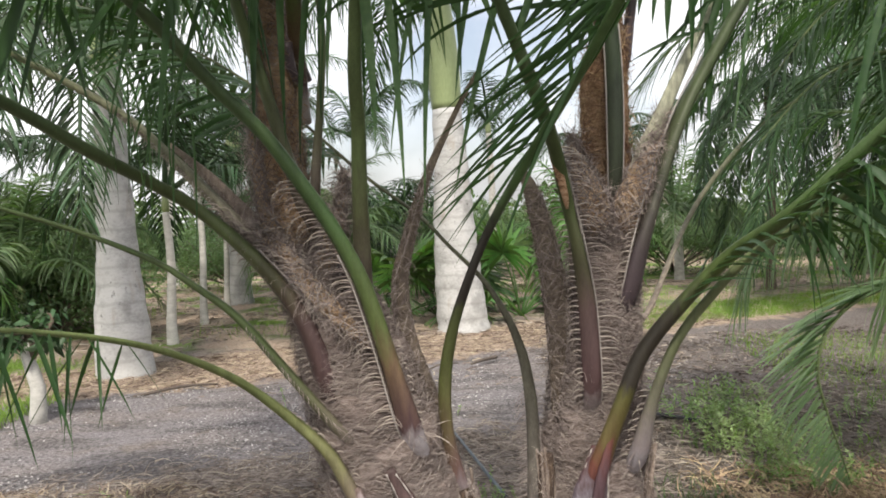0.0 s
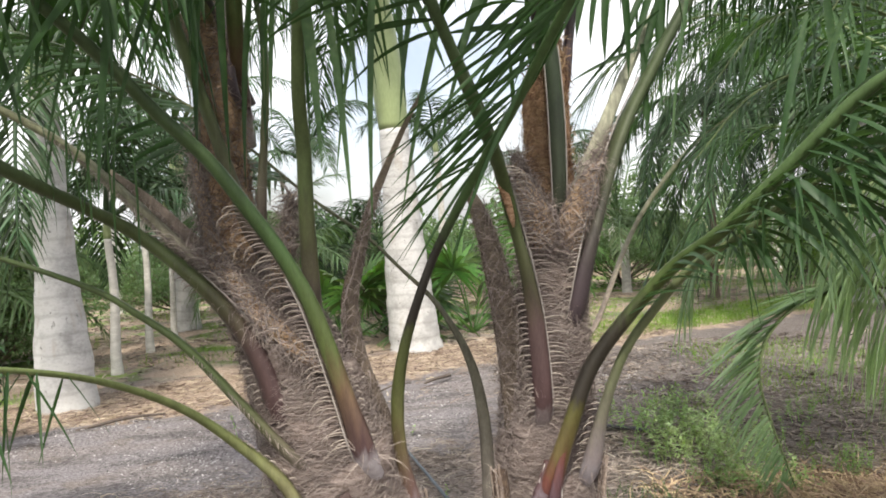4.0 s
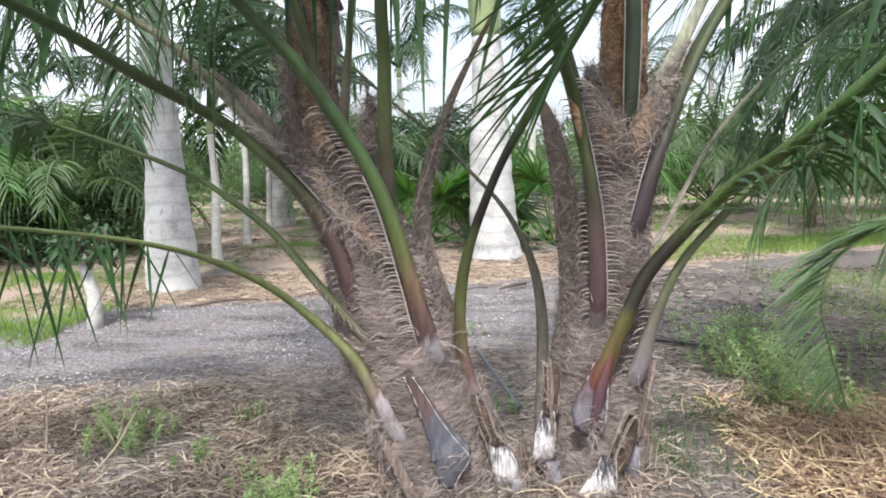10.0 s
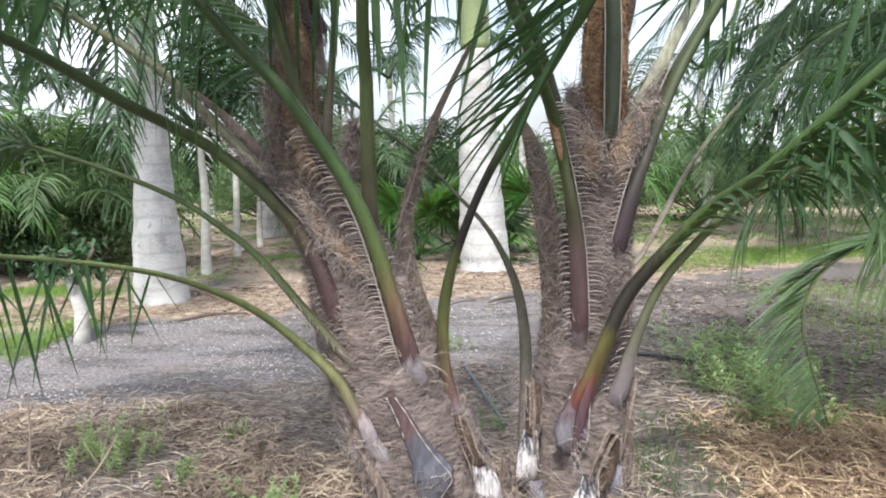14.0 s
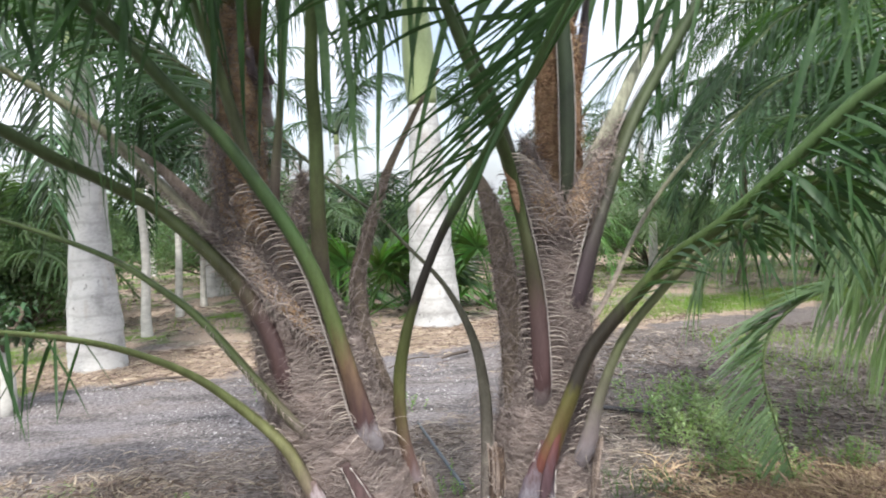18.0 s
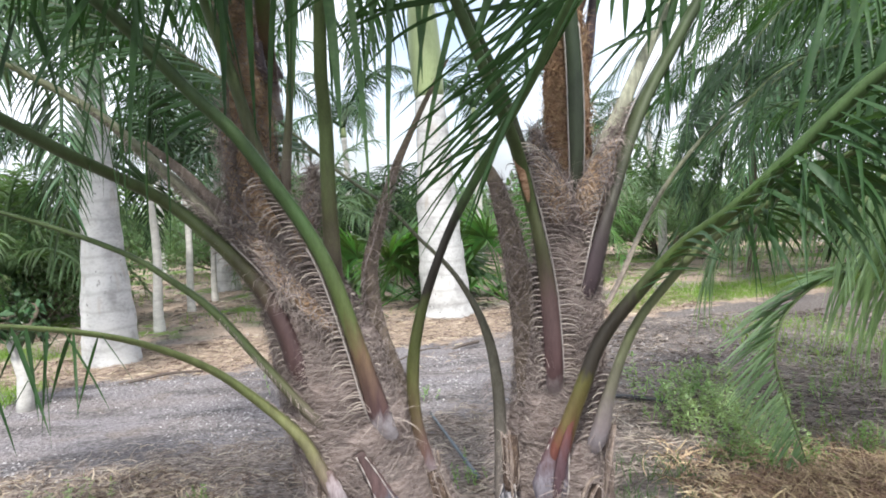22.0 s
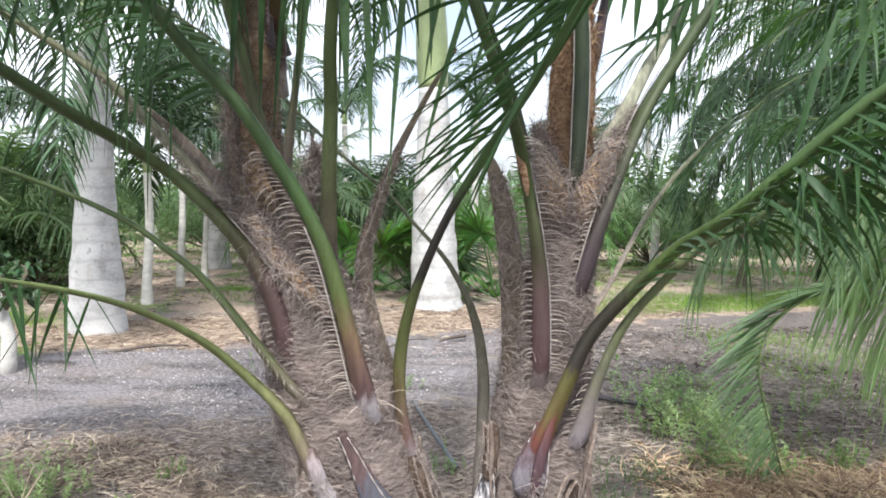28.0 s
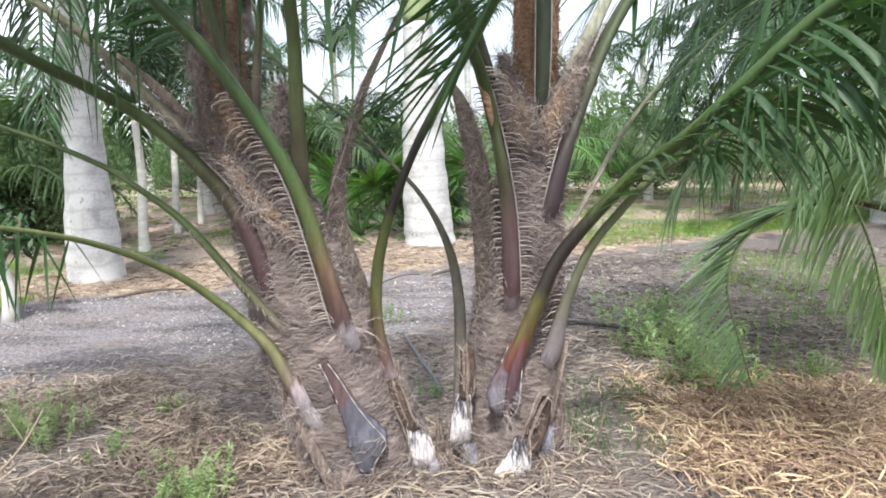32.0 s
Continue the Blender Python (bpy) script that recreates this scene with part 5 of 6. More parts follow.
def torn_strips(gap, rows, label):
    """Dry torn strips of a sheath over a dark sheet painted as gap shade."""
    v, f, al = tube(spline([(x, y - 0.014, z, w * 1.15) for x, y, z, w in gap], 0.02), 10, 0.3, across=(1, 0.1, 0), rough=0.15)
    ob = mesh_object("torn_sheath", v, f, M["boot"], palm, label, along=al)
    for pts in rows:
        line = spline(pts, 0.015)
        v, f, al = tube(line, 7, 0.6, rough=0.25, seed=pts[0][2] * 30)
        mesh_object("strip", v, f, M["strip"], ob, along=al)
        fibre_coat(line, 60, FB, ob, lean=1.0, length=(0.02, 0.06), width=0.002)


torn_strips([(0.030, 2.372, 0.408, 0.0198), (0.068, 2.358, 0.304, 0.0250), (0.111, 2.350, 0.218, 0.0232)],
            [[(0.016, 2.360, 0.397, 0.0063), (0.038, 2.345, 0.308, 0.0071), (0.069, 2.335, 0.223, 0.0062), (0.102, 2.325, 0.108, 0.0044)], [(0.047, 2.355, 0.419, 0.0054), (0.080, 2.340, 0.341, 0.0062), (0.107, 2.330, 0.266, 0.0071), (0.159, 2.322, 0.216, 0.0044)], [(0.032, 2.350, 0.410, 0.0045), (0.055, 2.340, 0.326, 0.0053), (0.084, 2.330, 0.251, 0.0044)], [(0.051, 2.350, 0.484, 0.0062), (0.056, 2.345, 0.437, 0.0071), (0.046, 2.345, 0.403, 0.0036)]], "dark torn strips under a thin petiole, backed by a gap-shade sheet")
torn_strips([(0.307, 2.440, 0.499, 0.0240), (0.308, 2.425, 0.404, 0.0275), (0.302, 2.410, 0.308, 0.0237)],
            [[(0.280, 2.430, 0.512, 0.0055), (0.284, 2.410, 0.418, 0.0064), (0.278, 2.400, 0.322, 0.0055), (0.252, 2.385, 0.247, 0.0036)], [(0.306, 2.425, 0.518, 0.0055), (0.309, 2.405, 0.420, 0.0073), (0.306, 2.390, 0.306, 0.0054), (0.322, 2.375, 0.212, 0.0036)], [(0.325, 2.430, 0.492, 0.0055), (0.332, 2.410, 0.399, 0.0064), (0.328, 2.400, 0.333, 0.0045)], [(0.294, 2.420, 0.505, 0.0037), (0.295, 2.400, 0.412, 0.0055), (0.292, 2.395, 0.344, 0.0036)]], "dry torn strips under an upright stalk, backed by a gap-shade sheet")
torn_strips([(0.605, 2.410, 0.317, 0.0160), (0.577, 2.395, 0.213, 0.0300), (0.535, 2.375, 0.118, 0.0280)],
            [[(0.616, 2.380, 0.353, 0.0072), (0.571, 2.360, 0.342, 0.0081), (0.530, 2.350, 0.251, 0.0089), (0.498, 2.345, 0.158, 0.0080), (0.442, 2.330, 0.064, 0.0044)], [(0.605, 2.370, 0.327, 0.0063), (0.568, 2.355, 0.265, 0.0071), (0.531, 2.345, 0.169, 0.0071), (0.527, 2.335, 0.084, 0.0053), (0.530, 2.335, -0.007, 0.0035)], [(0.581, 2.360, 0.303, 0.0045), (0.545, 2.350, 0.217, 0.0062), (0.513, 2.342, 0.120, 0.0044)], [(0.688, 2.450, 0.510, 0.0083), (0.664, 2.420, 0.421, 0.0101), (0.644, 2.410, 0.314, 0.0100), (0.625, 2.420, 0.199, 0.0055)]], "curled dry strips hanging over a white leaf base, backed by a gap-shade sheet")


def old_base(pts, material, label="", frayed=0, flat=0.18, strands=16):
    """An old leaf sheath at the foot of the clump; frayed: how far torn strips reach up from it."""
    line = spline(pts, 0.02)
    v, f, al = tube(line, 18, flat, across=(1, 0.2, 0), rough=0.18, seed=pts[0][0] * 9, ring=lambda s, a: 1 + 0.07 * math.sin(a * 5 + pts[0][0] * 40) + 0.05 * math.sin(a * 11) + 0.06 * math.sin(s * 60 + a))
    ob = mesh_object("old_sheath", v, f, M[material], palm, label, along=al)
    if frayed:
        heap, p0 = Heap(), Vector(pts[0])
        for _ in range(strands):
            u = rng.uniform(-1, 1)
            p = p0.xyz + Vector((u * p0.w, rng.uniform(-0.02, 0.02), rng.uniform(-0.05, 0.02)))
            heap.add(*strand(p, Vector((rng.uniform(-0.15, 0.15), rng.uniform(-0.2, 0.1), 1)), frayed * rng.uniform(0.3, 1.0), 0.008, Vector((rng.uniform(-0.15, 0.15), 0, 0.05)), segs=3))
        for _ in range(strands):
            i = rng.randrange(len(line) - 1)
            p = line[i].xyz + Vector((rng.choice((-1, 1)) * line[i].w * rng.uniform(0.5, 1.1), -0.4 * line[i].w, 0))
            heap.add(*strand(p, Vector((rng.uniform(-0.25, 0.25), rng.uniform(-0.3, 0.0), -1)), rng.uniform(0.05, 0.16), 0.007, Vector((rng.uniform(-0.2, 0.2), -0.05, 0)), segs=3))
        heap.make("frayed_edge", M["scale_brown"], ob)
    fibre_coat(line, 160, FB, ob, lean=1.0, length=(0.03, 0.09))
    return ob


old_base([(0.173, 2.335, 0.095, 0.0177), (0.185, 2.330, 0.027, 0.0248), (0.197, 2.335, -0.067, 0.0266)], "scale_grey", "grey old sheath strip")
old_base([(0.312, 2.400, 0.135, 0.0236), (0.315, 2.390, 0.052, 0.0290), (0.321, 2.395, -0.075, 0.0308)], "scale_grey", "grey old sheath strip")
old_base([(0.678, 2.500, 0.443, 0.0107), (0.667, 2.500, 0.262, 0.0231), (0.646, 2.500, 0.078, 0.0341), (0.618, 2.500, -0.109, 0.0344)], "scale_brown", "brown torn sheath", 0.14)
old_base([(-0.131, 2.340, 0.263, 0.0205), (-0.133, 2.330, 0.159, 0.0370), (-0.122, 2.330, 0.071, 0.0475), (-0.088, 2.340, -0.024, 0.0521)], "scale_grey", "grey old sheath", 0.08)

old_base([(-0.352, 2.310, 0.378, 0.0080), (-0.295, 2.285, 0.257, 0.0180), (-0.234, 2.275, 0.132, 0.0200), (-0.174, 2.275, 0.000, 0.0180)], "scale_brown", "dark torn sheath edge on the leaning stem", 0.06)
old_base([(0.215, 2.400, 0.120, 0.0300), (0.205, 2.380, 0.060, 0.0450), (0.200, 2.380, 0.000, 0.0500), (0.200, 2.400, -0.080, 0.0450)], "scale_brown", "brown torn sheath between the stems", 0.16, strands=50)
old_base([(-0.010, 2.330, 0.130, 0.0300), (0.000, 2.310, 0.070, 0.0500), (0.010, 2.310, 0.000, 0.0560), (0.015, 2.340, -0.080, 0.0500)], "scale_brown", "brown torn sheath below the cut stub", 0.1, strands=40)


# ---- white-trunked palms behind ----
def lathe_palm(name, label, pts, shaft_top, crown_r, fronds, seed, trunk_mat="white_trunk", leaf="leaf_blue", lean=(0, 0), category="palm", group="", leaf_len=0.7, drop=0.9, rise=(15, 70), dense=34):
    rr = random.Random(seed)
    ob = thing(name, label, category, group=group)
    line = spline(pts, 0.06)

    def ring(s, a):
        return 1 - 0.03 * (1 if (s * 5.5) % 1 < 0.12 else 0) + 0.02 * math.sin(s * 17 + a)

    v, f, al = tube(line, 28, ring=ring, rough=0.03)
    mesh_object("trunk", v, f, M[trunk_mat], ob, along=al)
    top = Vector(pts[-1])
    if shaft_top > top.z:
        sl = spline([tuple(top), (top.x + lean[0] * 0.4, top.y, top.z + (shaft_top - top.z) * 0.35, top.w * 1.08), (top.x + lean[0], top.y + lean[1], shaft_top, top.w * 0.5)], 0.08)
        v, f, al = tube(sl, 18)
        mesh_object("crownshaft", v, f, M["crownshaft"], ob, "smooth green crownshaft", along=al)
    head = Vector((top.x + lean[0], top.y + lean[1], max(shaft_top, top.z)))
    for k in range(fronds):
        az = 2 * math.pi * (k + rr.uniform(-0.3, 0.3)) / fronds * 1.0 + seed
        el = radians(rr.uniform(*rise))
        way = Vector((math.cos(az) * math.cos(el), math.sin(az) * math.cos(el), math.sin(el)))
        p0 = head - UP * 0.1
        ln = crown_r * rr.uniform(0.85, 1.15)
        line = spline(extend([(*p0, 0.035), (*(p0 + way * 0.35), 0.03)], ln, drop * rr.uniform(0.8, 1.25) / (ln / 2.2), 0.005), 0.07)
        h = Heap()
        v, f, al = tube(line, 6)
        h.add(v, f)
        for vv, ff in leaflets_along(line, 0.16, 1.0, int(dense * ln), leaf_len, 0.026, lift=0.1, droop=3.0, segs=4, jitter=0.35):
            h.add(vv, ff)
        h.make("frond", M[leaf], ob, kind="")
    return ob


lathe_palm("royal_palm", "white-trunked palm with a green crownshaft behind the clump", [(0.142, 8.45, -0.08, 0.335), (0.14, 8.45, 0.06, 0.305), (0.11, 8.45, 0.5, 0.275), (0.078, 8.45, 1.22, 0.238), (0.07, 8.45, 1.8, 0.205), (0.060, 8.45, 2.2, 0.185), (0.045, 8.45, 2.55, 0.17)], 4.4, 2.6, 11, 1, lean=(-0.08, 0), group="white palms")
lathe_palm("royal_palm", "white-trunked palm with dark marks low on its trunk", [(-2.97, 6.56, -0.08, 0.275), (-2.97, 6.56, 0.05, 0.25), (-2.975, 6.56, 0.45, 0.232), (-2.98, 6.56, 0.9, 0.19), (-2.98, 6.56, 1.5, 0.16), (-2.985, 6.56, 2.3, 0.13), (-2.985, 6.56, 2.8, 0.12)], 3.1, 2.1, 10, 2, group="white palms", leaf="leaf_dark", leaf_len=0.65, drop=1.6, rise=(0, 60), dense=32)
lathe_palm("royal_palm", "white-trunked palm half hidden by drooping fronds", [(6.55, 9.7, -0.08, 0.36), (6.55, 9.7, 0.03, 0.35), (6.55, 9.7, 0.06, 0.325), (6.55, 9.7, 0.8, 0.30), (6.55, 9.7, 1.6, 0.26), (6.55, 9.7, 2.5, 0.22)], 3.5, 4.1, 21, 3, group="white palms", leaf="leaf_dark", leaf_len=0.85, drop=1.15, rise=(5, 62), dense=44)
lathe_palm("royal_palm", "far white-trunked palm with feathery crown", [(-3.58, 12.4, -0.08, 0.24), (-3.58, 12.4, 0.4, 0.20), (-3.57, 12.4, 1.3, 0.16), (-3.57, 12.4, 2.2, 0.13)], 3.2, 2.2, 10, 4, group="white palms")


def pole_tree(pts, height, seed, label="thin grey sapling trunk", leaf="leaf_far", spread=0.7, n=420):
    rr = random.Random(seed)
    ob = thing("sapling", label, "young tree", group="saplings")
    x, y, r = pts
    line = spline([(x, y, -0.05, r * 1.25), (x + 0.02, y, height * 0.4, r), (x + rr.uniform(-0.06, 0.06), y, height * 0.8, r * 0.8), (x + rr.uniform(-0.1, 0.1), y, height, r * 0.4)], 0.1)
    v, f, al = tube(line, 10, rough=0.06)
    mesh_object("trunk", v, f, M["grey_bark"], ob, along=al)
    crown(ob, Vector((x, y, height)), (spread, spread, spread * 0.8), n, 0.09, leaf, rr, limbs=6)
    return ob


def crown(parent, centre, size, n, leaf_size, leaf, rr, limbs=9, name="crown"):
    """Limbs with clumps of small folded leaves, uneven and open."""
    heap, wood = Heap(), Heap()
    tips = []
    for _ in range(limbs):
        d = Vector((rr.gauss(0, 1), rr.gauss(0, 1), rr.uniform(-0.5, 1.2))).normalized()
        tip = centre + Vector((d.x * size[0], d.y * size[1], d.z * size[2])) * rr.uniform(0.6, 1.0)
        start = Vector((centre.x, centre.y, centre.z - size[2] * 0.8))
        mid = start.lerp(tip, 0.5) + Vector((rr.uniform(-0.1, 0.1), rr.uniform(-0.1, 0.1), 0.1))
        wood.add(*tube(spline([(*start, 0.02), (*mid, 0.014), (*tip, 0.005)], 0.2), 5)[:2])
        tips += [tip, mid.lerp(tip, 0.5), mid.lerp(tip, 0.8)]
    for k in range(n):
        c = rr.choice(tips)
        sc = 0.3 * max(size)
        p = c + Vector((rr.gauss(0, sc * 0.6), rr.gauss(0, sc * 0.6), rr.gauss(0, 0.2 * size[2])))
        p.z = max(p.z, 0.03)
        d = Vector((rr.gauss(0, 1), rr.gauss(0, 1), rr.gauss(-0.2, 0.7))).normalized()
        ln = leaf_size * rr.uniform(0.6, 1.4)
        s = d.cross(Vector((rr.gauss(0, 1), rr.gauss(0, 1), rr.gauss(0, 1)))).normalized() * ln * 0.22
        q = d.cross(s).normalized() * ln * 0.06
        heap.add([p, p + d * ln * 0.45 + s, p + d * ln - UP * ln * 0.2, p + d * ln * 0.45 - s, p + d * ln * 0.5 - q], [(0, 1, 4), (1, 2, 4), (2, 3, 4), (3, 0, 4)])
    wood.make("branchwork", M["bark"], parent)
    heap.make(name, M[leaf], parent, kind="", smooth=False)


pole_tree((-2.9, 5.0, 0.05), 0.62, 14, "short pale pole-like trunk with drooping leaves", "leaf_dark", 0.26, 260)
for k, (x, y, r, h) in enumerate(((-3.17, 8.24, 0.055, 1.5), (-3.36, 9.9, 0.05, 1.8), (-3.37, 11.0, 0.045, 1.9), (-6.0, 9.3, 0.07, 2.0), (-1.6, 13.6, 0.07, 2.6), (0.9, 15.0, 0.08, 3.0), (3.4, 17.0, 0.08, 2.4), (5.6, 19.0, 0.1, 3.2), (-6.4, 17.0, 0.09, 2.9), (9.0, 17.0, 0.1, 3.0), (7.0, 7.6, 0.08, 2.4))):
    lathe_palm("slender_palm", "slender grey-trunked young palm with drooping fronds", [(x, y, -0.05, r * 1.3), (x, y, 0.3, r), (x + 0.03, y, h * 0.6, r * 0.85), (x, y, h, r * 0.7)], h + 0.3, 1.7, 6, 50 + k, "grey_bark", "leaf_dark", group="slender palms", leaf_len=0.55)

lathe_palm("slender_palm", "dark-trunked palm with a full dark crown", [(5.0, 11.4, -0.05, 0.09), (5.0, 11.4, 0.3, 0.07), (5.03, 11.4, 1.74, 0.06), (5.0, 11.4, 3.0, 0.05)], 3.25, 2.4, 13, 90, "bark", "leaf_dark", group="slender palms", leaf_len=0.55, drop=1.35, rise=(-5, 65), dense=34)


def bush(label, at, size, n, leaf, seed, leaf_size=0.14, limbs=14, name="shrub"):
    rr = random.Random(seed)
    ob = thing(name, label, "shrub", group="shrubs behind")
    crown(ob, Vector((at[0], at[1], size[2] * 0.85)), size, int(n * 3.4), leaf_size * 0.44, leaf, rr, limbs + 8)
    return ob


bush("dense green shrub in half shade", (-6.3, 10.6), (2.0, 1.4, 1.1), 4200, "leaf_far", 21)
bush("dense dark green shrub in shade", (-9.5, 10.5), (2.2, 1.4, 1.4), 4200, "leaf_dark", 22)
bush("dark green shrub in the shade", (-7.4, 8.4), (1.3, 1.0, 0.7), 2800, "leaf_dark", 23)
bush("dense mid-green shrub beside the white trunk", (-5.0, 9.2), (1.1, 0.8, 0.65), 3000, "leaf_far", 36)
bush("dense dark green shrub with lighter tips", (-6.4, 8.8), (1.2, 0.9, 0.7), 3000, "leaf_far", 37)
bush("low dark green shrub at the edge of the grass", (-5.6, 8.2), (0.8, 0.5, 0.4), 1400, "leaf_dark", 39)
for k, (x, y, h, leaf) in enumerate(((-5.1, 8.6, 0.5, "leaf_far"), (-6.1, 8.1, 0.7, "leaf_fan"), (-7.2, 8.7, 0.9, "leaf_far"), (-5.8, 9.6, 1.0, "leaf_far"), (-1.7, 10.6, 0.7, "leaf_far"), (-2.5, 11.9, 1.1, "leaf_far"), (-0.9, 12.2, 0.9, "leaf_dark"), (2.2, 12.6, 0.6, "leaf_fan"), (4.2, 13.4, 1.0, "leaf_far"))):
    lathe_palm("low_palm", "young palm with arching green fronds", [(x, y, -0.05, 0.1), (x, y, 0.1, 0.09), (x, y, h, 0.07)], h + 0.3, 1.5, 13, 80 + k, "grey_bark", leaf, group="low palms", leaf_len=0.5, drop=1.0, rise=(20, 80), dense=28)
bush("mid-green leafy shrub beyond the track", (-4.6, 15.5), (2.0, 1.2, 0.8), 3200, "leaf_far", 24)
bush("mid-green leafy shrub beyond the track", (-1.2, 15.0), (1.8, 1.2, 0.8), 3200, "leaf_far", 25)
bush("mid-green leafy shrub beyond the track", (2.0, 16.5), (1.5, 1.2, 0.8), 3000, "leaf_far", 26)
bush("light green leafy shrub beyond the track", (4.6, 15.0), (2.0, 1.2, 0.75), 3200, "leaf_far", 27)
bush("mid-green leafy shrub beyond the track", (8.2, 14.0), (2.4, 1.4, 0.9), 3600, "leaf_far", 28)
bush("mid-green leafy shrub beyond the track", (7.6, 10.5), (1.4, 1.1, 0.7), 3000, "leaf_bright", 29)
bush("tall grey-green shrub beyond the grass", (8.4, 11.8), (1.2, 0.8, 0.9), 2600, "leaf_far", 38)
bush("grey-green leafy shrub beyond the grass", (2.6, 15.3), (1.4, 0.9, 0.75), 2800, "leaf_far", 35)
bush("tall mid-green shrub beyond the track", (-0.4, 12.5), (1.3, 0.9, 0.8), 3000, "leaf_far", 34)
bush("mid-green leafy shrub beyond the track", (1.0, 18.0), (2.0, 1.4, 0.9), 3000, "leaf_far", 30)


for k, (x, y) in enumerate(((-9.0, 19.0), (-4.5, 20.5), (0.5, 21.0), (5.0, 20.0), (9.5, 18.5), (14.0, 16.5))):
    bush("low dark shrub far beyond the track", (x, y), (3.0, 1.2, 0.9), 3000, "leaf_far", 60 + k, 0.26)


def hedge_row():
    """The distant edge of the plantation."""
    rr = random.Random(5)
    ob = tagged(new("far_woods"), "distant line of trees and palms", "trees", kind="stuff")
    heap = Heap()
    for k in range(36000):
        a = rr.uniform(-1.25, 1.25)
        d = rr.uniform(24, 34)
        x, y = math.sin(a) * d, math.cos(a) * d
        top = 2.3 + 1.3 * noise.noise(Vector((a * 5, 0.3, 2))) + 0.8 * noise.noise(Vector((a * 17, 1.3, 4)))
        p = Vector((x, y, max(1.9, top) * rr.random() ** 1.4))
        w = Vector((rr.gauss(0, 1), rr.gauss(0, 1), rr.gauss(0, 0.8))).normalized()
        s = w.cross(UP).normalized() * 0.08
        ln = rr.uniform(0.25, 0.6)
        heap.add([p, p + w * ln * 0.5 + s, p + w * ln, p + w * ln * 0.5 - s], [(0, 1, 2, 3)])
    heap.make("foliage", M["leaf_far"], ob)


hedge_row()


def fan_palm(label, at, n, size, seed, leaf="leaf_bright"):
    rr = random.Random(seed)
    ob = thing("fan_palm", label, "palm", group="fan palms")
    for k in range(n):
        az, el = rr.uniform(0, 6.283), radians(rr.uniform(10, 75))
        way = Vector((math.cos(az) * math.cos(el), math.sin(az) * math.cos(el), math.sin(el)))
        base = Vector((at[0], at[1], 0.0))
        tip = base + way * size * rr.uniform(0.5, 0.8)
        h = Heap()
        h.add(*tube(spline([(*base, 0.012), (*(base.lerp(tip, 0.5) + UP * 0.08), 0.01), (*tip, 0.008)], 0.1), 6)[:2])
        s = way.cross(UP).normalized()
        nm = s.cross(way)
        for j in range(18):
            a = radians(-115 + 230 * j / 17)
            d = way * math.cos(a) + s * math.sin(a) - nm * 0.1
            h.add(*leaflet(tip, d, nm, size * 0.5 * rr.uniform(0.9, 1.1), 0.075, 1.2, 4))
        h.make("fan_leaf", M[leaf], ob, kind="")
    return ob


fan_palm("low fan palm with glossy green leaves", (-0.75, 9.3), 15, 1.3, 31, "leaf_fan")
fan_palm("low fan palm with glossy green leaves", (0.9, 9.4), 13, 1.2, 32, "leaf_fan")
fan_palm("low fan palm beside the white trunk", (-0.2, 9.9), 10, 1.3, 33, "leaf_far")

# ---- the short feather palm beside the clump ----
feather = thing("feather_palm", "short palm with a dark boot-covered trunk and arching pale fronds", "palm")
fl = spline([(2.93, 3.36, -0.08, 0.12), (2.94, 3.36, 0.1, 0.115), (2.96, 3.36, 0.32, 0.13), (2.99, 3.36, 0.55, 0.135), (3.04, 3.36, 0.8, 0.06)], 0.03)
v, f, al = tube(fl, 20, rough=0.25)
mesh_object("trunk", v, f, M["boot"], feather, along=al)
for k in range(46):
    a, z = k * 2.399 + rng.uniform(-0.3, 0.3), -0.03 + k * 0.0155 + rng.uniform(-0.01, 0.02)
    ln = rng.uniform(0.10, 0.32)
    c = Vector((2.935 + 0.09 * z, 3.36, z))
    out = Vector((math.cos(a), math.sin(a), 0))
    r = 0.105 + 0.05 * min(1.0, max(0.0, z / 0.5)) - 0.06 * max(0.0, (z - 0.5) / 0.25)
    b0 = c + out * (r - 0.03)
    v, f, al = tube(spline([(*b0, 0.052), (*(b0 + out * ln * 0.22 + UP * ln * 0.5), 0.043), (*(b0 + out * ln * rng.uniform(0.25, 0.75) + UP * ln * rng.uniform(0.7, 1.15)), rng.uniform(0.006, 0.02))], 0.04), 8, 0.4, rough=0.25)
    mesh_object("leaf_boot", v, f, M["boot"], feather)


heap = Heap()
for _ in range(700):
    a, z = rng.uniform(0, 6.283), rng.uniform(0.0, 0.75)
    out = Vector((math.cos(a), math.sin(a), 0))
    heap.add(*strand(Vector((2.935 + 0.09 * z, 3.36, z)) + out * (0.12 + 0.05 * z), out * 0.6 + Vector((rng.uniform(-0.6, 0.6), rng.uniform(-0.6, 0.6), rng.uniform(-0.8, 0.9))), rng.uniform(0.05, 0.2), 0.006, Vector((rng.uniform(-0.2, 0.2), rng.uniform(-0.2, 0.2), -0.3)), segs=3))
heap.make("trunk_fringe", M["twig"], feather)
v, f, al = tube(spline([(2.16, 3.15, 0.95, 0.012), (2.40, 3.20, 0.885, 0.018), (2.65, 3.26, 0.80, 0.024), (2.85, 3.32, 0.64, 0.032), (2.93, 3.36, 0.45, 0.03)], 0.03), 8, 0.6, rough=0.15)
mesh_object("old_stalk", v, f, M["boot"], feather, "dark dead leaf stalk")


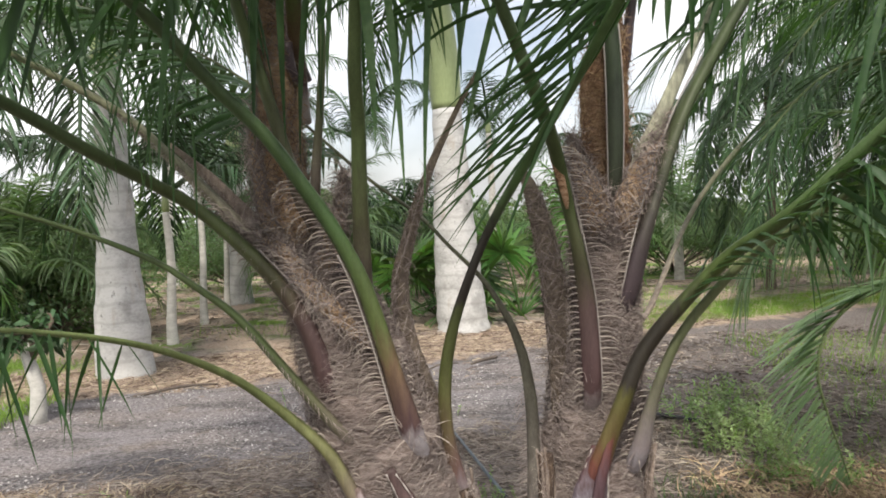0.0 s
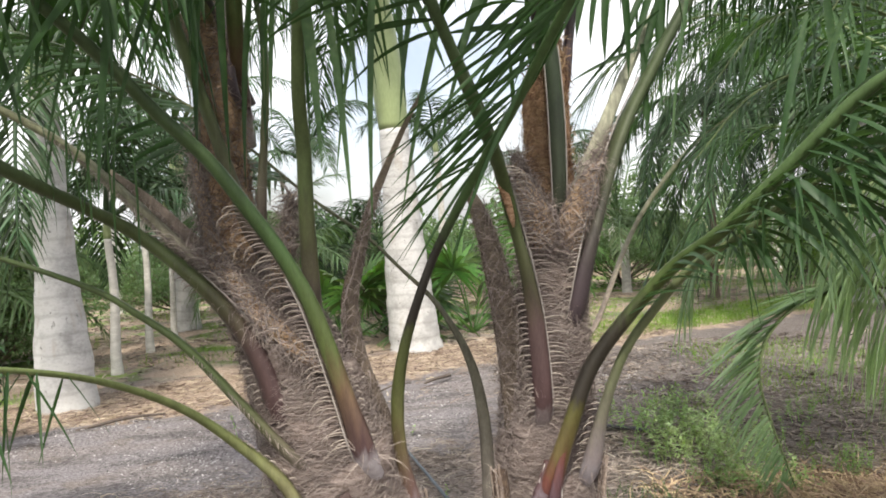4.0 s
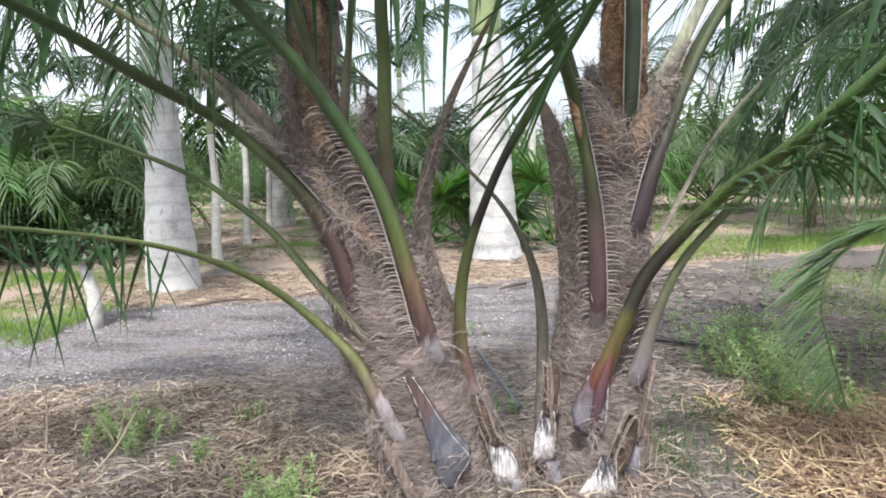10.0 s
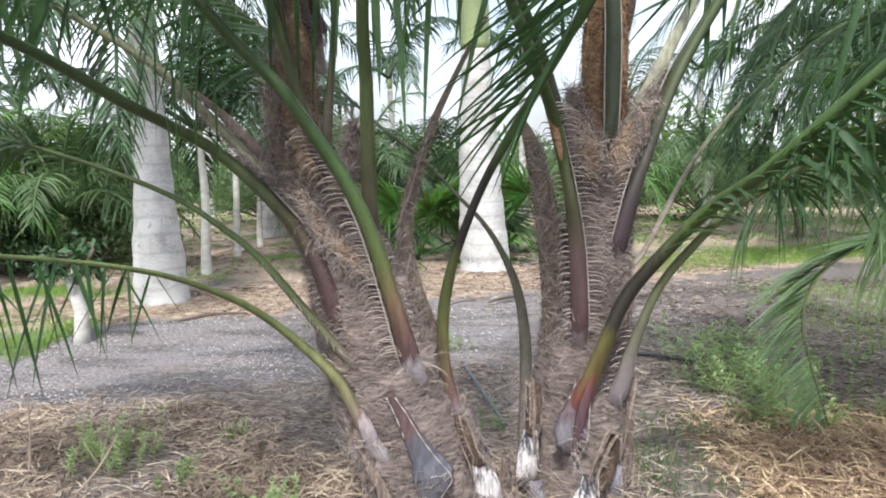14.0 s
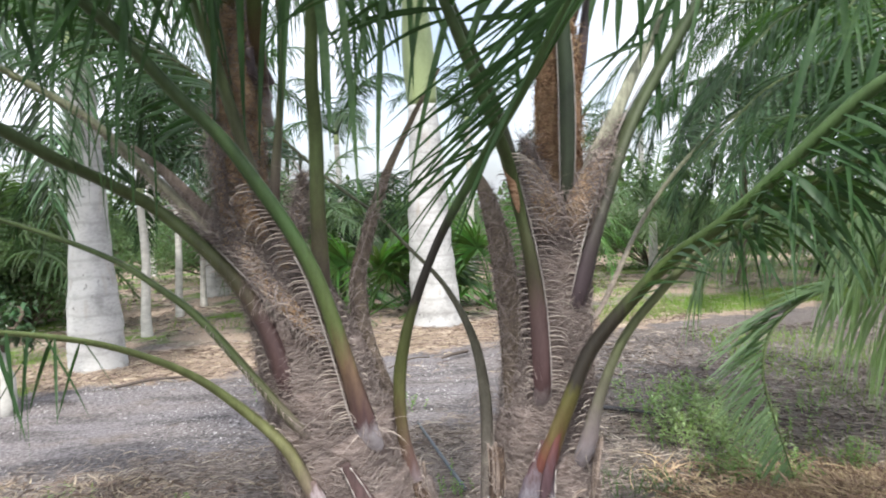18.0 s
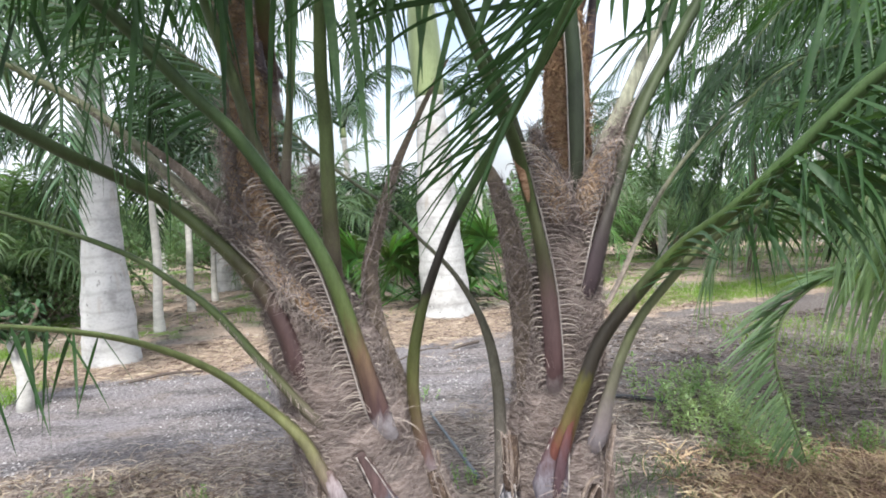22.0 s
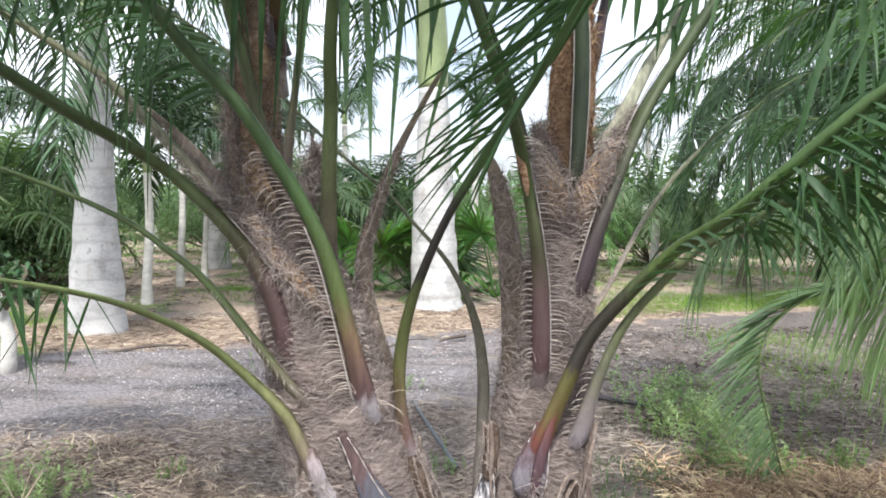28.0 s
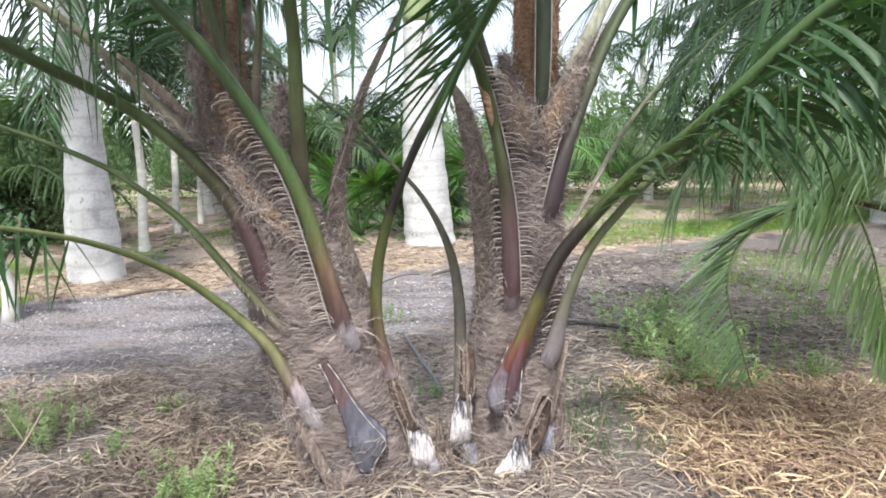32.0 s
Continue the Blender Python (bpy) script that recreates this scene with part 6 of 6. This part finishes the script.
def feather_frond(pts, n, length, leaf="leaf_blue", start=0.3, droop=1.2, spread=(75, 40), lift=0.1, width=0.026, roll=0.0, sides=(1, -1), toward=None, pull=0.0, toward2=None, loose=1.0):
    line = spline(pts, 0.03)
    v, f, al = tube(line, 8, 0.7, 0.3)
    ob = mesh_object("frond", v, f, M["pet_feather"], feather, along=al)
    for vv, ff in leaflets_along(line, start, 1.0, n, length, width, spread=spread, lift=lift, droop=droop, roll=roll, sides=sides, segs=6, jitter=0.12, toward=toward, pull=pull, toward2=toward2, loose=loose):
        mesh_object("leaflet", vv, ff, M[leaf], ob)


feather_frond([(2.950, 3.360, 0.100, 0.0300), (2.834, 3.331, 0.720, 0.0190), (2.300, 3.160, 0.930, 0.0180), (2.096, 3.100, 0.965, 0.0165), (1.920, 3.050, 0.960, 0.0150), (1.760, 3.010, 0.930, 0.0130), (1.637, 2.980, 0.877, 0.0115), (1.527, 2.950, 0.775, 0.0100), (1.481, 2.930, 0.628, 0.0090), (1.512, 2.930, 0.472, 0.0075), (1.585, 2.950, 0.262, 0.0050), (1.635, 2.970, 0.130, 0.0030)], 66, 0.36, "leaf_pale", width=0.0145, droop=1.5, spread=(88, 50), start=0.5, toward=(-1, 0, 0.25), toward2=(-0.55, 0, -0.9), pull=0.9, loose=0.3)
feather_frond([(2.898, 3.380, 0.100, 0.0300), (2.786, 3.336, 0.720, 0.0190), (2.515, 3.200, 1.123, 0.0175), (2.343, 3.120, 1.189, 0.0157), (2.181, 3.060, 1.187, 0.0141), (2.060, 3.030, 1.160, 0.0127), (1.995, 3.010, 1.080, 0.0127), (2.035, 2.990, 0.984, 0.0114), (2.091, 2.980, 0.880, 0.0100), (2.156, 2.970, 0.713, 0.0085), (2.216, 2.970, 0.475, 0.0064), (2.275, 2.990, 0.230, 0.0039)], 112, 0.54, "leaf_light", width=0.018, droop=3.6, start=0.4, toward=(-0.95, -0.2, 0.2), toward2=(-0.05, 0, -1), pull=0.86, loose=0.35)
feather_frond([(2.940, 3.400, 0.100, 0.0300), (2.800, 3.450, 0.800, 0.0190), (2.400, 3.500, 1.230, 0.0160), (2.000, 3.520, 1.330, 0.0130), (1.680, 3.520, 1.250, 0.0100), (1.480, 3.500, 1.080, 0.0070), (1.400, 3.480, 0.900, 0.0040)], 62, 0.56, "leaf_pale", droop=3.4, width=0.016, start=0.4, toward=(-0.5, 0, -0.3), toward2=(-0.2, 0, -1), pull=0.6, loose=0.8)
feather_frond([(2.930, 3.300, 0.100, 0.0300), (2.820, 3.200, 0.800, 0.0190), (2.550, 3.000, 1.300, 0.0160), (2.250, 2.850, 1.480, 0.0130), (1.950, 2.750, 1.440, 0.0100), (1.750, 2.700, 1.280, 0.0070), (1.650, 2.680, 1.080, 0.0040)], 50, 0.5, "leaf_pale", droop=3.4, width=0.017, start=0.4, toward=(-0.4, 0, -0.5), toward2=(-0.1, 0, -1), pull=0.6, loose=0.8)
feather_frond([(2.929, 3.389, 0.100, 0.0300), (3.026, 3.317, 0.720, 0.0190), (3.110, 3.220, 1.022, 0.0246), (3.242, 3.100, 1.112, 0.0211), (3.382, 3.040, 1.018, 0.0180), (3.418, 3.000, 0.809, 0.0149), (3.402, 2.980, 0.545, 0.0119), (3.335, 2.960, 0.290, 0.0088), (3.237, 2.950, 0.069, 0.0044)], 84, 0.52, "leaf_light", width=0.021, droop=2.0, start=0.42, toward=(-0.8, -0.1, -0.5), toward2=(-0.5, 0, -1), pull=0.88, loose=0.3)
feather_frond([(2.923, 3.330, 0.100, 0.0300), (2.835, 3.248, 0.720, 0.0190), (2.750, 3.200, 1.420, 0.0160), (2.400, 3.100, 1.780, 0.0130), (1.950, 3.000, 1.920, 0.0110), (1.550, 2.950, 1.820, 0.0080), (1.250, 2.900, 1.550, 0.0040)], 85, 0.62, "leaf", droop=2.6, width=0.018)
feather_frond([(2.938, 3.384, 0.100, 0.0300), (2.905, 3.499, 0.720, 0.0190), (2.850, 3.600, 1.420, 0.0160), (2.600, 3.900, 1.700, 0.0130), (2.200, 4.200, 1.820, 0.0110), (1.850, 4.400, 1.700, 0.0080), (1.600, 4.500, 1.400, 0.0040)], 79, 0.6, droop=3.0, width=0.018)
feather_frond([(2.890, 3.355, 0.100, 0.0300), (2.966, 3.262, 0.720, 0.0190), (3.050, 3.200, 1.500, 0.0160), (3.200, 3.000, 1.900, 0.0130), (3.400, 2.700, 2.000, 0.0110), (3.600, 2.400, 1.800, 0.0080), (3.700, 2.200, 1.400, 0.0040)], 53, 0.55, "leaf_light", droop=2.4)
feather_frond([(2.945, 3.344, 0.100, 0.0300), (2.907, 3.230, 0.720, 0.0190), (2.800, 3.000, 1.450, 0.0160), (2.550, 2.700, 1.750, 0.0130), (2.250, 2.500, 1.850, 0.0110), (1.950, 2.400, 1.700, 0.0080), (1.750, 2.350, 1.400, 0.0040)], 23, 0.5, droop=2.6, width=0.02)
feather_frond([(2.912, 3.389, 0.100, 0.0300), (2.821, 3.311, 0.720, 0.0190), (2.850, 3.300, 1.600, 0.0160), (2.550, 3.250, 2.050, 0.0130), (2.100, 3.200, 2.250, 0.0110), (1.700, 3.150, 2.150, 0.0080), (1.400, 3.100, 1.850, 0.0040)], 85, 0.7, "leaf_blue", droop=2.6, width=0.018)
feather_frond([(2.948, 3.370, 0.100, 0.0300), (2.847, 3.435, 0.720, 0.0190), (2.700, 3.500, 1.700, 0.0160), (2.300, 3.700, 2.200, 0.0130), (1.800, 3.850, 2.400, 0.0110), (1.350, 3.950, 2.250, 0.0080), (1.050, 4.000, 1.950, 0.0040)], 89, 0.75, "leaf_mid", droop=2.8, width=0.018)
feather_frond([(2.892, 3.371, 0.100, 0.0300), (2.914, 3.490, 0.720, 0.0190), (3.000, 3.800, 1.800, 0.0160), (2.850, 4.300, 2.400, 0.0130), (2.500, 4.800, 2.600, 0.0110), (2.100, 5.200, 2.400, 0.0080), (1.800, 5.500, 2.000, 0.0040)], 85, 0.7, "leaf_mid", droop=2.8, width=0.02)
feather_frond([(2.933, 3.333, 0.100, 0.0300), (2.924, 3.213, 0.720, 0.0190), (2.900, 3.100, 1.800, 0.0160), (2.600, 2.800, 2.300, 0.0130), (2.200, 2.650, 2.450, 0.0110), (1.850, 2.550, 2.300, 0.0080), (1.600, 2.500, 2.000, 0.0040)], 49, 0.6, droop=2.8, width=0.018)
feather_frond([(2.906, 3.333, 0.100, 0.0300), (2.934, 3.450, 0.720, 0.0190), (3.000, 3.700, 1.500, 0.0160), (3.000, 4.200, 1.850, 0.0130), (2.900, 4.700, 1.900, 0.0110), (2.800, 5.100, 1.700, 0.0080), (2.700, 5.400, 1.400, 0.0040)], 53, 0.55, droop=2.6)


# ---- litter, weeds and pipes ----
def scatter_straw(name, label, count, region, material, length, width=0.004, rise=0.25, dens=None, curl=0.4, mound=0.0):
    heap = Heap()
    made = 0
    while made < count:
        x, y = rng.uniform(*region[:2]), rng.uniform(*region[2:])
        if dens and rng.random() > dens(x, y):
            continue
        made += 1
        a = rng.uniform(0, 6.283)
        p = Vector((x, y, bump_height(x, y) + rng.uniform(0.0, 0.02) + mound * rng.random() * max(0.0, 0.4 + noise.noise(Vector((x * 5.0, y * 5.0, 7.7))))))
        way = Vector((math.cos(a), math.sin(a), rng.uniform(0.0, rise)))
        heap.add(*strand(p, way, rng.uniform(*length), width * rng.uniform(0.6, 1.5), Vector((rng.gauss(0, curl), rng.gauss(0, curl), -rng.uniform(0.05, 0.35))), segs=4))
    ob = heap.make(name, material)
    return tagged(ob, label, "straw", kind="stuff")


def near_clump(x, y):
    line = 4.35 + 0.30 * x
    edge = 1.0 if y < line - 0.3 else max(0.0, (line + 0.25 - y) / 0.55)
    return edge * (0.35 + 0.9 * max(0, noise.noise(Vector((x * 1.3, y * 1.3, 5)) + Vector((0, 0, 0.2)) * 0) + 0.35))


scatter_straw("dry_straw", "grey-brown dead grass lying round the clump", 23000, (-2.8, 3.6, 1.2, 5.4), M["straw_grey"], (0.05, 0.19), 0.0055, 0.35, dens=near_clump)
scatter_straw("golden_straw", "heap of golden dry straw", 19000, (0.95, 3.2, 1.7, 3.6), M["straw_gold"], (0.05, 0.18), 0.0072, 1.1, curl=0.7, mound=0.07, dens=lambda x, y: min(1.0, max(0.06, min(1.0, (x - 1.02) * 5)) * 1.5 * math.exp(-(((x - 1.85) / 0.75) ** 2 + ((y - 2.6) / 0.5) ** 2))) * max(0.15, 0.8 + 0.9 * noise.noise(Vector((x * 3.1, y * 3.1, 2.0)))))
scatter_straw("rusty_straw", "rusty straw round the white trunks", 11000, (-4.2, 3.2, 5.6, 9.6), M["straw"], (0.06, 0.2), 0.007, 0.25, dens=lambda x, y: 1.0 if 0.0 < y - (6.85 + 0.42 * x) < 1.5 + 0.5 * noise.noise(Vector((x, y, 3))) else 0.03)


scatter_straw("foot_litter", "torn dry strips round the foot of the stems", 500, (-0.35, 0.85, 2.15, 2.75), M["straw"], (0.06, 0.24), 0.006, 1.6)


scatter_straw("brown_straw", "curled rusty straw in front of the leaning stem", 11000, (-2.6, 0.0, 1.5, 3.6), M["straw"], (0.05, 0.17), 0.0066, 0.9, curl=0.7, mound=0.05, dens=lambda x, y: max(0.0, 0.3 + 1.2 * noise.noise(Vector((x * 1.8, y * 1.8, 8.0)))))
scatter_straw("dark_litter", "dark brown leaf litter on bare soil", 7000, (0.8, 5.0, 3.2, 7.6), M["twig"], (0.03, 0.12), 0.009, 0.25, dens=lambda x, y: max(0.0, 0.35 + noise.noise(Vector((x * 1.3, y * 1.3, 4.0)))))
scatter_straw("pale_litter", "pale dead leaf strips on bare soil", 5000, (0.8, 5.0, 3.2, 7.6), M["straw_grey"], (0.04, 0.16), 0.006, 0.35, dens=lambda x, y: max(0.0, 0.35 - noise.noise(Vector((x * 1.3, y * 1.3, 4.0)))))


scatter_straw("far_litter", "dead leaf strips and straw on the far ground", 7000, (-6.0, 8.5, 7.5, 16.0), M["straw_grey"], (0.1, 0.3), 0.016, 0.3, dens=lambda x, y: max(0.0, 0.3 + noise.noise(Vector((x * 0.8, y * 0.8, 1.0)))) if y > 8.2 + 0.42 * x else 0.0)


def chips():
    heap = Heap()
    n = 0
    while n < 8000:
        x, y = rng.uniform(-4.2, 3.2), rng.uniform(3.2, 8.0)
        if not (4.35 + 0.3 * x - 0.2 < y < 6.9 + 0.42 * x) or rng.random() > 0.25 + 1.4 * noise.noise(Vector((x * 1.1, y * 1.1, 7))):
            continue
        n += 1
        s, a = rng.uniform(0.004, 0.013), rng.uniform(0, 6.283)
        p = Vector((x, y, bump_height(x, y) + s * 0.3))
        u, w = Vector((math.cos(a), math.sin(a), rng.uniform(-0.3, 0.3))) * s, Vector((-math.sin(a), math.cos(a), rng.uniform(-0.3, 0.3))) * s * 0.6
        heap.add([p - u, p - w, p + u, p + w, p + UP * s * 0.6], [(0, 1, 4), (1, 2, 4), (2, 3, 4), (3, 0, 4)])
    tagged(heap.make("mulch_chips", M["chip"], smooth=False), "pale mulch chips on the grey track", "mulch")


chips()


def weed(at, size, n, seed, label="small bright green weed", broad=1.0, material="weed"):
    rr = random.Random(seed)
    ob = thing("weed", label, "weed", group="weeds")
    stalks, heap = Heap(), Heap()
    for k in range(n):
        a, ln = rr.uniform(0, 6.283), size * rr.uniform(0.35, 1.0)
        p = Vector((at[0] + rr.gauss(0, size * 0.36), at[1] + rr.gauss(0, size * 0.36), 0))
        p.z = bump_height(p.x, p.y)
        tip = p + Vector((math.cos(a) * 0.3, math.sin(a) * 0.3, 0.85)).normalized() * ln
        stalks.add(*strand(p, tip - p, ln, 0.004, Vector((0, 0, -0.15)), segs=3))
        for j in range(24):
            u = rr.uniform(0.25, 1.0)
            q = p.lerp(tip, u)
            w = Vector((rr.gauss(0, 1), rr.gauss(0, 1), rr.uniform(-0.2, 0.7)))
            heap.add(*leaflet(q, w, UP, size * broad * rr.uniform(0.06, 0.13), broad * (size * 0.022 + 0.004), 2.5, 2))
    stalks.make("stalk_tuft", M[material], ob)
    heap.make("foliage", M[material], ob)
    return ob


weed((1.60, 3.45), 0.34, 40, 41, "leafy green weed under the drooping frond", 1.05, "weed_pale")
weed((1.58, 3.85), 0.40, 44, 42, "leafy green weed under the drooping frond", 1.05, "weed_pale")
weed((1.60, 3.06), 0.22, 22, 57, "leafy green weed under the drooping frond", 1.05)
weed((1.52, 4.35), 0.36, 30, 43, broad=1.2)
weed((1.35, 3.95), 0.2, 14, 50)
weed((-0.67, 2.20), 0.17, 60, 44, "dense pale green weed in the straw", 1.05, "weed_pale")
weed((-0.74, 2.42), 0.2, 7, 58, "thin pale green weed in the straw", 1.2, "weed_pale")
weed((-1.50, 2.80), 0.28, 40, 45, "bushy green tuft in the straw", 0.95, "weed_pale")
weed((-1.15, 2.60), 0.14, 12, 51, "pale green weed in the straw", 1.2)
weed((-1.10, 3.14), 0.14, 12, 52, "green tuft in the straw")
weed((-0.09, 4.7), 0.2, 12, 46)
weed((0.18, 3.2), 0.14, 10, 47)
weed((-1.0, 5.2), 0.25, 5, 48, "thin weed standing on the track")
weed((2.4, 4.3), 0.2, 10, 49)
weed((1.5, 3.25), 0.26, 22, 54, "leafy green weed under the drooping frond")
weed((1.95, 3.9), 0.28, 22, 55)
weed((2.15, 3.35), 0.24, 18, 56)


def turf(name, label, count, region, dens, height=(0.03, 0.09), material="grass"):
    heap, n = Heap(), 0
    while n < count:
        x, y = rng.uniform(*region[:2]), rng.uniform(*region[2:])
        if rng.random() > dens(x, y):
            continue
        n += 1
        p = Vector((x, y, bump_height(x, y)))
        heap.add(*strand(p, Vector((rng.gauss(0, 0.4), rng.gauss(0, 0.4), 1)), rng.uniform(*height), 0.006, Vector((rng.uniform(-0.3, 0.3), rng.uniform(-0.3, 0.3), -0.15)), segs=2))
    tagged(heap.make(name, M[material]), label, "grass")


turf("grass", "bright green grass strip behind the track", 9000, (2.0, 6.5, 6.3, 11.5), lambda x, y: 1.0 if 0.25 < y - (6.85 + 0.42 * x) < 1.7 else 0.0)
turf("grass", "thin green grass beside the track", 6000, (-6.5, -2.9, 3.6, 7.5), lambda x, y: max(0, min(1, -x - 3.0)) * max(0, 0.5 + 1.5 * noise.noise(Vector((x * 1.2, y * 1.2, 9)))))
turf("grass", "scattered green grass in the litter", 500, (1.3, 3.6, 3.5, 6.0), lambda x, y: max(0.0, noise.noise(Vector((x * 1.4, y * 1.4, 2.5))) - 0.05), (0.03, 0.10))
turf("grass", "strip of green grass at the edge of the track", 3500, (-4.4, -3.05, 4.2, 5.7), lambda x, y: max(0.0, 0.6 + 1.2 * noise.noise(Vector((x * 1.5, y * 1.5, 6.0)))), (0.03, 0.1))
turf("grass", "green grass beyond the feather palm", 4200, (2.6, 6.0, 4.6, 7.2), lambda x, y: max(0.0, 0.45 + 1.2 * noise.noise(Vector((x * 0.9, y * 1.6, 5.5)))), (0.04, 0.12))
turf("grass", "short green tufts by the stem foot", 380, (0.74, 1.2, 2.45, 3.4), lambda x, y: max(0.05, 0.5 + noise.noise(Vector((x * 4, y * 4, 1.5)))), (0.03, 0.13), "leaf_far")


def rod(name, label, category, pts, material, sides=10):
    v, f, al = tube(spline(pts, 0.05), sides)
    return tagged(mesh_object(name, v, f, M[material]), label, category)


rod("irrigation_pipe", "black irrigation pipe lying in the straw", "pipe", [(1.05, 4.73, -0.004, 0.014), (1.3, 4.56, 0.012, 0.014), (1.62, 4.36, -0.004, 0.014)], "pipe")
rod("irrigation_pipe", "black irrigation pipe lying in the litter", "pipe", [(2.26, 3.42, 0.004, 0.014), (2.34, 3.25, 0.01, 0.014), (2.46, 3.0, 0.012, 0.014), (2.62, 2.75, 0.01, 0.014)], "pipe")
rod("hose", "blue-grey hose end between the stems", "hose", [(-0.017, 4.408, 0.015, 0.0070), (0.064, 3.991, 0.030, 0.0080), (0.131, 3.664, 0.035, 0.0090), (0.221, 3.261, 0.030, 0.0110)], "hose")
rod("fallen_twig", "dark fallen twig on the track", "twig", [(0.40, 6.60, 0.03, 0.018), (0.26, 6.45, 0.035, 0.014), (0.16, 6.36, 0.02, 0.008)], "twig", 7)
rod("fallen_twig", "thin curved twig on the track", "twig", [(-0.30, 6.05, 0.012, 0.006), (-0.1, 6.35, 0.03, 0.008), (0.05, 6.45, 0.014, 0.005)], "twig", 7)
rod("fallen_twig", "dry stick by the white trunk", "twig", [(-2.5, 5.62, 0.012, 0.012), (-2.2, 5.85, 0.03, 0.012), (-1.95, 5.98, 0.014, 0.007)], "twig", 7)


def dry_stalk(pts, label):
    """A dead weed stem with a couple of side shoots."""
    ob = thing("dry_stalk", label, "dry stalk", group="dry stalks")
    v, f, al = tube(spline(pts, 0.03), 6)
    mesh_object("stalk", v, f, M["straw"], ob)
    mid = Vector(pts[1])
    for _ in range(2):
        tip = mid.xyz + Vector((rng.uniform(-0.08, 0.08), rng.uniform(-0.05, 0.05), rng.uniform(0.08, 0.16)))
        v, f, al = tube(spline([(*mid.xyz, 0.002), (*mid.xyz.lerp(tip, 0.5), 0.0018), (*tip, 0.0008)], 0.03), 5)
        mesh_object("side_shoot", v, f, M["straw"], ob)


dry_stalk([(-1.789, 2.600, -0.028, 0.0055), (-1.761, 2.600, 0.174, 0.0048), (-1.750, 2.600, 0.398, 0.0024)], "thin upright dry stalk in the straw")
dry_stalk([(-1.886, 2.500, 0.004, 0.0059), (-1.977, 2.500, 0.101, 0.0053), (-2.076, 2.500, 0.247, 0.0024)], "leaning dry stalk in the straw")
dry_stalk([(-1.505, 2.450, 0.024, 0.0051), (-1.385, 2.450, 0.158, 0.0045), (-1.303, 2.450, 0.288, 0.0022)], "leaning dry stalk in the straw")
turf("grass", "rough grass tufts on the far ground", 5000, (-6.0, 9.0, 8.5, 16.0), lambda x, y: max(0.0, noise.noise(Vector((x * 0.6, y * 0.6, 3.3))) - 0.05) if y > 8.4 + 0.42 * x else 0.0, (0.06, 0.2))
